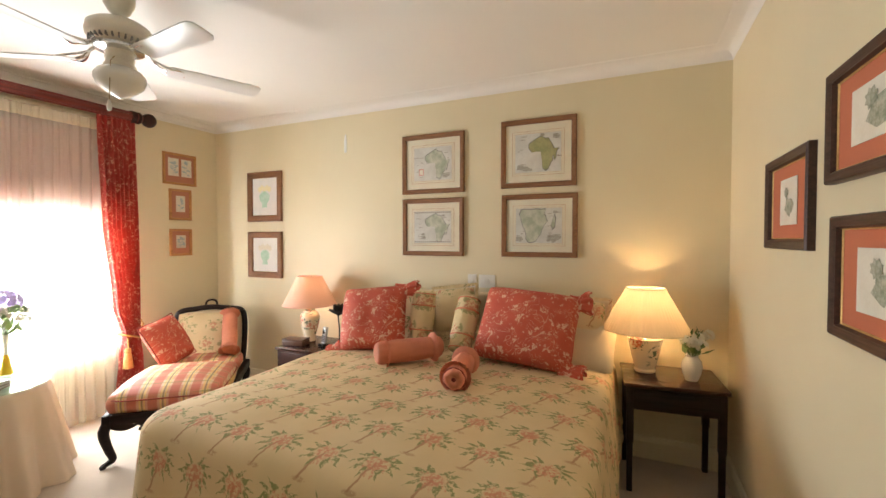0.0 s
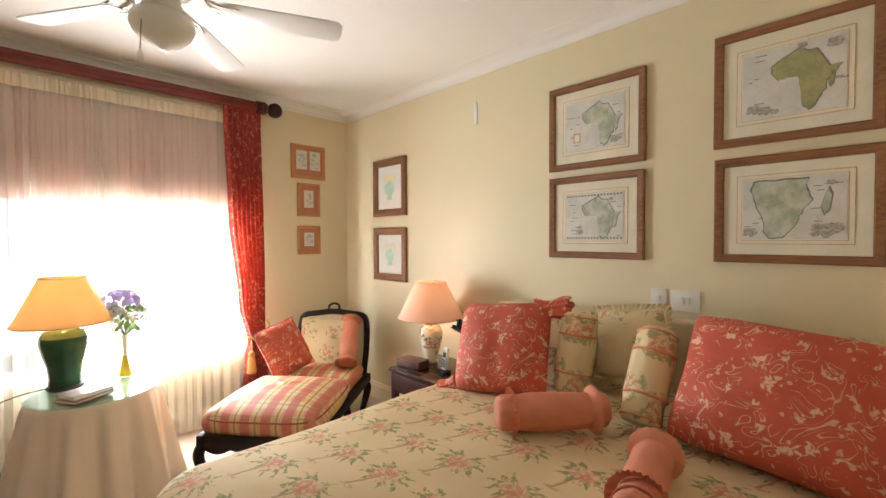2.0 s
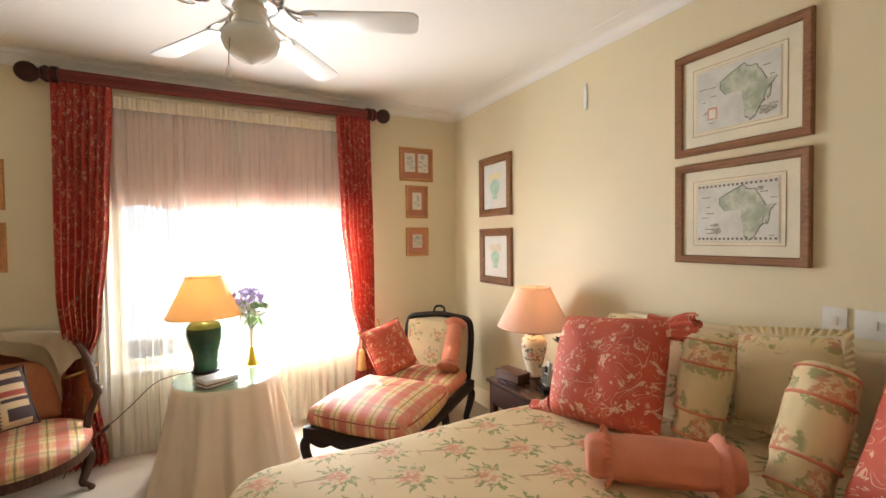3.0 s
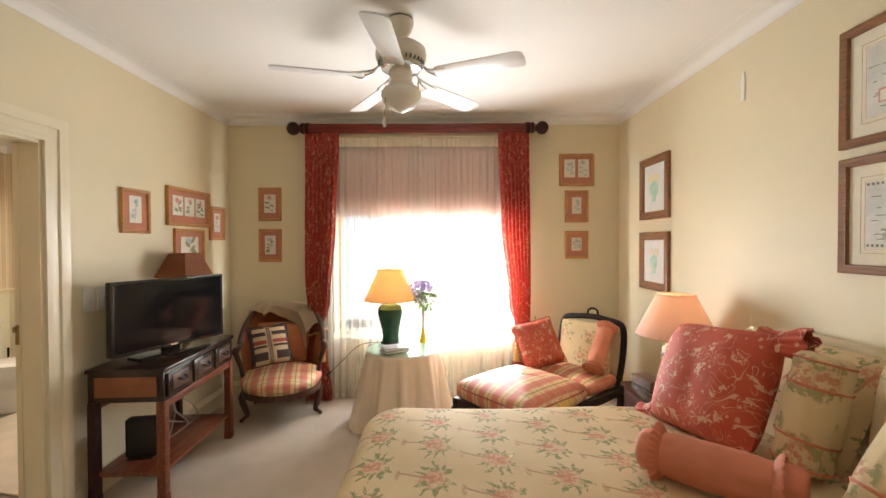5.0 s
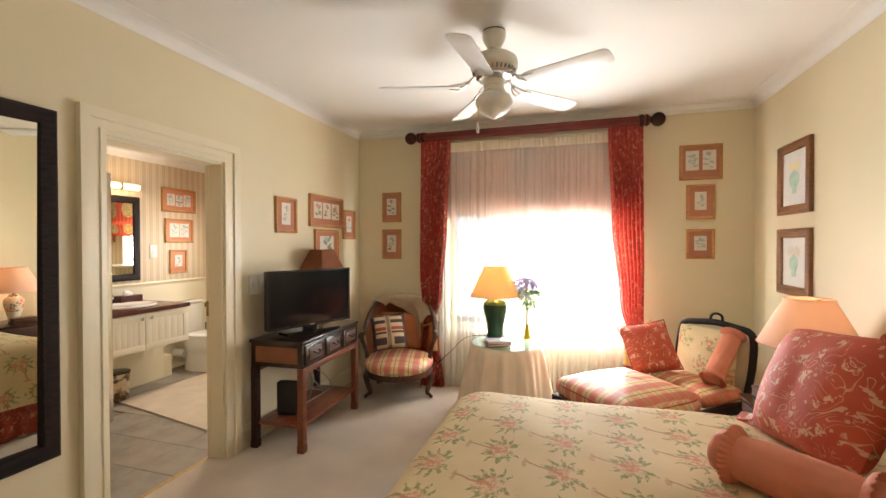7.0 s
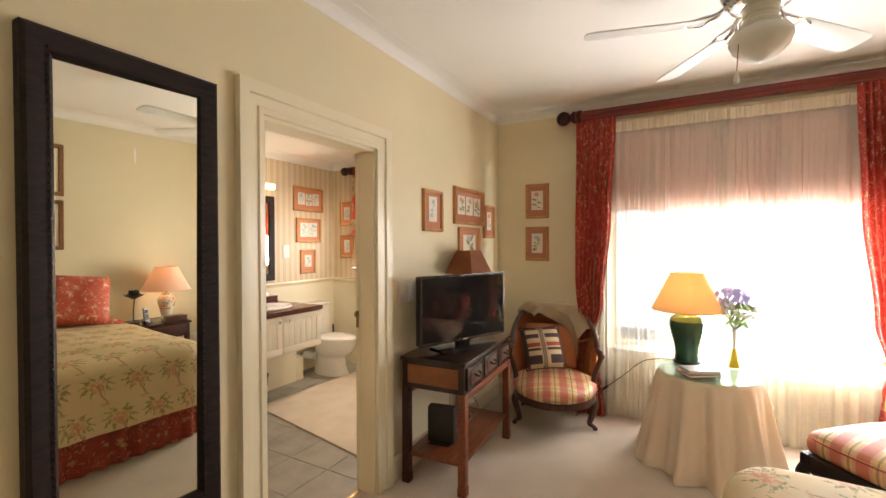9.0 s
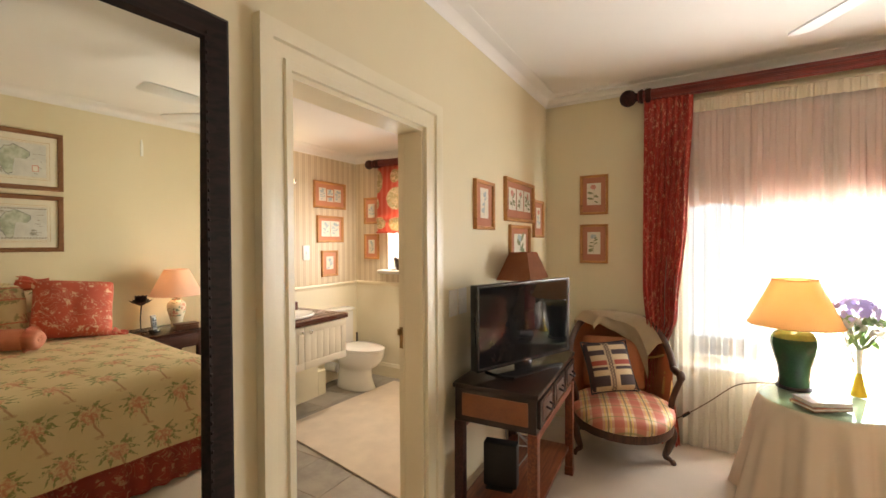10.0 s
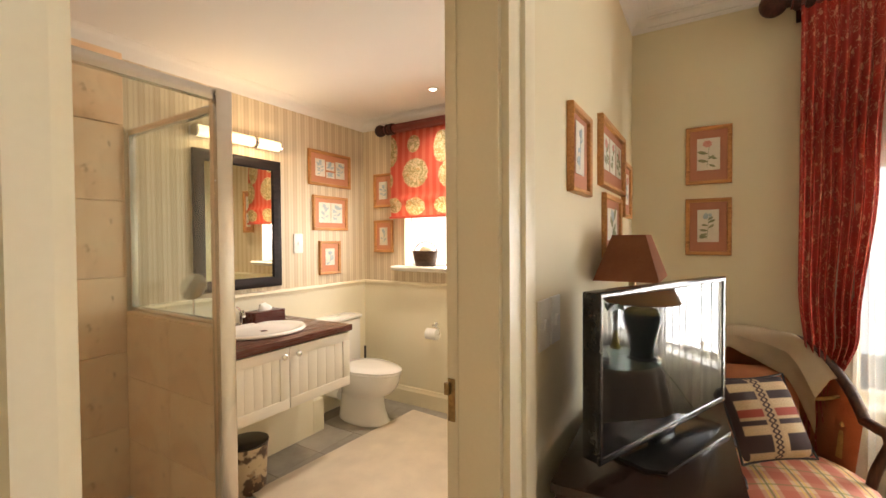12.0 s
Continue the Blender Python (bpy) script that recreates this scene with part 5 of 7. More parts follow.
def wall_plate(wall, at, u, z, w, h, rockers, label):
    x, y = {"north": (u, at), "south": (u, at), "west": (at, u), "east": (at, u)}[wall]
    t = thing("light_switch", x, y, z, SIDES[wall], label, "switch")
    part("plate", box(-w / 2, w / 2, -0.009, 0.0, -h / 2, h / 2, 0.003), PLASTIC_WHITE, t)
    for k in range(rockers):
        cx = (k - (rockers - 1) / 2) * 0.026
        part("rocker", moved(box(-0.009, 0.009, -0.004, 0.004, -0.016, 0.016, 0.001), pose(cx, -0.010, 0, 6)), PLASTIC_WHITE, t)
    return t


wall_plate("north", N, -1.03, 1.175, 0.075, 0.105, 1, "white plastic light switch over the headboard")
wall_plate("north", N, -0.905, 1.175, 0.135, 0.105, 2, "white plastic double light switch over the headboard")
wall_plate("south", S, -2.325, 1.178, 0.085, 0.14, 1, "white plastic light switch beside the doorway")
wall_plate("south", S, -2.430, 1.178, 0.085, 0.14, 1, "white plastic light switch by the television")
wall_plate("north", N, -2.88, 0.30, 0.12, 0.08, 2, "white plastic socket low on the wall")

# Sun glint on the wall, put in as a thin white plate.
t = thing("wall_glint", -2.278, N, 2.385, 0, "sun glint high on the yellow wall, put in as a white plate", "wall strip")
part("strip", prism([(-0.012, -0.075), (0.012, -0.075), (0.014, 0.02), (0.009, 0.085), (-0.003, 0.09), (-0.013, 0.03)], 0.008, "y", -0.0085, 0.003), plain("glint_white", (0.88, 0.88, 0.85), (0.86, 0.86, 0.83), 6.0, 0.3), t)

# ---- pillows and bolsters on the bed ----


def axes(centre, xdir, zdir):
    """A pose from a middle, the way of its width and the way of its height."""
    x = Vector(xdir).normalized()
    z = Vector(zdir)
    z = (z - x * z.dot(x)).normalized()
    y = z.cross(x)
    m = Matrix((x, y, z)).transposed().to_4x4()
    return Matrix.Translation(centre) @ m


def ruffle(w, h, reach=0.03, waves=60):
    """A gathered frill round the rim of a pillow in the xz plane."""
    def at(u, v):
        a = u * 4
        k, f = int(a) % 4, a - int(a)
        p = [(-1 + 2 * f, -1), (1, -1 + 2 * f), (1 - 2 * f, 1), (-1, 1 - 2 * f)][k]
        o = Vector((p[0], 0, p[1]))
        pin = 0.955 + 0.045 * abs(2 * f - 1) ** 2
        base = Vector((p[0] * w / 2 * pin, 0, p[1] * h / 2 * pin))
        return base + o.normalized() * reach * v + Vector((0, 0.008 * v * math.sin(u * waves * 2 * math.pi + 2.0 * math.sin(u * 31)), 0))
    return sheet(waves * 5, 3, at, lambda u, v: (u * 2.0, v * 0.05), True)


def pillow(centre, xdir, zdir, w, h, d, material, label, group, seed, frill=None, piping=None, name="pillow"):
    t = new(name)
    t.matrix_basis = axes(centre, xdir, zdir)
    t.empty_display_size = 0.1
    tagged(t, label, "pillow", group)
    part("cushion", cushion(w, h, d, 20, 0.5, seed), material, t)
    if frill:
        part("frill", ruffle(w, h), frill, t)
    if piping:
        rim = []
        for i in range(81):
            a = i / 20
            k, f = int(a) % 4, a - int(a)
            p = [(-1 + 2 * f, -1), (1, -1 + 2 * f), (1 - 2 * f, 1), (-1, 1 - 2 * f)][k]
            pin = 0.93 + 0.07 * abs(2 * f - 1) ** 2
            rim.append((p[0] * w / 2 * (pin if k % 2 else 1), 0, p[1] * h / 2 * (1 if k % 2 else pin)))
        part("piping", tube(rim, 0.005, 6), piping, t)
    return t


def bolster(a, b, r, material, label, group, trim=None, frills=True, bands=0, inset=0.075):
    """A stuffed roll from a to b, with gathered ends."""
    a, b = Vector(a), Vector(b)
    t = new("bolster_pillow")
    d = b - a
    length = d.length
    t.matrix_basis = axes((a + b) / 2, d.cross(Vector((0.3, 0.2, 1.0))) if abs(d.normalized().z) < 0.8 else (1, 0, 0), d)
    t.empty_display_size = 0.1
    tagged(t, label, "pillow", group)
    h = length / 2
    prof = [(r * f, z) for f, z in ((0.10, -h + 0.012), (0.30, -h + 0.004), (0.55, -h), (0.78, -h + 0.004), (0.92, -h + 0.018), (0.97, -h + 0.040), (0.93, -h + inset), (0.98, -h + inset + 0.03), (1.0, -h * 0.35), (1.01, 0.0))]
    prof += [(rr, -z) for rr, z in reversed(prof[:-1])]
    bm = bmesh.new()
    lay = bm.loops.layers.uv.new("UVMap")
    segs = 80
    rings = []
    for j, (rr, z) in enumerate(prof):
        end = max(0.0, abs(z) - (h - 0.03)) / 0.03
        ring = []
        for i in range(segs):
            ang = 2 * math.pi * i / segs
            pucker = 0.0035 * end * math.sin(20 * ang) * (1 if frills else 0.4)
            lump = 0.006 * noise.noise(Vector((math.cos(ang) * 2, z * 12, math.sin(ang) * 2))) if rr > 0.5 * r else 0.0
            ring.append(bm.verts.new(((rr + lump) * math.cos(ang), (rr + lump) * math.sin(ang), z + math.copysign(pucker, z))))
        rings.append(ring)
    for j in range(len(prof) - 1):
        for i in range(segs):
            f = bm.faces.new((rings[j][i], rings[j][(i + 1) % segs], rings[j + 1][(i + 1) % segs], rings[j + 1][i]))
            for lp, (p, q) in zip(f.loops, ((i, j), (i + 1, j), (i + 1, j + 1), (i, j + 1))):
                lp[lay].uv = (p / segs * 2 * math.pi * r, prof[q][1])
    bm.faces.new(list(reversed(rings[0]))), bm.faces.new(rings[-1])
    part("roll", bm, material, t)
    for s in (-1, 1):
        if frills:
            def frill(u, v, s=s):
                ang = 2 * math.pi * u
                wave = math.sin(ang * 31 + 1.5 * math.sin(ang * 3)) + 0.6 * math.sin(ang * 19)
                out = 1.0 - (1.0 - v) ** 2
                return Vector(((r * 0.95 + 0.027 * out + 0.0012 * wave * v) * math.cos(ang), (r * 0.95 + 0.027 * out + 0.0012 * wave * v) * math.sin(ang), s * (h - inset + 0.026 * v) + 0.0026 * wave * v))
            part("frill", sheet(320, 4, frill, None, True), material, t, "gathered frill")
        if trim:
            ring = [(r * 0.955 * math.cos(k * math.pi / 16), r * 0.955 * math.sin(k * math.pi / 16), s * (h - 0.022)) for k in range(33)]
            part("piping", tube(ring, 0.004, 6), trim, t)
        if frills:
            part("button", lathe([(0.0, -0.006), (0.010, -0.004), (0.012, 0.0), (0.010, 0.004), (0.0, 0.006)], 14), trim or material, t, m=Matrix.Translation((0, 0, s * (h - 0.008))))
    for k in range(bands):
        z = (-0.5 + k) * h * 0.9 if bands == 2 else 0
        ring = [(r * 1.0 * math.cos(q * math.pi / 16), r * 1.0 * math.sin(q * math.pi / 16), z) for q in range(33)]
        part("ribbon", tube(ring, 0.006, 6, None, 0.5), CORAL_CLOTH, t, "thin rust ribbon")
    return t


BEDP = "pillows on the bed"
red_a = pillow((-1.565, 2.60, 0.94), (0.58, 0.12, 0.055), (0.0, 0.20, 0.42), 0.52, 0.49, 0.24, RED_TOILE, "square red toile pillow with cream vine pattern", BEDP, 1)
red_b = pillow((-0.455, 2.66, 0.955), (0.63, -0.02, -0.045), (0.0, 0.24, 0.40), 0.65, 0.52, 0.29, RED_TOILE, "large red toile pillow with cream vine pattern", BEDP, 2)
pillow((-1.55, 2.90, 0.92), (1, 0.02, 0.0), (0.0, 0.22, 0.42), 0.72, 0.44, 0.16, PALM_CLOTH, "cream palm-print pillow standing against the headboard", BEDP, 3)
pillow((-0.36, 2.93, 0.91), (1, -0.02, -0.02), (0.0, 0.22, 0.42), 0.74, 0.44, 0.16, PALM_CLOTH, "cream palm-print pillow behind the red one", BEDP, 4, PALM_CLOTH)
pillow((-0.22, 2.84, 0.84), (1, 0.05, -0.10), (0.0, 0.30, 0.30), 0.60, 0.36, 0.13, CREAM_CLOTH, "plain cream pillow under the others", BEDP, 5)
pillow((-1.07, 2.95, 0.98), (0.9, 0.05, 0.12), (0.1, 0.14, 0.42), 0.34, 0.34, 0.13, FLORAL, "crumpled cream floral pillow at the headboard", BEDP, 6, FLORAL)
bolster((-1.225, 2.68, 0.755), (-1.235, 2.77, 1.13), 0.085, FLORAL, "upright cream floral bolster with rust ribbons", BEDP, CORAL_CLOTH, False, 2)
bolster((-0.905, 2.56, 0.77), (-0.845, 2.76, 1.10), 0.080, FLORAL, "leaning cream floral bolster with rust ribbons", BEDP, CORAL_CLOTH, False, 2)
bolster((-1.27, 2.175, 0.812), (-0.98, 2.50, 0.816), 0.070, CORAL_CLOTH, "coral bolster with frilled ends lying on the bedspread", BEDP)
bolster((-0.66, 1.95, 0.800), (-0.735, 2.34, 0.805), 0.060, CORAL_CLOTH, "coral bolster with frilled ends and dark piping", BEDP, CORAL_DARK)
# gathered corner of the red pillows


def tail(u, v, reach, r0, r1):
    """A bunched open end of cloth along z, creased lengthwise."""
    a = 2 * math.pi * u
    crease = 0.16 * math.sin(7 * a) + 0.10 * math.sin(11 * a + 1.0)
    r = (r0 + (r1 - r0) * v) * (1 - 0.28 * math.sin(math.pi * min(1.0, v * 1.3))) * (1 + crease * (0.3 + 0.7 * v))
    return Vector((1.25 * r * math.cos(a), 0.75 * r * math.sin(a), -0.05 + (reach + 0.05) * v + 0.010 * v * math.sin(4 * a)))


for owner, spots in ((red_a, ((0.215, 0.195, 84, 0.125, 0.052, 0.040), (-0.29, -0.215, -112, 0.05, 0.035, 0.030))), (red_b, ((0.295, 0.205, 78, 0.075, 0.052, 0.056), (0.30, -0.225, 104, 0.085, 0.048, 0.046)))):
    for cx, cz, rot, reach, r0, r1 in spots:
        bm = sheet(72, 10, lambda u, v: tail(u, v, reach, r0, r1), lambda u, v: (u * 0.25, v * 0.15), True)
        part("gathered_end", bm, RED_TOILE, owner, "gathered open end of the cover", m=pose(cx, 0, cz, 0, rot))


# ---- lamps ----


def coolie(r0, r1, h, material, flutes=0):
    """An open lampshade from bottom radius r0 to top radius r1."""
    def at(u, v):
        a = 2 * math.pi * u
        rr = r0 + (r1 - r0) * v + (0.0009 * math.sin(flutes * a) if flutes else 0)
        return Vector((rr * math.cos(a), rr * math.sin(a), h * v))
    bm = sheet(max(64, flutes * 6), 3, at, None, True)
    return bm


def table_lamp(x, y, z, base_prof, base_mat, shade, shade_z, shade_mat, label, group, trim_mat, flutes=0, foot=None):
    t = thing("table_lamp", x, y, z, 0, label, "lamp", group)
    part("base", lathe(base_prof, 40), base_mat, t)
    r0, r1, h = shade
    s = part("shade", coolie(r0, r1, h, shade_mat, flutes), shade_mat, t, m=Matrix.Translation((0, 0, shade_z)))
    for rr, zz in ((r0, 0.0), (r1, h)):
        ring = [(rr * math.cos(k * math.pi / 24), rr * math.sin(k * math.pi / 24), zz) for k in range(49)]
        part("trim", tube(ring, 0.004, 6), trim_mat, s)
    top = base_prof[-1][1]
    bm = lathe([(0.016, top - 0.005), (0.016, top + 0.03), (0.012, top + 0.035), (0.012, shade_z + h * 0.35)], 14)
    part("socket", bm, BRASS, t)
    for k in range(3):
        a = k * 2 * math.pi / 3
        part("spoke", tube([(0, 0, shade_z + h - 0.02), (r1 * math.cos(a), r1 * math.sin(a), shade_z + h - 0.004)], 0.002, 6), BRASS, t)
    if foot:
        part("foot", lathe(foot[0], 32), foot[1], t)
    return t


def painted_vase():
    g = Mat("painted_porcelain", 0.15)
    p = g.coords()
    rag = g.noise(p, 60.0, 3.0, 0.6)
    spots = g.cells(p, 7.5)
    mark = g.math("MULTIPLY", g.math("SUBTRACT", 1.0, g.step(spots, 0.28, 0.4)), g.step(rag, 0.46, 0.54))
    leafy = g.math("MULTIPLY", g.math("SUBTRACT", g.step(spots, 0.25, 0.35), g.step(spots, 0.45, 0.52)), g.step(g.noise(p, 35.0, 3.0), 0.52, 0.58))
    c = g.mix(mark, (0.82, 0.74, 0.58), (0.62, 0.22, 0.16))
    return g.colour(g.mix(leafy, c, (0.16, 0.22, 0.16))).m


VASE_PAINT = painted_vase()
jar = [(0.045, 0.0), (0.05, 0.012), (0.046, 0.02), (0.052, 0.06), (0.066, 0.11), (0.080, 0.17), (0.084, 0.21), (0.076, 0.245), (0.055, 0.262), (0.042, 0.27), (0.044, 0.285), (0.0, 0.287)]
table_lamp(-2.47, 2.95, 0.605, jar, VASE_PAINT, (0.232, 0.108, 0.25), 0.325, SHADE_PEACH, "painted porcelain bedside lamp with a lit peach shade", "bedside lamps", SHADE_PEACH)
bucket = [(0.062, 0.0), (0.066, 0.012), (0.060, 0.022), (0.062, 0.03), (0.085, 0.12), (0.102, 0.20), (0.104, 0.215), (0.09, 0.228), (0.05, 0.235), (0.0, 0.236)]
table_lamp(0.235, 3.015, 0.662, bucket, VASE_PAINT, (0.262, 0.115, 0.265), 0.27, SHADE_CREAM, "painted porcelain bedside lamp with a lit pleated cream shade", "bedside lamps", CREAM_CLOTH, 60)

# ---- bedside tables ----


def bedside_table(x, y, turn, w, d, h, mat, label, open_front=False):
    t = thing("bedside_table", x, y, 0, turn, label, "bedside table", "bedside tables")
    part("tabletop", box(-w / 2, w / 2, -d / 2, d / 2, h - 0.022, h, 0.005), POLISHED, t, "polished mahogany top")
    ap = 0.16
    part("apron", box(-w / 2 + 0.015, w / 2 - 0.015, -d / 2 + 0.02, d / 2 - 0.01, h - ap, h - 0.023, 0.003), mat, t)
    dr = part("drawer_front", box(-w / 2 + 0.05, w / 2 - 0.05, -d / 2 + 0.010, -d / 2 + 0.019, h - ap + 0.02, h - 0.04, 0.003), mat, t)
    dr["label"] = "flush drawer front"
    for sx in (-1, 1):
        for sy in (-1, 1):
            cx, cy = sx * (w / 2 - 0.035), sy * (d / 2 - 0.035)
            bm = bmesh.new()
            for z0, z1, a in ((h - 0.024, 0.30, 0.020), (0.30, 0.0, 0.016)):
                box(cx - a, cx + a, cy - a, cy + a, z1, z0 - (0.0005 if z1 else 0), 0.003, bm)
            part("leg", bm, mat, t)
    return t


bedside_table(-2.345, 2.90, 0, 0.50, 0.48, 0.602, DARK_WOOD, "dark mahogany bedside table with one drawer")
bedside_table(0.375, 2.965, 5, 0.55, 0.45, 0.660, EBONY, "black-brown wooden bedside table under a lit lamp")

# things on the bedside tables
t = thing("storage_box", -2.485, 2.79, 0.603, 8, "closed red-brown leather box on the bedside table", "box")
part("body", box(-0.10, 0.10, -0.055, 0.055, 0.0, 0.038, 0.006), LEATHER_BROWN, t)
part("lid", box(-0.103, 0.103, -0.058, 0.058, 0.0385, 0.058, 0.008), LEATHER_BROWN, t)
t = thing("cordless_telephone", -2.225, 2.84, 0.603, -15, "silver cordless telephone standing in its charger", "telephone")
part("charger", box(-0.035, 0.035, -0.035, 0.035, 0.0, 0.028, 0.008), BLACK_PLASTIC, t)
hs = part("handset", moved(box(-0.024, 0.024, -0.012, 0.012, 0.0, 0.145, 0.008), pose(0, 0.0, 0.02, -8)), plain("silver_plastic", (0.40, 0.40, 0.40), None, 20.0, 0.4), t)
part("display", moved(box(-0.017, 0.017, -0.0145, -0.0115, 0.085, 0.12, 0.001), pose(0, 0.0, 0.02, -8)), BLACK_PLASTIC, hs)
bm = bmesh.new()
for r in range(4):
    for c in range(3):
        box(-0.014 + c * 0.014 - 0.005, -0.014 + c * 0.014 + 0.005, -0.0145, -0.0115, 0.02 + r * 0.014, 0.03 + r * 0.014, 0, bm)
part("keypad", moved(bm, pose(0, 0.0, 0.02, -8)), BLACK_MATT, hs)
t = thing("desk_lamp", -2.16, 2.96, 0.603, 0, "small black flower-shaped lamp on a thin stem", "lamp")
part("foot", lathe([(0.05, 0.0), (0.05, 0.008), (0.02, 0.014), (0.006, 0.02)], 20), BLACK_MATT, t)
part("stem", tube(curve_points([(0, 0, 0.015), (0.005, 0, 0.12), (0.0, -0.01, 0.25)], 8), 0.006, 8), BLACK_MATT, t)
bm = bmesh.new()
for k in range(18):
    joined(bm, moved(prism([(-0.015, 0.0), (0.015, 0.0), (0.036, 0.075), (0.0, 0.108), (-0.036, 0.075)], 0.003, "y"), pose(0, 0, 0.25, 0, 0, k * 40 + (20 if k > 8 else 0)) @ pose(0, 0, 0, 62 if k < 9 else 28)))
part("petal_shade", bm, BLACK_MATT, t)


def bouquet(t, z, rnd, mats, heads, spread, r):
    """Leaves and flower heads over a vase."""
    bm = bmesh.new()
    for k in range(26):
        a, up = rnd.uniform(0, 2 * math.pi), rnd.uniform(20, 75)
        b = prism([(0, 0), (0.016, 0.03), (0.0, 0.075), (-0.016, 0.03)], 0.0015, "y")
        moved(b, Matrix.Translation((rnd.uniform(-spread, spread) * 0.6, rnd.uniform(-spread, spread) * 0.6, z + rnd.uniform(-0.02, spread))) @ pose(0, 0, 0, 90 - up, 0, math.degrees(a)))
        joined(bm, b)
    part("leaves", bm, mats[0], t)
    for k in range(heads):
        a = 2 * math.pi * k / heads + rnd.uniform(-0.3, 0.3)
        d = spread * rnd.uniform(0.35, 1.0) * (0.2 if k == 0 else 1)
        bm = bmesh.new()
        c = Vector((d * math.cos(a), d * math.sin(a), z + spread * rnd.uniform(0.5, 1.25)))
        for q in range(14):
            ph, th = rnd.uniform(0, 2 * math.pi), math.acos(rnd.uniform(-0.5, 1))
            o = Vector((math.sin(th) * math.cos(ph), math.sin(th) * math.sin(ph), math.cos(th)))
            b = prism([(0, -r * 0.35), (r * 0.4, 0), (0, r * 0.45), (-r * 0.4, 0)], 0.002, "y")
            joined(bm, moved(b, Matrix.Translation(c + o * r * 0.75) @ o.to_track_quat("Y", "Z").to_matrix().to_4x4()))
        part("flower", bm, mats[1 + k % (len(mats) - 1)], t)
        part("stalk", tube([(0, 0, z - 0.03), c - Vector((0, 0, r * 0.3))], 0.002, 5), mats[0], t)


t = thing("flower_vase", 0.49, 2.93, 0.662, 0, "small white porcelain vase of white roses", "vase")
part("vase", lathe([(0.035, 0.0), (0.038, 0.008), (0.05, 0.04), (0.058, 0.085), (0.05, 0.12), (0.032, 0.142), (0.036, 0.155), (0.028, 0.155), (0.026, 0.13)], 28), PORCELAIN, t)
bouquet(t, 0.16, random.Random(4), [LEAF, PETAL_WHITE, PETAL_WHITE], 11, 0.092, 0.042)

# ---- round table by the window ----
t = thing("round_table", -3.42, 1.165, 0, 0, "round table under a champagne floor-length cloth with glass top", "table")
RT = 0.30


def skirt_cloth(u, v):
    a = 2 * math.pi * u
    if v < 0.25:
        rr = RT * v / 0.25
        return Vector((rr * math.cos(a), rr * math.sin(a), 0.615))
    k = (v - 0.25) / 0.75
    fold = (0.044 * math.sin(10 * a + 1.2 * math.sin(3 * a)) + 0.014 * math.sin(23 * a + 2 * math.sin(2 * a))) * k ** 0.7
    rr = RT + 0.012 * min(1, k * 8) + 0.10 * k ** 1.2 + fold + 0.012 * k * noise.noise(Vector((3 * math.cos(a), 3 * math.sin(a), k)))
    return Vector((rr * math.cos(a), rr * math.sin(a), 0.615 - 0.61 * k))


part("tablecloth", sheet(200, 28, skirt_cloth, None, True), TABLE_CLOTH, t, "champagne cloth hanging in soft folds")
part("glass_top", lathe([(RT + 0.004, 0.618), (RT + 0.007, 0.622), (RT + 0.004, 0.627), (0.0, 0.6272)], 64), glass("green_glass_top", 0.0, (0.82, 0.93, 0.88)), t, "round glass top with green edge")
part("pedestal", lathe([(0.20, 0.003), (0.20, 0.03), (0.05, 0.05), (0.04, 0.58), (0.16, 0.60)], 24), DARK_WOOD, t)
gl = [(0.075, 0.018), (0.078, 0.03), (0.074, 0.06), (0.082, 0.13), (0.104, 0.21), (0.116, 0.265), (0.112, 0.30)]
green = table_lamp(-3.565, 1.045, 0.629, gl + [(0.09, 0.332), (0.05, 0.345), (0.036, 0.352), (0.0, 0.353)], GREEN_GLAZE, (0.228, 0.107, 0.262), 0.378, SHADE_YELLOW, "dark green ginger-jar lamp with a lit golden shade", "", SHADE_YELLOW, 0, ([(0.085, 0.0), (0.09, 0.006), (0.082, 0.018), (0.0, 0.0185)], EBONY))
part("shoulder_glaze", lathe([(0.1125, 0.30), (0.101, 0.322), (0.0905, 0.3335), (0.0505, 0.3465), (0.0365, 0.3535), (0.035, 0.372), (0.0, 0.373)], 40), GREEN_PALE, green, "paler green glaze on the shoulder")
t = thing("flower_vase", -3.57, 1.33, 0.629, 0, "slim yellow and white glass vase of lilac flowers", "vase")
part("vase", lathe([(0.036, 0.0), (0.036, 0.01), (0.030, 0.03), (0.018, 0.10), (0.012, 0.13)], 24), plain("yellow_glass", (0.80, 0.56, 0.05), None, 12.0, 0.12), t, "yellow lower body")
part("neck", lathe([(0.012, 0.13), (0.011, 0.17), (0.016, 0.24), (0.020, 0.262), (0.016, 0.262), (0.012, 0.2)], 24), PORCELAIN, t, "white neck")
bouquet(t, 0.28, random.Random(8), [LEAF_PALE, PETAL_WHITE, LEAF_PALE, PETAL_WHITE], 18, 0.125, 0.032)
bm = bmesh.new()
rnd = random.Random(12)
for q in range(120):
    ph, th = rnd.uniform(0, 2 * math.pi), math.acos(rnd.uniform(-0.4, 1))
    o = Vector((math.sin(th) * math.cos(ph), math.sin(th) * math.sin(ph), 0.7 * math.cos(th)))
    b = prism([(0, -0.018), (0.016, 0), (0, 0.018), (-0.016, 0)], 0.002, "y")
    joined(bm, moved(b, Matrix.Translation(Vector((-0.005, -0.02, 0.47)) + o * 0.108) @ o.to_track_quat("Y", "Z").to_matrix().to_4x4()))
part("hydrangea_head", bm, PETAL_LILAC, t, "round lilac flower head")
bm = bmesh.new()
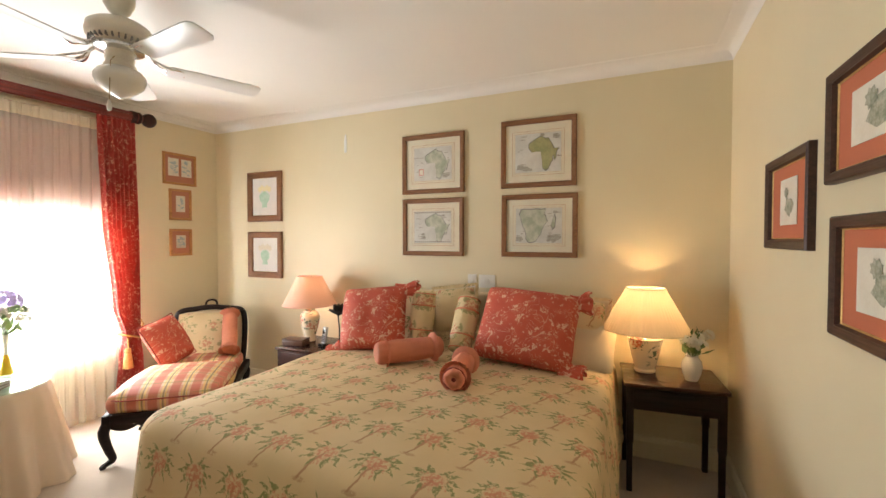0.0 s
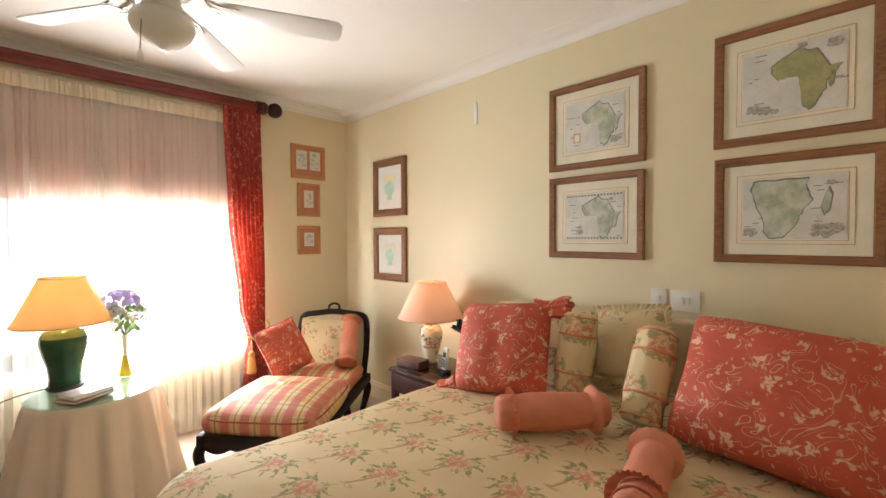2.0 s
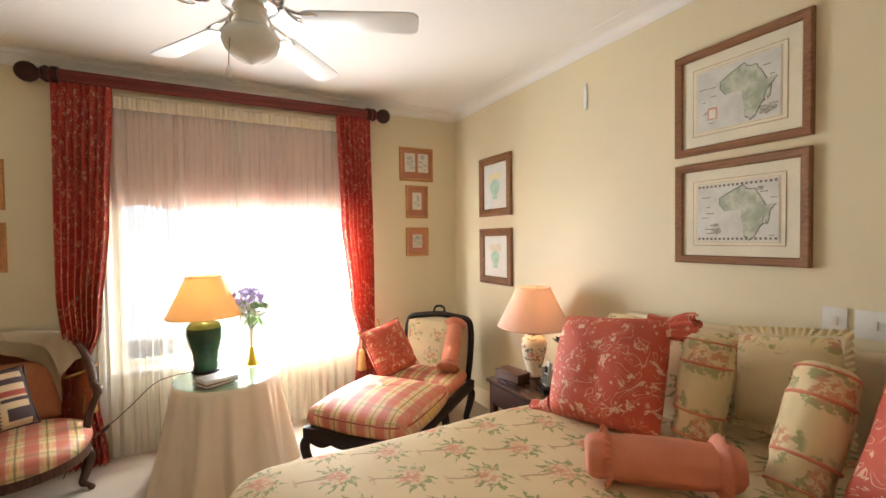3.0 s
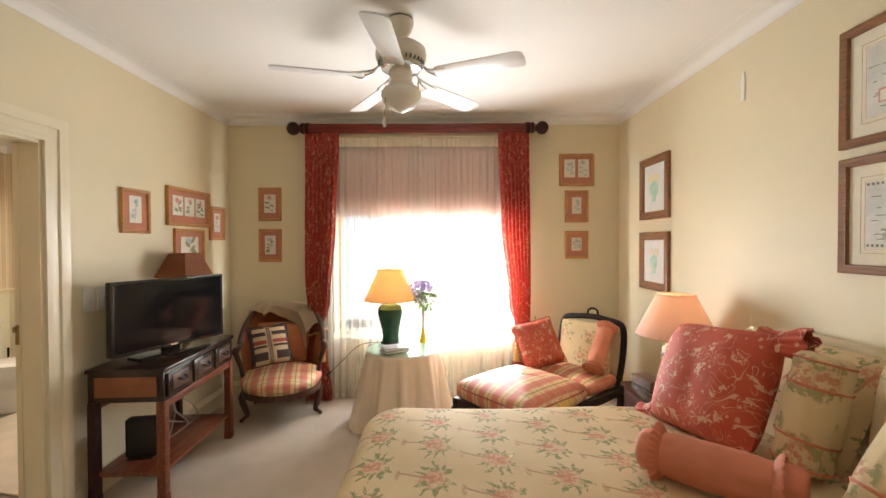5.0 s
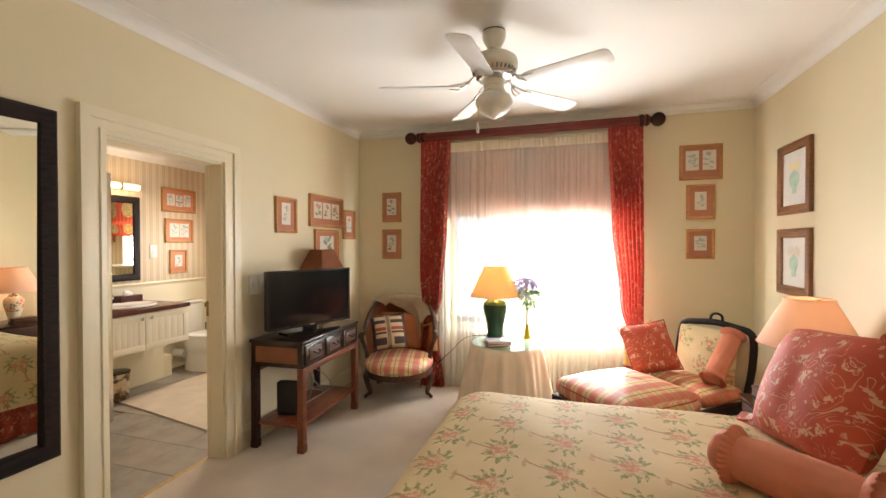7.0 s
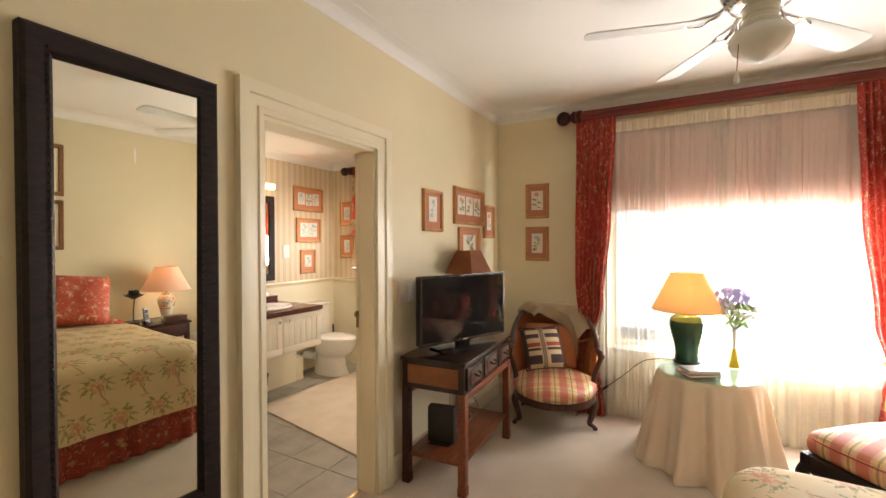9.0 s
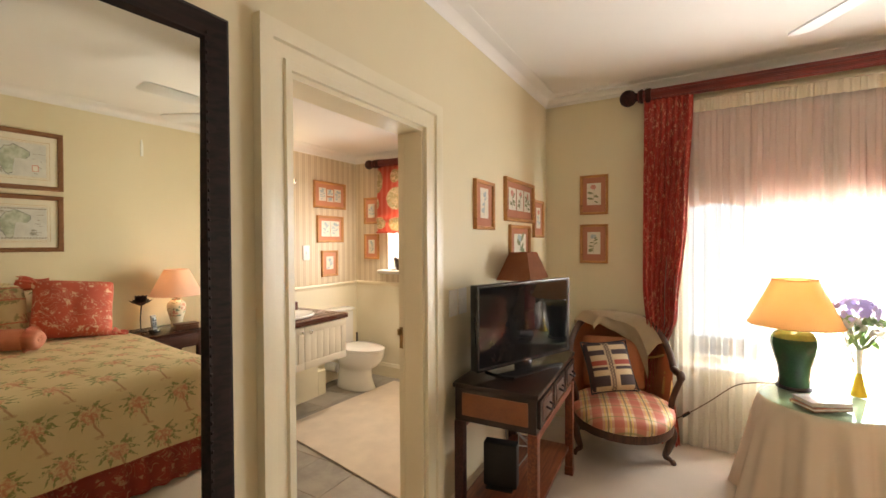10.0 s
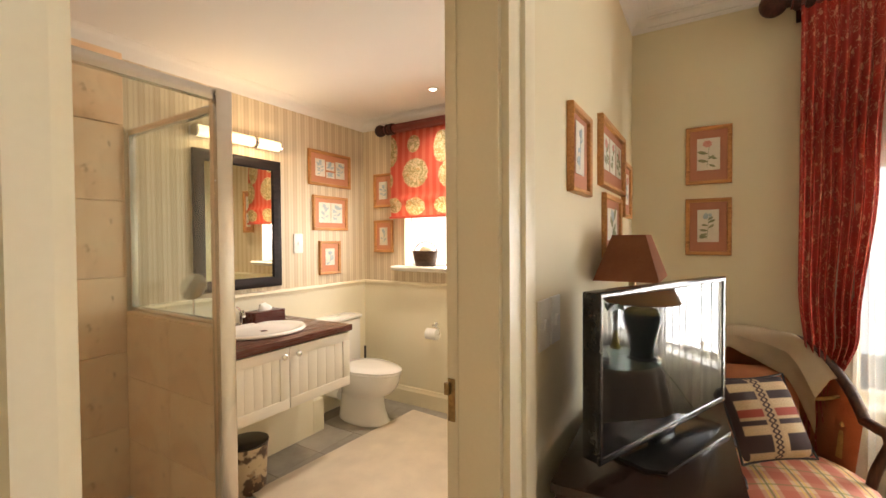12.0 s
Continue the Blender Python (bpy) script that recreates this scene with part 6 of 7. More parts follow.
for k in range(12):
    b = prism([(0, -0.012), (0.009, 0), (0, 0.012), (-0.009, 0)], 0.002, "y")
    joined(bm, moved(b, pose(0.045 + 0.012 * math.sin(k), -0.075 + 0.004 * k % 2, 0.34 - 0.013 * k, 20 * k, 15, 40 * k)))
part("trailing_sprig", bm, PETAL_WHITE, t)


def book(x, y, z, turn, w, d, h, cover, label):
    t = thing("book", x, y, z, turn, label, "book", "books on the table")
    bm = box(-w / 2, w / 2, -d / 2, d / 2, 0.0, 0.003, 0.001)
    box(-w / 2, w / 2, -d / 2, d / 2, h - 0.003, h, 0.001, bm)
    box(-w / 2, -w / 2 + 0.004, -d / 2, d / 2, 0.003, h - 0.003, 0.001, bm)
    part("cover", bm, cover, t)
    part("page_block", box(-w / 2 + 0.005, w / 2 - 0.004, -d / 2 + 0.004, d / 2 - 0.004, 0.0032, h - 0.0032), PAPER_WHITE, t)


book(-3.27, 1.11, 0.6285, 32, 0.15, 0.21, 0.018, plain("rust_cover", (0.32, 0.12, 0.07), None, 20.0, 0.4), "rust covered paperback on the glass top")
book(-3.275, 1.115, 0.647, 26, 0.14, 0.20, 0.022, plain("grey_cover", (0.34, 0.36, 0.40), (0.6, 0.6, 0.62), 25.0, 0.35), "grey covered paperback on top of another")
t = thing("lamp_cord", -3.56, 0.95, 0.629, 0, "thin brown lamp cord with an inline switch", "cable")
cordp = curve_points([(-0.02, 0.02, 0.006), (0.02, -0.10, 0.004), (0.03, -0.20, -0.03), (0.0, -0.33, -0.16), (-0.03, -0.46, -0.28), (-0.10, -0.62, -0.42), (-0.22, -0.72, -0.622)], 30)
part("cord", tube(cordp, 0.0035, 6), plain("brown_flex", (0.10, 0.06, 0.04), None, 20.0, 0.5), t)
part("switch", moved(box(-0.012, 0.012, -0.028, 0.028, -0.009, 0.009, 0.005), Matrix.Translation((-0.03, -0.46, -0.28)) @ pose(0, 0, 0, 42)), BLACK_PLASTIC, t)

# ---- chaise ----
chaise = thing("chaise_longue", -3.515, 2.75, 0, 39.8, "dark carved wooden chaise with plaid cushions and floral back", "chaise longue")


def cabriole(x, y, h, sx, sy, mat, parent, r=0.028, name="leg"):
    """A curved leg that swells at the knee and ends in a scroll foot."""
    pts = curve_points([(x, y, h), (x + sx * 0.022, y + sy * 0.022, h * 0.78), (x + sx * 0.004, y + sy * 0.004, h * 0.42), (x - sx * 0.014, y - sy * 0.014, h * 0.16), (x + sx * 0.004, y + sy * 0.004, 0.030), (x + sx * 0.03, y + sy * 0.03, 0.016)], 18)
    rad = [r * (1.15 if i < 4 else max(0.5, 1.15 - 0.045 * (i - 3))) for i in range(len(pts))]
    rad[-2:] = [r * 0.62, r * 0.5]
    bm = tube(pts, rad, 12)
    lathe([(0.0, 0.0), (r * 0.6, 0.003), (r * 0.75, 0.014), (r * 0.5, 0.028), (0.0, 0.03)], 14, bm, Matrix.Translation((x + sx * 0.026, y + sy * 0.026, 0)))
    return part(name, bm, mat, parent)


hwc = 0.355
bm = box(-hwc, -hwc + 0.05, -1.24, -0.02, 0.285, 0.355, 0.012)
box(hwc - 0.05, hwc, -1.24, -0.02, 0.285, 0.355, 0.012, bm)
box(-hwc + 0.05, hwc - 0.05, -1.24, -1.18, 0.285, 0.355, 0.012, bm)
box(-hwc + 0.05, hwc - 0.05, -0.08, -0.02, 0.285, 0.355, 0.012, bm)
box(-hwc + 0.05, hwc - 0.05, -0.62, -0.57, 0.285, 0.35, 0.008, bm)
part("seat_rail", bm, EBONY, chaise, "dark carved seat rail")
scallop = [(-hwc + 0.05, 0.29)] + [(-hwc + 0.05 + (2 * hwc - 0.1) * k / 24, 0.27 - 0.02 * abs(math.sin(k * math.pi / 6)) - 0.012 * math.cos(k * math.pi / 12)) for k in range(25)] + [(hwc - 0.05, 0.29)]
part("apron", prism(scallop, 0.022, "y", -1.225), EBONY, chaise, "scalloped carved apron")
for sx in (-1, 1):
    cabriole(sx * (hwc - 0.03), -1.205, 0.30, sx, -1, EBONY, chaise)
    cabriole(sx * (hwc - 0.03), -0.60, 0.30, sx, -1, EBONY, chaise, 0.024)
    cabriole(sx * (hwc - 0.05), -0.05, 0.30, sx, 1, EBONY, chaise)
part("webbing", box(-hwc + 0.04, hwc - 0.04, -1.19, -0.07, 0.335, 0.352, 0.004), CREAM_CLOTH, chaise)


def seat_pad(w, d, h, n=20):
    """A boxed seat cushion, soft at the rim, its foot at z = 0."""
    def at(u, v):
        a = 2 * math.pi * u
        c, s = math.cos(a), math.sin(a)
        k = max(abs(c), abs(s)) ** 0.80
        px, py = c / k * w / 2, s / k * d / 2
        px, py = max(-w / 2, min(w / 2, px)), max(-d / 2, min(d / 2, py))
        if v < 0.3:
            f = v / 0.3
            return Vector((px * f, py * f, 0.0)) if f < 1 else Vector((px * 0.97, py * 0.97, 0.0))
        if v < 0.55:
            f = (v - 0.3) / 0.25
            b = 1 + 0.04 * math.sin(math.pi * f)
            return Vector((px * b * 0.97, py * b * 0.97, h * 0.62 * f))
        f = (v - 0.55) / 0.45
        k2 = 1 - f
        z = h * (0.62 + 0.38 * (1 - k2 ** 3)) + 0.010 * noise.noise(Vector((px * f * 4, py * f * 4, 1)))
        return Vector((px * 0.97 * k2, py * 0.97 * k2, z))

    def uv(u, v):
        p = at(u, v)
        return (p.x + (0.12 if v < 0.55 else 0.0) * 0, p.y + (p.z * 0.8 if v < 0.56 else 0.0))
    return sheet(72, 30, at, uv, True)


part("foot_cushion", seat_pad(0.72, 0.71, 0.185), PLAID, chaise, "thick plaid foot cushion in red and cream", m=pose(0, -0.875, 0.354))
part("seat_cushion", seat_pad(0.64, 0.44, 0.12), PLAID, chaise, "plaid seat cushion", m=pose(0, -0.265, 0.354))
ring = []
for k in range(65):
    p = Vector((0.355 * math.copysign(abs(math.cos(k * math.pi / 32)) ** 0.35, math.cos(k * math.pi / 32)), 0.365 * math.copysign(abs(math.sin(k * math.pi / 32)) ** 0.35, math.sin(k * math.pi / 32)), 0.088))
    ring.append(p)
part("piping", tube(ring, 0.005, 6), CORAL_DARK, chaise, m=pose(0, -0.875, 0.354))
# the leaning back: a curved crest on two posts
lean = pose(0, 0.0, 0.30, -9)
crest = curve_points([(-0.285, -0.01, 0.0), (-0.30, 0.0, 0.25), (-0.295, 0.0, 0.45), (-0.26, 0.0, 0.525), (-0.15, 0.0, 0.545), (0.0, 0.0, 0.56), (0.15, 0.0, 0.545), (0.26, 0.0, 0.525), (0.295, 0.0, 0.45), (0.30, 0.0, 0.25), (0.285, -0.01, 0.0)], 50)
part("back_frame", tube(crest, 0.025, 12), EBONY, chaise, "dark curved back frame", m=lean)
part("crest_handle", tube(curve_points([(-0.05, 0, 0.575), (-0.04, 0, 0.615), (0.0, 0, 0.63), (0.04, 0, 0.615), (0.05, 0, 0.575)], 14), 0.010, 8), EBONY, chaise, "small carved crest handle", m=lean)
part("back_panel", box(-0.27, 0.27, 0.0, 0.02, 0.02, 0.53, 0.008), CREAM_CLOTH, chaise, m=lean)
part("back_cushion", moved(cushion(0.52, 0.46, 0.13, 18, 0.45, 9), pose(-0.02, -0.055, 0.29)), FLORAL, chaise, "cream floral back cushion", m=lean)
part("front_rail", tube([(-0.285, -0.01, 0.06), (0.285, -0.01, 0.06)], 0.02, 10), EBONY, chaise, m=lean)
CHP = "cushions on the chaise"
pillow((-3.455, 2.315, 0.645), (-0.12, 0.335, 0.05), (-0.153, -0.145, 0.343), 0.40, 0.41, 0.17, RED_TOILE, "red patterned scatter cushion leaning on the chaise", CHP, 11, None, CORAL_DARK, "scatter_cushion")
bolster((-3.165, 2.68, 0.50), (-3.40, 2.885, 0.795), 0.066, CORAL_CLOTH, "coral bolster with frilled ends leaning on the chaise", CHP, inset=0.03)

# ---- armchair ----
arm = thing("armchair", -3.60, 0.08, 0, 106, "carved walnut armchair with plaid seat and draped throw", "armchair")
for sx in (-1, 1):
    cabriole(sx * 0.29, -0.10, 0.26, sx, -1, CHAIR_WOOD, arm, 0.026)
    cabriole(sx * 0.24, 0.26, 0.26, sx, 1, CHAIR_WOOD, arm, 0.022)


def round_seat(r_scale=1.0):
    return [(r_scale * 0.325 * math.cos(a), -0.06 + r_scale * (0.36 if math.sin(a) < 0 else 0.32) * math.sin(a)) for a in [k * 2 * math.pi / 48 for k in range(48)]]


part("seat_rail", prism(round_seat(), 0.06, "z", 0.235, 0.012), CHAIR_WOOD, arm, "curved walnut seat rail")


def seat_dome(u, v):
    a = 2 * math.pi * u
    x, y = 0.318 * math.cos(a), (0.37 if math.sin(a) < 0 else 0.31) * math.sin(a)
    if v < 0.4:
        f = v / 0.4
        b = 1 + 0.05 * math.sin(math.pi * f)
        return Vector((x * b, -0.06 + y * b, 0.296 + 0.085 * f))
    k = 1 - (v - 0.4) / 0.6
    return Vector((x * k, -0.06 + y * k, 0.381 + 0.045 * (1 - k ** 3)))


part("seat_cushion", sheet(60, 16, seat_dome, lambda u, v: (seat_dome(u, v).x, seat_dome(u, v).y + (seat_dome(u, v).z if v < 0.41 else 0.381)), True), PLAID, arm, "round plaid seat cushion in red and cream")


def tub(u, v):
    """The curved back from arm to arm; u: round, v: up."""
    a = math.pi * (0.02 + 0.96 * u)
    r = 0.31
    z0 = 0.29
    rise = min(1.0, math.sin(a) * 1.25) ** 0.75
    top = 0.56 + 0.34 * rise
    z = z0 + (top - z0) * v
    flare = 0.04 * v
    return Vector(((r + flare) * math.cos(a), 0.0 + (0.30 + flare * 1.3) * math.sin(a), z))


bm = sheet(40, 14, tub)
bmesh.ops.solidify(bm, geom=bm.faces, thickness=0.035)
part("back_shell", bm, VELVET_BROWN, arm, "terracotta upholstered curved back")
part("back_rail", tube([tub(u / 40, 1.0) + Vector((0, 0, 0.008)) for u in range(41)], 0.024, 10), CHAIR_WOOD, arm, "carved walnut top rail")
for sx, u in ((-1, 1.0), (1, 0.0)):
    top = tub(u, 1.0)
    bm = tube(curve_points([top, top + Vector((0.0, -0.09, 0.0)), top + Vector((0.01 * sx, -0.15, -0.02)), (sx * 0.31, -0.12, 0.44), (sx * 0.30, -0.09, 0.27)], 20), [0.024] * 8 + [0.028] * 3 + [0.02] * 10, 10)
    part("arm", bm, CHAIR_WOOD, arm, "scrolled walnut arm")
part("back_pad", moved(cushion(0.46, 0.40, 0.12, 16, 0.45, 15), pose(-0.02, 0.21, 0.585, -12)), VELVET_BROWN, arm, "terracotta back pad")


def throw_at(u, v):
    """A cloth over the top rail: v under 0.4 hangs behind, over 0.5 in front, its hem falling across to one arm."""
    a = math.pi * (0.80 - 0.68 * u)
    up = 0.575 + 0.34 * min(1.0, math.sin(a) * 1.25) ** 0.75 + 0.03 - 0.05 * u ** 2
    w = 0.012 * noise.noise(Vector((u * 5, v * 4, 3)))
    if v < 0.4:
        f = 1 - v / 0.4
        r, z = 0.368 + 0.010 * f, up - 0.16 * f
    elif v < 0.5:
        f = (v - 0.4) / 0.1
        r, z = 0.368 - 0.085 * f, up + 0.006 * math.sin(math.pi * f)
    else:
        f = (v - 0.5) / 0.5
        fall = 0.05 + 0.20 * u
        r, z = 0.283 - 0.075 * min(1, f * 3), up - fall * f
    return Vector(((r + w) * math.cos(a) * 1.02, (r + w) * math.sin(a) * 1.03, z + w))


bm = sheet(30, 30, throw_at)
bmesh.ops.solidify(bm, geom=bm.faces, thickness=0.012)
t = thing("throw_blanket", -3.60, 0.08, 0.012, 106, "folded beige wool throw draped over the armchair back", "blanket")
part("cloth", bm, THROW_CLOTH, t)


def tapestry():
    """Beige weave with dark and rust bands and a laced strip."""
    g = Mat("woven_band_cloth", 0.85)
    p = g.coords("UV")
    u, v, _ = g.split(p)

    def band(t, c, half):
        return g.math("SUBTRACT", 1.0, g.step(g.math("ABSOLUTE", g.math("SUBTRACT", t, c)), half - 0.003, half + 0.003))
    c = g.mix(g.step(g.noise(p, 200.0, 2.0), 0.4, 0.6), (0.56, 0.42, 0.26), (0.46, 0.34, 0.20))
    dark, rust = (0.050, 0.028, 0.028), (0.30, 0.055, 0.035)
    c = g.mix(band(v, 0.335, 0.016), c, dark)
    c = g.mix(band(v, 0.262, 0.018), c, dark)
    c = g.mix(band(v, 0.190, 0.016), c, rust)
    c = g.mix(band(v, 0.152, 0.010), c, dark)
    c = g.mix(g.math("MAXIMUM", band(u, 0.0, 0.026), band(u, 0.33, 0.026)), c, dark)
    c = g.mix(g.math("MULTIPLY", band(v, 0.07, 0.035), g.step(g.math("ABSOLUTE", g.math("SUBTRACT", u, 0.165)), 0.03, 0.035)), c, dark)
    c = g.mix(g.math("MULTIPLY", band(u, 0.155, 0.026), 0.9), c, (0.46, 0.33, 0.2))
    wavy = g.math("MULTIPLY", g.math("SINE", g.math("MULTIPLY", v, 150.0)), 0.012)
    lace = g.math("MAXIMUM", band(g.math("SUBTRACT", u, wavy), 0.155, 0.005), band(g.math("ADD", u, wavy), 0.155, 0.005))
    c = g.mix(lace, c, dark)
    return g.colour(c).bump(g.noise(p, 260.0, 1.0), 0.5, 0.001).m


pillow((-3.45, 0.03, 0.64), (-0.175, 0.245, 0.01), (-0.16, -0.11, 0.36), 0.33, 0.35, 0.12, tapestry(), "woven scatter cushion with dark and rust bands", "", 17, None, BLACK_MATT, "scatter_cushion")

# ---- console table and television ----
con = thing("console_table", -2.685, -0.325, 0, 3, "leather-trimmed console table with three drawers and low shelf", "console table")
cw, cd = 0.90, 0.44
part("tabletop", box(-cw / 2, cw / 2, -cd / 2, cd / 2, 0.768, 0.792, 0.004), LEATHER_DARK, con, "dark polished leather top")
part("carcass", box(-cw / 2 + 0.01, cw / 2 - 0.01, -cd / 2 + 0.01, cd / 2 - 0.012, 0.600, 0.767, 0.003), LEATHER_DARK, con)
for sx in (-1, 1):
    part("side_panel", box(sx * (cw / 2 - 0.010), sx * (cw / 2 - 0.004), -cd / 2 + 0.05, cd / 2 - 0.05, 0.632, 0.745, 0.002), LEATHER_TAN, con, "tan leather inset")
for k in (-1, 0, 1):
    d = part("drawer", box(k * 0.285 - 0.130, k * 0.285 + 0.130, cd / 2 - 0.012, cd / 2 + 0.002, 0.620, 0.755, 0.004), LEATHER_DARK, con)
    part("drawer_panel", box(k * 0.285 - 0.085, k * 0.285 + 0.085, cd / 2 + 0.002, cd / 2 + 0.005, 0.645, 0.732, 0.002), LEATHER_BROWN, d, "brown leather drawer panel")
    bm = tube(curve_points([(k * 0.285 - 0.035, cd / 2 + 0.004, 0.70), (k * 0.285 - 0.03, cd / 2 + 0.022, 0.692), (k * 0.285, cd / 2 + 0.026, 0.680), (k * 0.285 + 0.03, cd / 2 + 0.022, 0.692), (k * 0.285 + 0.035, cd / 2 + 0.004, 0.70)], 14), 0.006, 8)
    part("pull", bm, EBONY, d, "dark drop handle")
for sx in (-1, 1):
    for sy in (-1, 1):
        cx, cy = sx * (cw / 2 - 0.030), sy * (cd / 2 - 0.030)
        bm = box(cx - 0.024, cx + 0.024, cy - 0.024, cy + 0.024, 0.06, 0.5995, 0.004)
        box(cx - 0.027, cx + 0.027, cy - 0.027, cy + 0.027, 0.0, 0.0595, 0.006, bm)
        # Back legs take a darker wood: shade under the table, put into colour.
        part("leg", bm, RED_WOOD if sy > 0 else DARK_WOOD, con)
bm = box(-cw / 2 + 0.012, cw / 2 - 0.012, cd / 2 - 0.050, cd / 2 - 0.012, 0.556, 0.5995, 0.003)
box(-cw / 2 + 0.012, cw / 2 - 0.012, -cd / 2 + 0.012, -cd / 2 + 0.05, 0.556, 0.5995, 0.003, bm)
part("top_rail", bm, RED_WOOD, con)
part("shelf", box(-cw / 2 + 0.03, cw / 2 - 0.03, -cd / 2 + 0.03, cd / 2 - 0.03, 0.165, 0.19, 0.004), RED_WOOD, con, "low red-brown shelf")
t = thing("speaker_box", -2.47, -0.36, 0.191, 10, "upright black plastic box on the console shelf", "speaker")
part("body", box(-0.035, 0.035, -0.09, 0.09, 0.004, 0.235, 0.008), BLACK_MATT, t)
part("foot", box(-0.065, 0.065, -0.07, 0.07, 0.0, 0.004), BLACK_MATT, t)
bm = bmesh.new()
for k in range(5):
    rnd = random.Random(k)
    tube(curve_points([(rnd.uniform(-0.02, 0.02), 0, 0.6), (rnd.uniform(-0.1, 0.1), 0.02, 0.35), (rnd.uniform(-0.25, 0.2), 0.03, 0.14), (rnd.uniform(-0.3, 0.3), 0.08, 0.012), (rnd.uniform(-0.3, 0.3), 0.1, 0.006)], 20), 0.0035, 6, bm)
t = thing("loose_cables", -2.78, -0.44, 0.19, 0, "tangle of loose grey cables behind the console shelf", "cable")
part("cables", bm, plain("grey_flex", (0.35, 0.33, 0.30), None, 20.0, 0.5), t)

tvx, tvy = -2.64, -0.285
tv = thing("television", tvx, tvy, 0.793, 180 - 22.5, "black flat-screen television on a glossy stand, switched off", "television")
part("casing", box(-0.375, 0.375, -0.012, 0.035, 0.045, 0.487, 0.006), BLACK_PLASTIC, tv)
part("bezel", bars(0.752, 0.446, 0.018, 0.008), BLACK_PLASTIC, tv, m=pose(0, -0.0125, 0.266))
part("screen", box(-0.358, 0.358, -0.0155, -0.0125, 0.062, 0.474), SCREEN, tv, "black glossy screen")
part("brand_mark", box(-0.022, 0.022, -0.0225, -0.0205, 0.050, 0.056), BRUSHED, tv, "small grey mark")
part("back_bulge", box(-0.25, 0.25, 0.035, 0.065, 0.09, 0.38, 0.02), BLACK_PLASTIC, tv)
part("neck", box(-0.06, 0.06, 0.0, 0.03, 0.012, 0.10, 0.006), BLACK_PLASTIC, tv)
part("stand", prism([(-0.20, -0.105), (0.20, -0.105), (0.235, -0.06), (0.235, 0.08), (-0.235, 0.08), (-0.235, -0.06)], 0.012, "z", 0.0, 0.003), BLACK_PLASTIC, tv, "glossy black stand")

t = thing("table_lamp", -3.045, -0.44, 0.793, 0, "unlit lamp with a rust pyramid shade behind the television", "lamp")
b = bmesh.new()
lo = [b.verts.new((sx * 0.185, sy * 0.115, 0.465)) for sx, sy in ((-1, -1), (1, -1), (1, 1), (-1, 1))]
hi = [b.verts.new((sx * 0.098, sy * 0.06, 0.640)) for sx, sy in ((-1, -1), (1, -1), (1, 1), (-1, 1))]
for i in range(4):
    b.faces.new((lo[i], lo[(i + 1) % 4], hi[(i + 1) % 4], hi[i]))
bmesh.ops.solidify(b, geom=b.faces, thickness=0.004)
part("shade", b, SHADE_BROWN, t, "rust card pyramid shade", False)
part("base", lathe([(0.07, 0.0), (0.072, 0.01), (0.03, 0.03), (0.02, 0.08), (0.035, 0.16), (0.04, 0.25), (0.02, 0.33), (0.014, 0.36), (0.014, 0.52)], 24), BRASS, t)

# ---- bathroom ----
van = thing("vanity_cabinet", -2.785, -2.54, 0, 0, "white wall-hung vanity cabinet with two grooved doors", "vanity")
part("body", box(-0.437, 0.437, -0.333, 0.335, 0.468, 0.826, 0.003), CAB_WHITE, van)
for k, (x0, x1) in enumerate(((-0.433, 0.039), (0.045, 0.433))):
    d = part("door", box(x0, x1, 0.336, 0.352, 0.472, 0.820, 0.003), CAB_WHITE, van)
    bm = bmesh.new()
    for z0, z1, a, b in ((0.472, 0.530, x0, x1), (0.765, 0.820, x0, x1), (0.530, 0.765, x0, x0 + 0.06), (0.530, 0.765, x1 - 0.06, x1)):
        box(a, b, 0.352, 0.358, z0, z1, 0.002, bm)
    part("door_frame", bm, CAB_WHITE, d)
    n = 5
    for j in range(n):
        a = x0 + 0.06 + (x1 - x0 - 0.12) * j / n
        part("board", box(a + 0.0004, a + (x1 - x0 - 0.12) / n - 0.0004, 0.352, 0.3540, 0.530, 0.765, 0.0006), CAB_WHITE, d)
    part("knob", lathe([(0.006, 0), (0.006, 0.012), (0.016, 0.018), (0.017, 0.026), (0.008, 0.033), (0.0, 0.034)], 18), CHROME, d, "round chrome knob", m=pose(-0.006 if k == 0 else 0.09, 0.358, 0.775, -90))
part("worktop", box(-3.235, -2.345, BS + 0.016, -2.172, 0.828, 0.868, 0.004), COUNTER, None, "dark cherry wooden worktop on the vanity").location = (0, 0, 0)
tagged(bpy.data.objects["worktop"], "dark cherry wooden worktop on the vanity", "worktop")
structure("pipe_boxing", box(-3.30, -2.345, BS + 0.016, -2.63, 0.0, 0.466, 0.004), WAINSCOT, "cream boxed plinth under the vanity", "boxing")
structure("pipe_boxing_low", box(-3.40, -3.3005, BS + 0.016, -2.63, 0.0, 0.24, 0.004), WAINSCOT, "low cream pipe boxing beside the toilet", "boxing")
basin = thing("wash_basin", -2.79, -2.475, 0.868, 0, "oval white drop-in wash basin", "basin")
prof = [(0.215, 0.0), (0.232, 0.004), (0.236, 0.013), (0.226, 0.024), (0.205, 0.022), (0.19, 0.012), (0.16, 0.006), (0.08, 0.003), (0.0, 0.0025)]
part("bowl", lathe(prof, 48, None, None, 1.12, 0.92), PORCELAIN, basin)
part("drain", lathe([(0.0, 0.006), (0.02, 0.006), (0.022, 0.003)], 18), CHROME, basin)
t = thing("basin_tap", -2.845, -2.785, 0.868, 0, "chrome swan-neck basin tap", "tap")
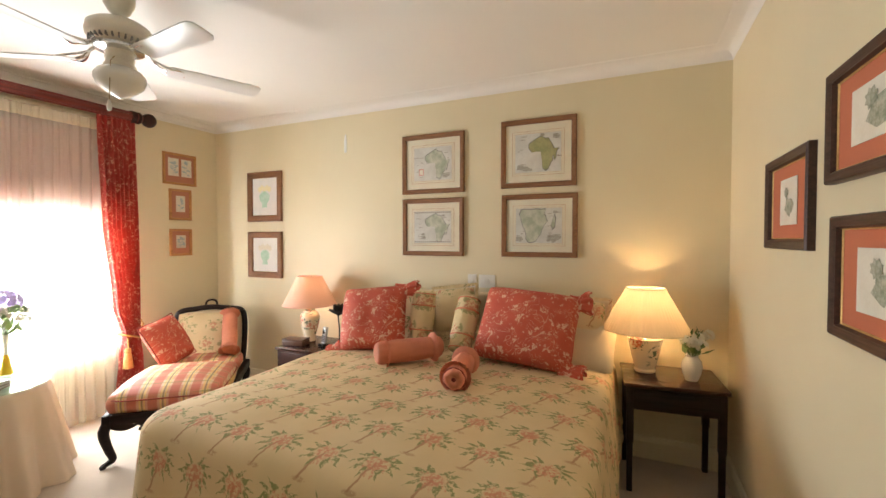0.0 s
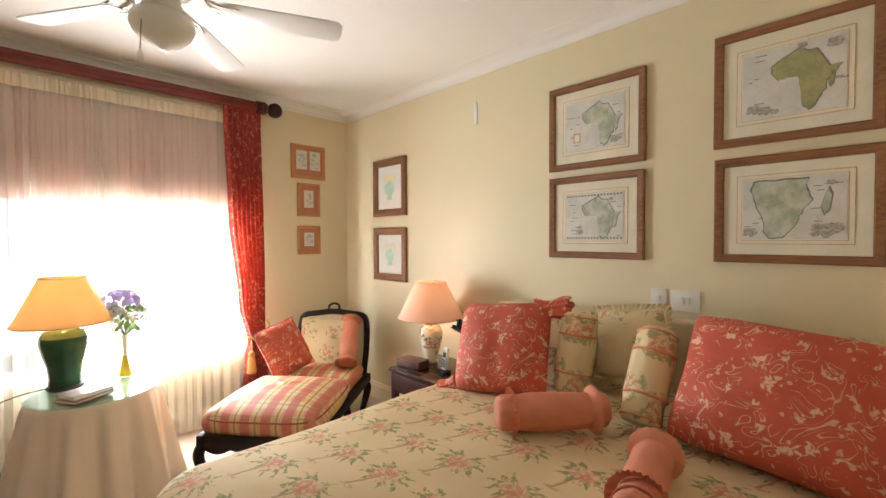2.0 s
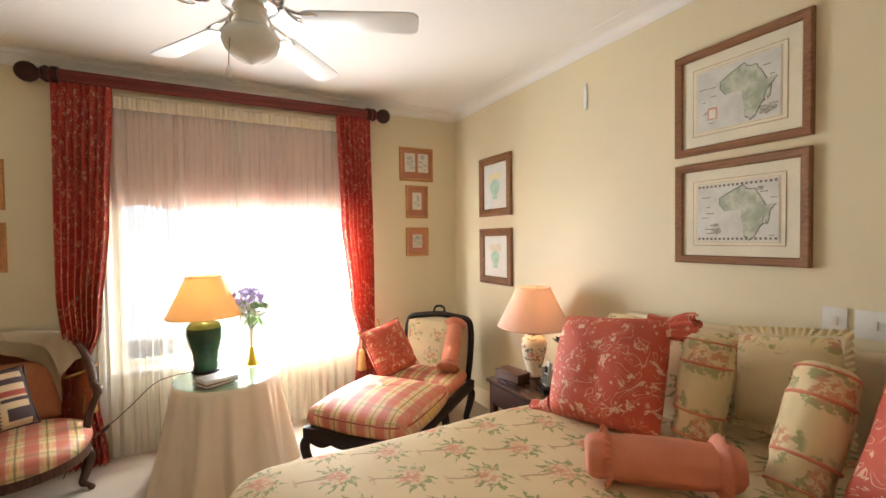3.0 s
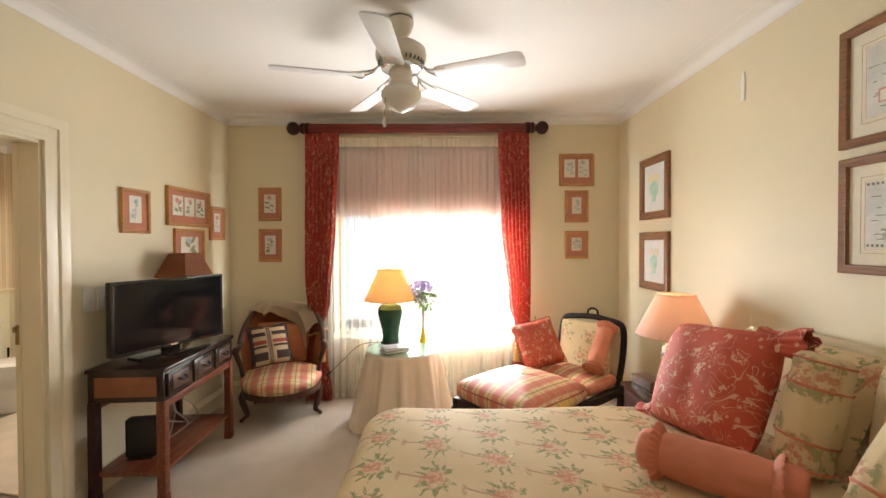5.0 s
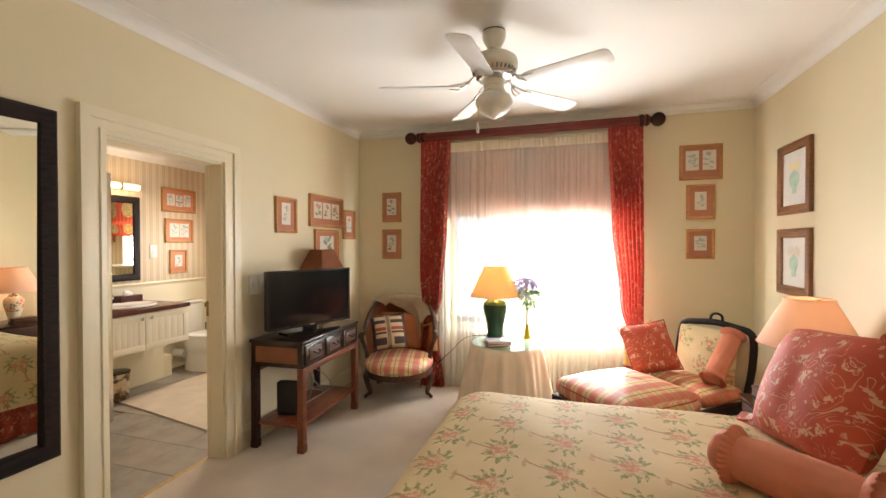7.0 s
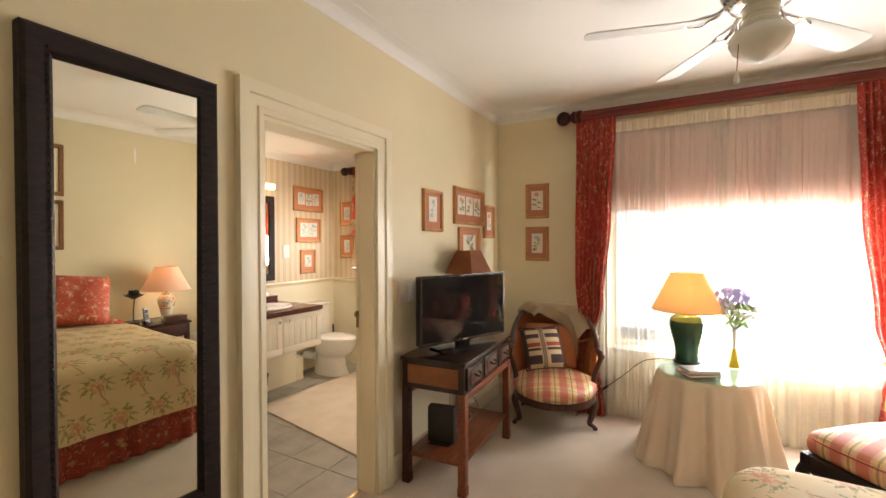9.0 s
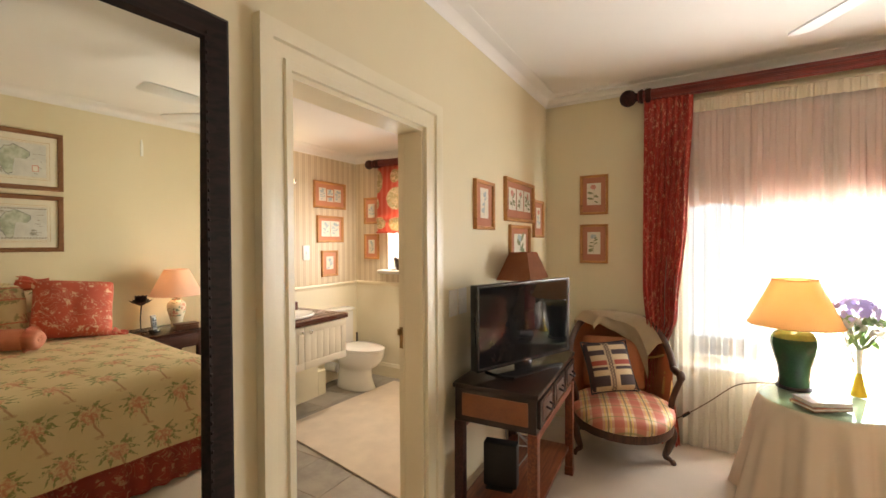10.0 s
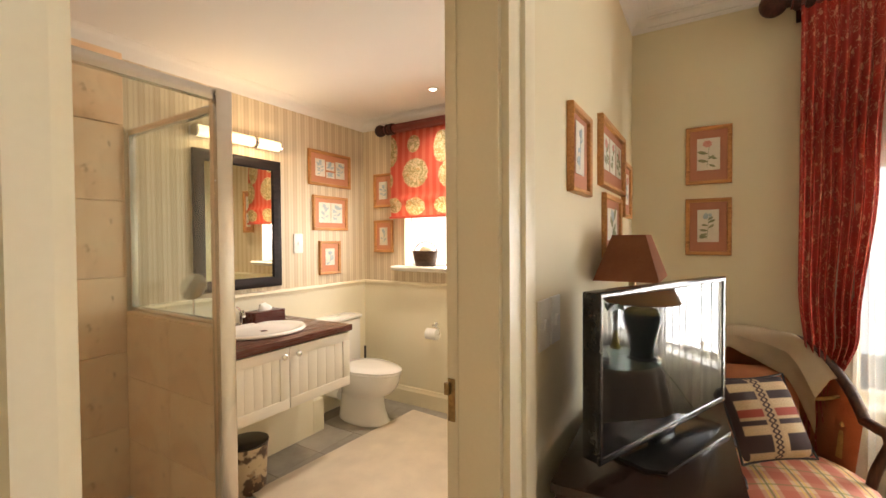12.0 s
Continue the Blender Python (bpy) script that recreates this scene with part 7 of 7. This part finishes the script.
part("stem", lathe([(0.026, 0.0), (0.026, 0.01), (0.016, 0.018), (0.014, 0.075), (0.02, 0.085), (0.0, 0.095)], 20), CHROME, t)
part("spout", tube(curve_points([(0, 0, 0.06), (0.02, 0.04, 0.095), (0.045, 0.09, 0.10), (0.06, 0.12, 0.075)], 14), 0.010, 10), CHROME, t)
part("lever", tube([(0, 0, 0.09), (0.03, -0.01, 0.125)], 0.006, 8), CHROME, t)
t = thing("tissue_box", -2.97, -2.72, 0.869, 4, "dark wooden tissue box with tissue pulled up", "tissue box")
part("box_body", box(-0.12, 0.12, -0.062, 0.062, 0.0, 0.085, 0.004), COUNTER, t)
b = bmesh.new()
bmesh.ops.create_icosphere(b, subdivisions=3, radius=0.045)
for v in b.verts:
    v.co = Vector((v.co.x * 1.2, v.co.y * 0.6, max(0, v.co.z) * 1.1)) * (1 + 0.35 * noise.noise(v.co * 40))
moved(b, Matrix.Translation((0, 0, 0.083)))
part("tissue", b, PAPER_WHITE, t, "crumpled white tissue")

t = thing("bathroom_mirror", -2.91, BS, 1.546, 180, "square mirror in a dark wooden frame", "mirror")
part("frame", bars(0.63, 0.91, 0.072, 0.032), EBONY, t)
part("looking_glass", box(-0.25, 0.25, -0.013, -0.004, -0.39, 0.39), MIRROR, t)
t = thing("vanity_light", -2.885, BS, 2.10, 180, "chrome bar light with lit glass shades over the mirror", "wall lamp")
part("backplate", box(-0.31, 0.31, -0.022, 0.0, -0.028, 0.028, 0.004), CHROME, t)
for k in range(3):
    cx = -0.205 + k * 0.205
    b = tube([(cx - 0.088, -0.062, 0), (cx + 0.088, -0.062, 0)], 0.036, 20)
    part("lamp_glass", b, LAMP_GLASS, t, "lit frosted glass shade")
    for ce in (cx - 0.094, cx + 0.094):
        part("collar", tube([(ce - 0.006, -0.062, 0), (ce + 0.006, -0.062, 0)], 0.038, 20), CHROME, t, "chrome end collar")
    part("bracket", box(cx - 0.012, cx + 0.012, -0.036, -0.022, -0.012, 0.012, 0.002), CHROME, t)
wall_plate("south", BS, -3.395, 1.40, 0.085, 0.15, 1, "white plastic switch by the bathroom mirror")
BG = "bathroom prints"
picture("south", BS, -3.965, -3.50, 1.872, 2.158, 0.026, PINE_FRAME, BOARD_SALMON, "wide orange framed print of small studies", BG, [(-0.27, 0.02, 0.25, 0.6), (0.0, 0.12, 0.22, 0.3), (0.0, -0.2, 0.22, 0.2), (0.27, 0.02, 0.25, 0.6)], 0.022, "plant", 14)
picture("south", BS, -3.925, -3.54, 1.505, 1.792, 0.024, PINE_FRAME, BOARD_SALMON, "orange framed pair of shell studies", BG, [(-0.2, 0.02, 0.38, 0.7), (0.2, 0.02, 0.38, 0.7)], 0.022, "plant", 16)
picture("south", BS, -3.835, -3.60, 1.137, 1.418, 0.024, PINE_FRAME, BOARD_SALMON, "small orange framed blue study", BG, [(0.0, 0.03, 0.55, 0.6)], 0.022, "plant", 20)
picture("west", BW, -2.755, -2.545, 1.715, 2.015, 0.024, PINE_FRAME, BOARD_SALMON, "small orange framed blue plant print", BG, [(0.0, 0.0, 0.58, 0.62)], 0.022, "plant", 22)
picture("west", BW, -1.215, -1.035, 1.52, 1.995, 0.022, PINE_FRAME, BOARD_SALMON, "tall narrow orange framed pair of studies", BG, [(0.0, 0.22, 0.55, 0.36), (0.0, -0.22, 0.55, 0.36)], 0.022, "plant", 32)
picture("west", BW, -2.755, -2.545, 1.312, 1.600, 0.024, PINE_FRAME, BOARD_SALMON, "small orange framed tree print", BG, [(0.0, 0.0, 0.55, 0.66)], 0.022, "plant", 28)

t = thing("shaving_mirror", -2.53, -2.77, 0.869, 118, "small round chrome shaving mirror on the vanity worktop", "mirror")
part("foot", lathe([(0.05, 0.0), (0.05, 0.006), (0.015, 0.014), (0.007, 0.02)], 24), CHROME, t)
part("stem", tube([(0, 0, 0.015), (0, 0, 0.21)], 0.006, 10), CHROME, t)
head = part("rim", lathe([(0.072, -0.006), (0.08, -0.004), (0.08, 0.004), (0.072, 0.006)], 36), CHROME, t, m=pose(0, 0, 0.283, 68))
part("looking_glass", lathe([(0.0, -0.003), (0.073, -0.003), (0.073, 0.003), (0.0, 0.003)], 36), MIRROR, head)

# window, roman blind, sill
win = tagged(thing("window_2", BW - 0.13, (BWIN[0] + BWIN[1]) / 2, BWIN[2]), "small white framed bathroom window with net curtain", "window", "", "structure")
hy, hz = (BWIN[1] - BWIN[0]) / 2, BWIN[3] - BWIN[2]
bm = box(-0.025, 0.025, -hy, hy, 0.0, 0.045, 0.003)
box(-0.025, 0.025, -hy, hy, hz - 0.045, hz, 0.003, bm)
box(-0.025, 0.025, -hy, -hy + 0.045, 0.045, hz - 0.045, 0.003, bm)
box(-0.025, 0.025, hy - 0.045, hy, 0.045, hz - 0.045, 0.003, bm)
part("window_frame", bm, TRIM_WHITE, win)
pane = part("pane", box(-0.003, 0.003, -hy + 0.045, hy - 0.045, 0.045, hz - 0.045), GLASS, win)
pane.visible_shadow = False
sill_prof = [(-0.12, 0.0), (0.09, 0.0), (0.105, -0.012), (0.10, -0.026), (0.06, -0.04), (-0.02, -0.055), (-0.02, -0.03), (-0.12, -0.03)]
b = prism([(x, z) for x, z in sill_prof], 2 * hy + 0.16, "y", -hy - 0.08)
part("window_sill", b, TRIM_WHITE, win, "moulded white sill", m=Matrix.Translation((0.13, 0, 0.0)))
net = part("net_curtain", sheet(120, 6, lambda u, v: Vector((0.06 + 0.010 * math.sin(u * 2 * math.pi * 16), -hy + 0.02 + (2 * hy - 0.04) * u, 0.015 + (hz - 0.03) * v))), VOILE, win, "thin white net curtain")
rod("curtain_rod", BW + 0.075, -2.56, -1.17, 2.375, 0.036, 0.052, BW, "dark wooden rod over the bathroom blind")


def print_cloth():
    """Red striped cloth with cream medallions of palms."""
    g = Mat("red_medallion_cloth", 0.8)
    p = g.coords("UV")
    u, v, _ = g.split(p)
    u = g.math("MULTIPLY", g.math("FRACT", g.math("DIVIDE", g.math("ADD", u, 0.02), 0.70)), 0.70)
    stripe = g.step(g.math("SINE", g.math("MULTIPLY", u, 90.0)), -0.2, 0.4)
    base = g.mix(stripe, (0.62, 0.095, 0.055), (0.68, 0.17, 0.11))
    rag = g.noise(p, 26.0, 3.0, 0.6)

    def oval(cx, cy, rx, ry, rough):
        a = g.math("DIVIDE", g.math("SUBTRACT", u, cx), rx)
        b = g.math("DIVIDE", g.math("SUBTRACT", v, cy), ry)
        d = g.math("ADD", g.math("MULTIPLY", a, a), g.math("MULTIPLY", b, b))
        return g.math("SUBTRACT", 1.0, g.step(g.math("ADD", d, g.math("MULTIPLY", g.math("SUBTRACT", rag, 0.5), rough)), 0.9, 1.05))
    cream = (0.78, 0.66, 0.42)
    m = oval(0.26, 0.16, 0.065, 0.09, 0.0)
    for cx, cy, rx, ry in ((0.28, 0.46, 0.13, 0.15), (0.02, 0.22, 0.075, 0.16), (0.0, 0.52, 0.05, 0.08), (0.54, 0.22, 0.08, 0.16), (0.62, 0.50, 0.11, 0.14), (0.28, 0.80, 0.10, 0.09), (0.06, 0.78, 0.08, 0.08), (0.56, 0.80, 0.09, 0.08)):
        m = g.math("MAXIMUM", m, oval(cx, cy, rx, ry, 0.55))
    c = g.mix(m, base, cream)
    fol = g.math("MULTIPLY", m, g.step(g.noise(p, 30.0, 4.0, 0.7, 1.6), 0.47, 0.53))
    c = g.mix(g.math("MULTIPLY", fol, 0.8), c, (0.28, 0.27, 0.08))
    fol2 = g.math("MULTIPLY", m, g.step(g.noise(g.join(u, v, 4.0), 20.0, 2.0), 0.60, 0.64))
    c = g.mix(g.math("MULTIPLY", fol2, 0.7), c, (0.62, 0.36, 0.12))
    g.colour(c).bump(g.noise(p, 300.0, 1.0), 0.2, 0.001)
    g.let_light((0.75, 0.3, 0.15), 0.10)
    return g.m


def roman(u, v):
    z = 2.36 - 0.74 * v
    tuck = 0.02 * math.exp(-((v - 0.80) / 0.03) ** 2)
    return Vector((BW + 0.045 + 0.02 * math.sin(v * 3.0) + tuck + (0.012 if v > 0.8 else 0), -2.52 + 1.31 * u, z))


bl = thing("roman_blind", BW + 0.05, -2.03, 2.36, 0, "red roman blind printed with cream palm medallions, half lowered", "blind")
bm = sheet(30, 40, roman, lambda u, v: (u * 1.31, v * 0.90))
bmesh.ops.solidify(bm, geom=bm.faces, thickness=0.006)
part("cloth", moved(bm, Matrix.Translation((-BW - 0.05, 2.03, -2.36))), print_cloth(), bl)
part("hem_bar", box(0.014, 0.036, -0.49, 0.82, -0.755, -0.735, 0.004), RED_TOILE, bl)
t = thing("wicker_basket", BW + 0.02, -2.19, BWIN[2] + 0.001, 0, "dark wicker basket with a handle on the sill", "basket")
part("body", lathe([(0.075, 0.0), (0.08, 0.004), (0.100, 0.115), (0.104, 0.128), (0.094, 0.128), (0.086, 0.03), (0.0, 0.02)], 28, None, None, 0.75, 1.2), WICKER, t)
part("handle", tube(curve_points([(0, -0.118, 0.115), (0, -0.085, 0.175), (0, 0.0, 0.205), (0, 0.085, 0.175), (0, 0.118, 0.115)], 16), 0.006, 8), WICKER, t)
b = bmesh.new()
bmesh.ops.create_icosphere(b, subdivisions=3, radius=0.05)
for v in b.verts:
    v.co = Vector((v.co.x, v.co.y * 1.3, v.co.z * 0.9)) * (1 + 0.2 * noise.noise(v.co * 30))
part("rolled_cloth", moved(b, Matrix.Translation((0, 0.01, 0.125))), CREAM_CLOTH, t, "cream cloth inside")

# toilet
wc = thing("toilet", -3.70, -2.50, 0, 0, "white porcelain toilet with closed lid", "toilet")


def egg(r, front, back, z, n=40, cy=0.0):
    return [Vector((r * math.cos(a), cy + (front if math.sin(a) > 0 else back) * math.sin(a), z)) for a in [2 * math.pi * k / n for k in range(n)]]


def loft(rings, cap=True):
    b = bmesh.new()
    vs = [[b.verts.new(p) for p in r] for r in rings]
    for lo, hi in zip(vs, vs[1:]):
        for i in range(len(lo)):
            b.faces.new((lo[i], lo[(i + 1) % len(lo)], hi[(i + 1) % len(lo)], hi[i]))
    if cap:
        b.faces.new(list(reversed(vs[0]))), b.faces.new(vs[-1])
    bmesh.ops.recalc_face_normals(b, faces=b.faces)
    return b


part("bowl", loft([egg(0.132, 0.235, 0.24, 0.0), egg(0.135, 0.24, 0.24, 0.012), egg(0.130, 0.225, 0.24, 0.025), egg(0.118, 0.195, 0.23, 0.10), egg(0.116, 0.185, 0.22, 0.19), egg(0.122, 0.20, 0.21, 0.215), egg(0.150, 0.268, 0.20, 0.25), egg(0.170, 0.313, 0.20, 0.30), egg(0.178, 0.337, 0.20, 0.355), egg(0.178, 0.34, 0.20, 0.395)]), PORCELAIN, wc)
part("seat", loft([egg(0.182, 0.345, 0.17, 0.397), egg(0.186, 0.35, 0.175, 0.405), egg(0.182, 0.345, 0.17, 0.415)]), PORCELAIN, wc)
part("lid", loft([egg(0.184, 0.348, 0.175, 0.417), egg(0.188, 0.352, 0.18, 0.427), egg(0.175, 0.335, 0.17, 0.438), egg(0.10, 0.2, 0.10, 0.445)]), PORCELAIN, wc)
part("cistern", box(-0.19, 0.19, -0.375, -0.20, 0.40, 0.765, 0.025), PORCELAIN, wc)
part("cistern_lid", box(-0.20, 0.20, -0.378, -0.19, 0.766, 0.795, 0.01), PORCELAIN, wc)
part("flush_button", lathe([(0.022, 0.795), (0.022, 0.802), (0.0, 0.804)], 18), CHROME, wc, m=pose(0, -0.28, 0))
part("waste_pipe", tube([(0.05, -0.20, 0.18), (0.05, -0.36, 0.18)], 0.05, 14), PORCELAIN, wc)
t = thing("toilet_brush", -3.96, -2.72, 0, 0, "dark toilet brush in a small holder", "toilet brush")
part("holder", lathe([(0.05, 0.0), (0.052, 0.01), (0.045, 0.14), (0.04, 0.14), (0.035, 0.05)], 18), PORCELAIN, t)
part("handle", tube([(0, 0, 0.10), (0, 0, 0.50)], 0.009, 8), BLACK_PLASTIC, t)
t = thing("toilet_roll_holder", BW + 0.016, -2.09, 0.67, 90, "chrome holder with a white toilet roll", "toilet roll")
part("rosette", lathe([(0.022, 0.0), (0.02, 0.008), (0.0, 0.01)], 16), CHROME, t, m=pose(0, 0, 0.05, 90))
part("arm", tube(curve_points([(0, 0, 0.05), (0, -0.06, 0.05), (0.06, -0.06, 0.03), (0.06, -0.06, -0.02), (-0.06, -0.06, -0.02)], 16), 0.005, 8), CHROME, t)
part("roll", moved(lathe([(0.018, -0.05), (0.045, -0.05), (0.045, 0.05), (0.018, 0.05)], 24), pose(0, -0.06, -0.02, 0, 90)), PAPER_WHITE, t)

# rug, bin
bm = prism([(-2.60, -2.345), (-4.02, -2.25), (-3.90, -0.83), (-2.315, -0.86)], 0.014, "z", 0.001, 0.005)
tagged(part("bath_rug", bm, BATH_MAT), "large cream pile rug on the bathroom tiles", "rug")
t = thing("waste_bin", -2.63, -2.42, 0, 0, "round printed waste bin with elephant picture", "waste bin")
g = Mat("printed_bin", 0.4)
p = g.coords()
c = g.mix(g.step(g.noise(p, 9.0, 3.0), 0.46, 0.54), (0.62, 0.52, 0.36), (0.10, 0.06, 0.04))
g.colour(g.mix(g.step(g.noise(p, 22.0, 3.0), 0.55, 0.6), c, (0.35, 0.24, 0.14)))
part("body", lathe([(0.098, 0.0), (0.10, 0.012), (0.112, 0.27), (0.105, 0.27), (0.094, 0.012), (0.0, 0.012)], 32), g.m, t)
part("rim", lathe([(0.106, 0.262), (0.116, 0.265), (0.117, 0.276), (0.106, 0.279)], 32), BLACK_PLASTIC, t)
# Near-black cup: the shade inside the bin, put into its colour.
part("inside_shade", lathe([(0.0, 0.02), (0.09, 0.02), (0.104, 0.262)], 32), HOLLOW_SHADE, t)
t = thing("downlight", -3.743, -1.854, BCEIL, 0, "small lit recessed ceiling downlight", "ceiling light")
part("ring", lathe([(0.024, -0.001), (0.042, -0.001), (0.042, -0.006), (0.03, -0.009), (0.024, -0.004)], 24), TRIM_WHITE, t)
part("lens", lathe([(0.0, -0.0062), (0.022, -0.0062), (0.022, -0.0045)], 20), DOWNLIGHT_GLOW, t)

# shower: half wall, glass screen, corner post
LX0, LX1, SY = -2.292, -2.235, -1.985
half = structure("shower_half_wall", box(LX0, LX1, BS + 0.002, SY - 0.03, 0.0, 1.030), GROUT, "stone-clad half wall of the shower", "wall")
sc = thing("shower_screen", -2.232, SY, 0, 0, "framed glass shower screen with brushed aluminium corner post", "shower screen")
bm = box(-0.048, 0.026, -0.03, 0.034, 0.0, 2.075, 0.012)
part("corner_post", bm, BRUSHED, sc, "rounded aluminium post")
part("post_seal", box(-0.054, -0.0485, -0.028, -0.008, 1.06, 2.0, 0.002), BLACK_MATT, sc)
part("door_rail", box(0.031, 1.18, -0.018, 0.022, 2.02, 2.07, 0.006), BRUSHED, sc)
part("door_foot_rail", box(0.031, 1.18, -0.018, 0.022, 0.0, 0.04, 0.006), BRUSHED, sc)
pane = part("door_glass", box(0.032, 1.18, -0.002, 0.004, 0.042, 2.019), GLASS, sc)
part("side_rail", box(-0.050, -0.014, BS - SY + 0.012, -0.031, 1.995, 2.03, 0.005), BRUSHED, sc)
part("side_foot_rail", box(-0.050, -0.014, BS - SY + 0.012, -0.031, 1.0435, 1.065, 0.005), BRUSHED, sc)
part("wall_channel", box(-0.050, -0.014, BS - SY + 0.015, BS - SY + 0.036, 1.066, 1.994, 0.004), BRUSHED, sc)
part("side_glass", box(-0.035, -0.029, BS - SY + 0.037, -0.031, 1.066, 1.994), GLASS, sc)
structure("shower_tray", box(LX1, BE, BS + 0.02, SY - 0.02, -0.01, 0.03, 0.01), PORCELAIN, "white shower tray", "shower tray")
t = thing("shower_mixer", -1.62, BS + 0.014, 1.10, 0, "chrome shower mixer on the stone wall", "shower")
part("body", tube([(-0.08, 0.04, 0), (0.08, 0.04, 0)], 0.022, 14), CHROME, t)
part("riser", tube(curve_points([(0, 0.04, 0.02), (0, 0.04, 0.6), (0, 0.05, 0.95), (0, 0.16, 1.0)], 16), 0.010, 10), CHROME, t)
part("rose", lathe([(0.012, 0.02), (0.02, 0.01), (0.06, 0.0), (0.058, -0.006), (0.0, -0.006)], 24), CHROME, t, m=pose(0, 0.17, 0.985))

# ---- pieces: shower stone and floor tiles ----
south_wall = bpy.data.objects["bathroom_wall_south"]
floor_ob = bpy.data.objects["bathroom_floor"]


def tile_mesh(name, w, d, t, mat, axis):
    if axis == "z":
        b = box(-w / 2, w / 2, -d / 2, d / 2, -t, 0.0, 0.003, None, 1)
    elif axis == "y":
        b = box(-w / 2, w / 2, 0.0, t, -d / 2, d / 2, 0.003, None, 1)
    else:
        b = box(0.0, t, -w / 2, w / 2, -d / 2, d / 2, 0.003, None, 1)
    me = bpy.data.meshes.new(name)
    b.to_mesh(me)
    b.free()
    me.materials.append(mat)
    return me


def lay(me, parent, places, name="tile"):
    for p in places:
        o = new(name, me)
        o.parent = parent
        o.location = p


tw, th = 0.38, 0.41
lay(tile_mesh("tile", tw - 0.002, th - 0.002, 0.012, TRAVERTINE, "y"), south_wall, [(LX1 + tw * (i + 0.5), BS + 0.002, th * (j + 0.5)) for i in range(3) for j in range(6)])
lay(tile_mesh("tile", 0.438, 0.3415, 0.010, TRAVERTINE, "x"), half, [(LX1 + 0.001, BS + 0.02 + 0.44 * (i + 0.5), 0.3435 * (j + 0.5)) for i in range(2) for j in range(3)])
lay(tile_mesh("tile", 0.438, 0.3415, 0.010, TRAVERTINE, "x"), half, [(LX0 - 0.011, BS + 0.02 + 0.44 * (i + 0.5), 0.3435 * (j + 0.5)) for i in range(2) for j in range(3)])
lay(tile_mesh("tile", 0.076, 0.3415, 0.010, TRAVERTINE, "y"), half, [((LX0 + LX1) / 2, SY - 0.041, 0.3435 * (j + 0.5)) for j in range(3)])
lay(tile_mesh("tile", 0.078, 0.438, 0.012, TRAVERTINE, "z"), half, [((LX0 + LX1) / 2, BS + 0.02 + 0.44 * (i + 0.5), 1.0425) for i in range(2)])
fw_, fd_ = 0.34, 0.34
lay(tile_mesh("tile", fw_ - 0.0016, fd_ - 0.0016, 0.0115, SLATE, "z"), floor_ob, [(x, y, 0.0) for x in [BW + fw_ * (i + 0.5) for i in range(9)] for y in [BN - 0.04 - fd_ * (j + 0.5) + 0.04 for j in range(7)] if y > BS and not (x > LX0 and y < SY)])
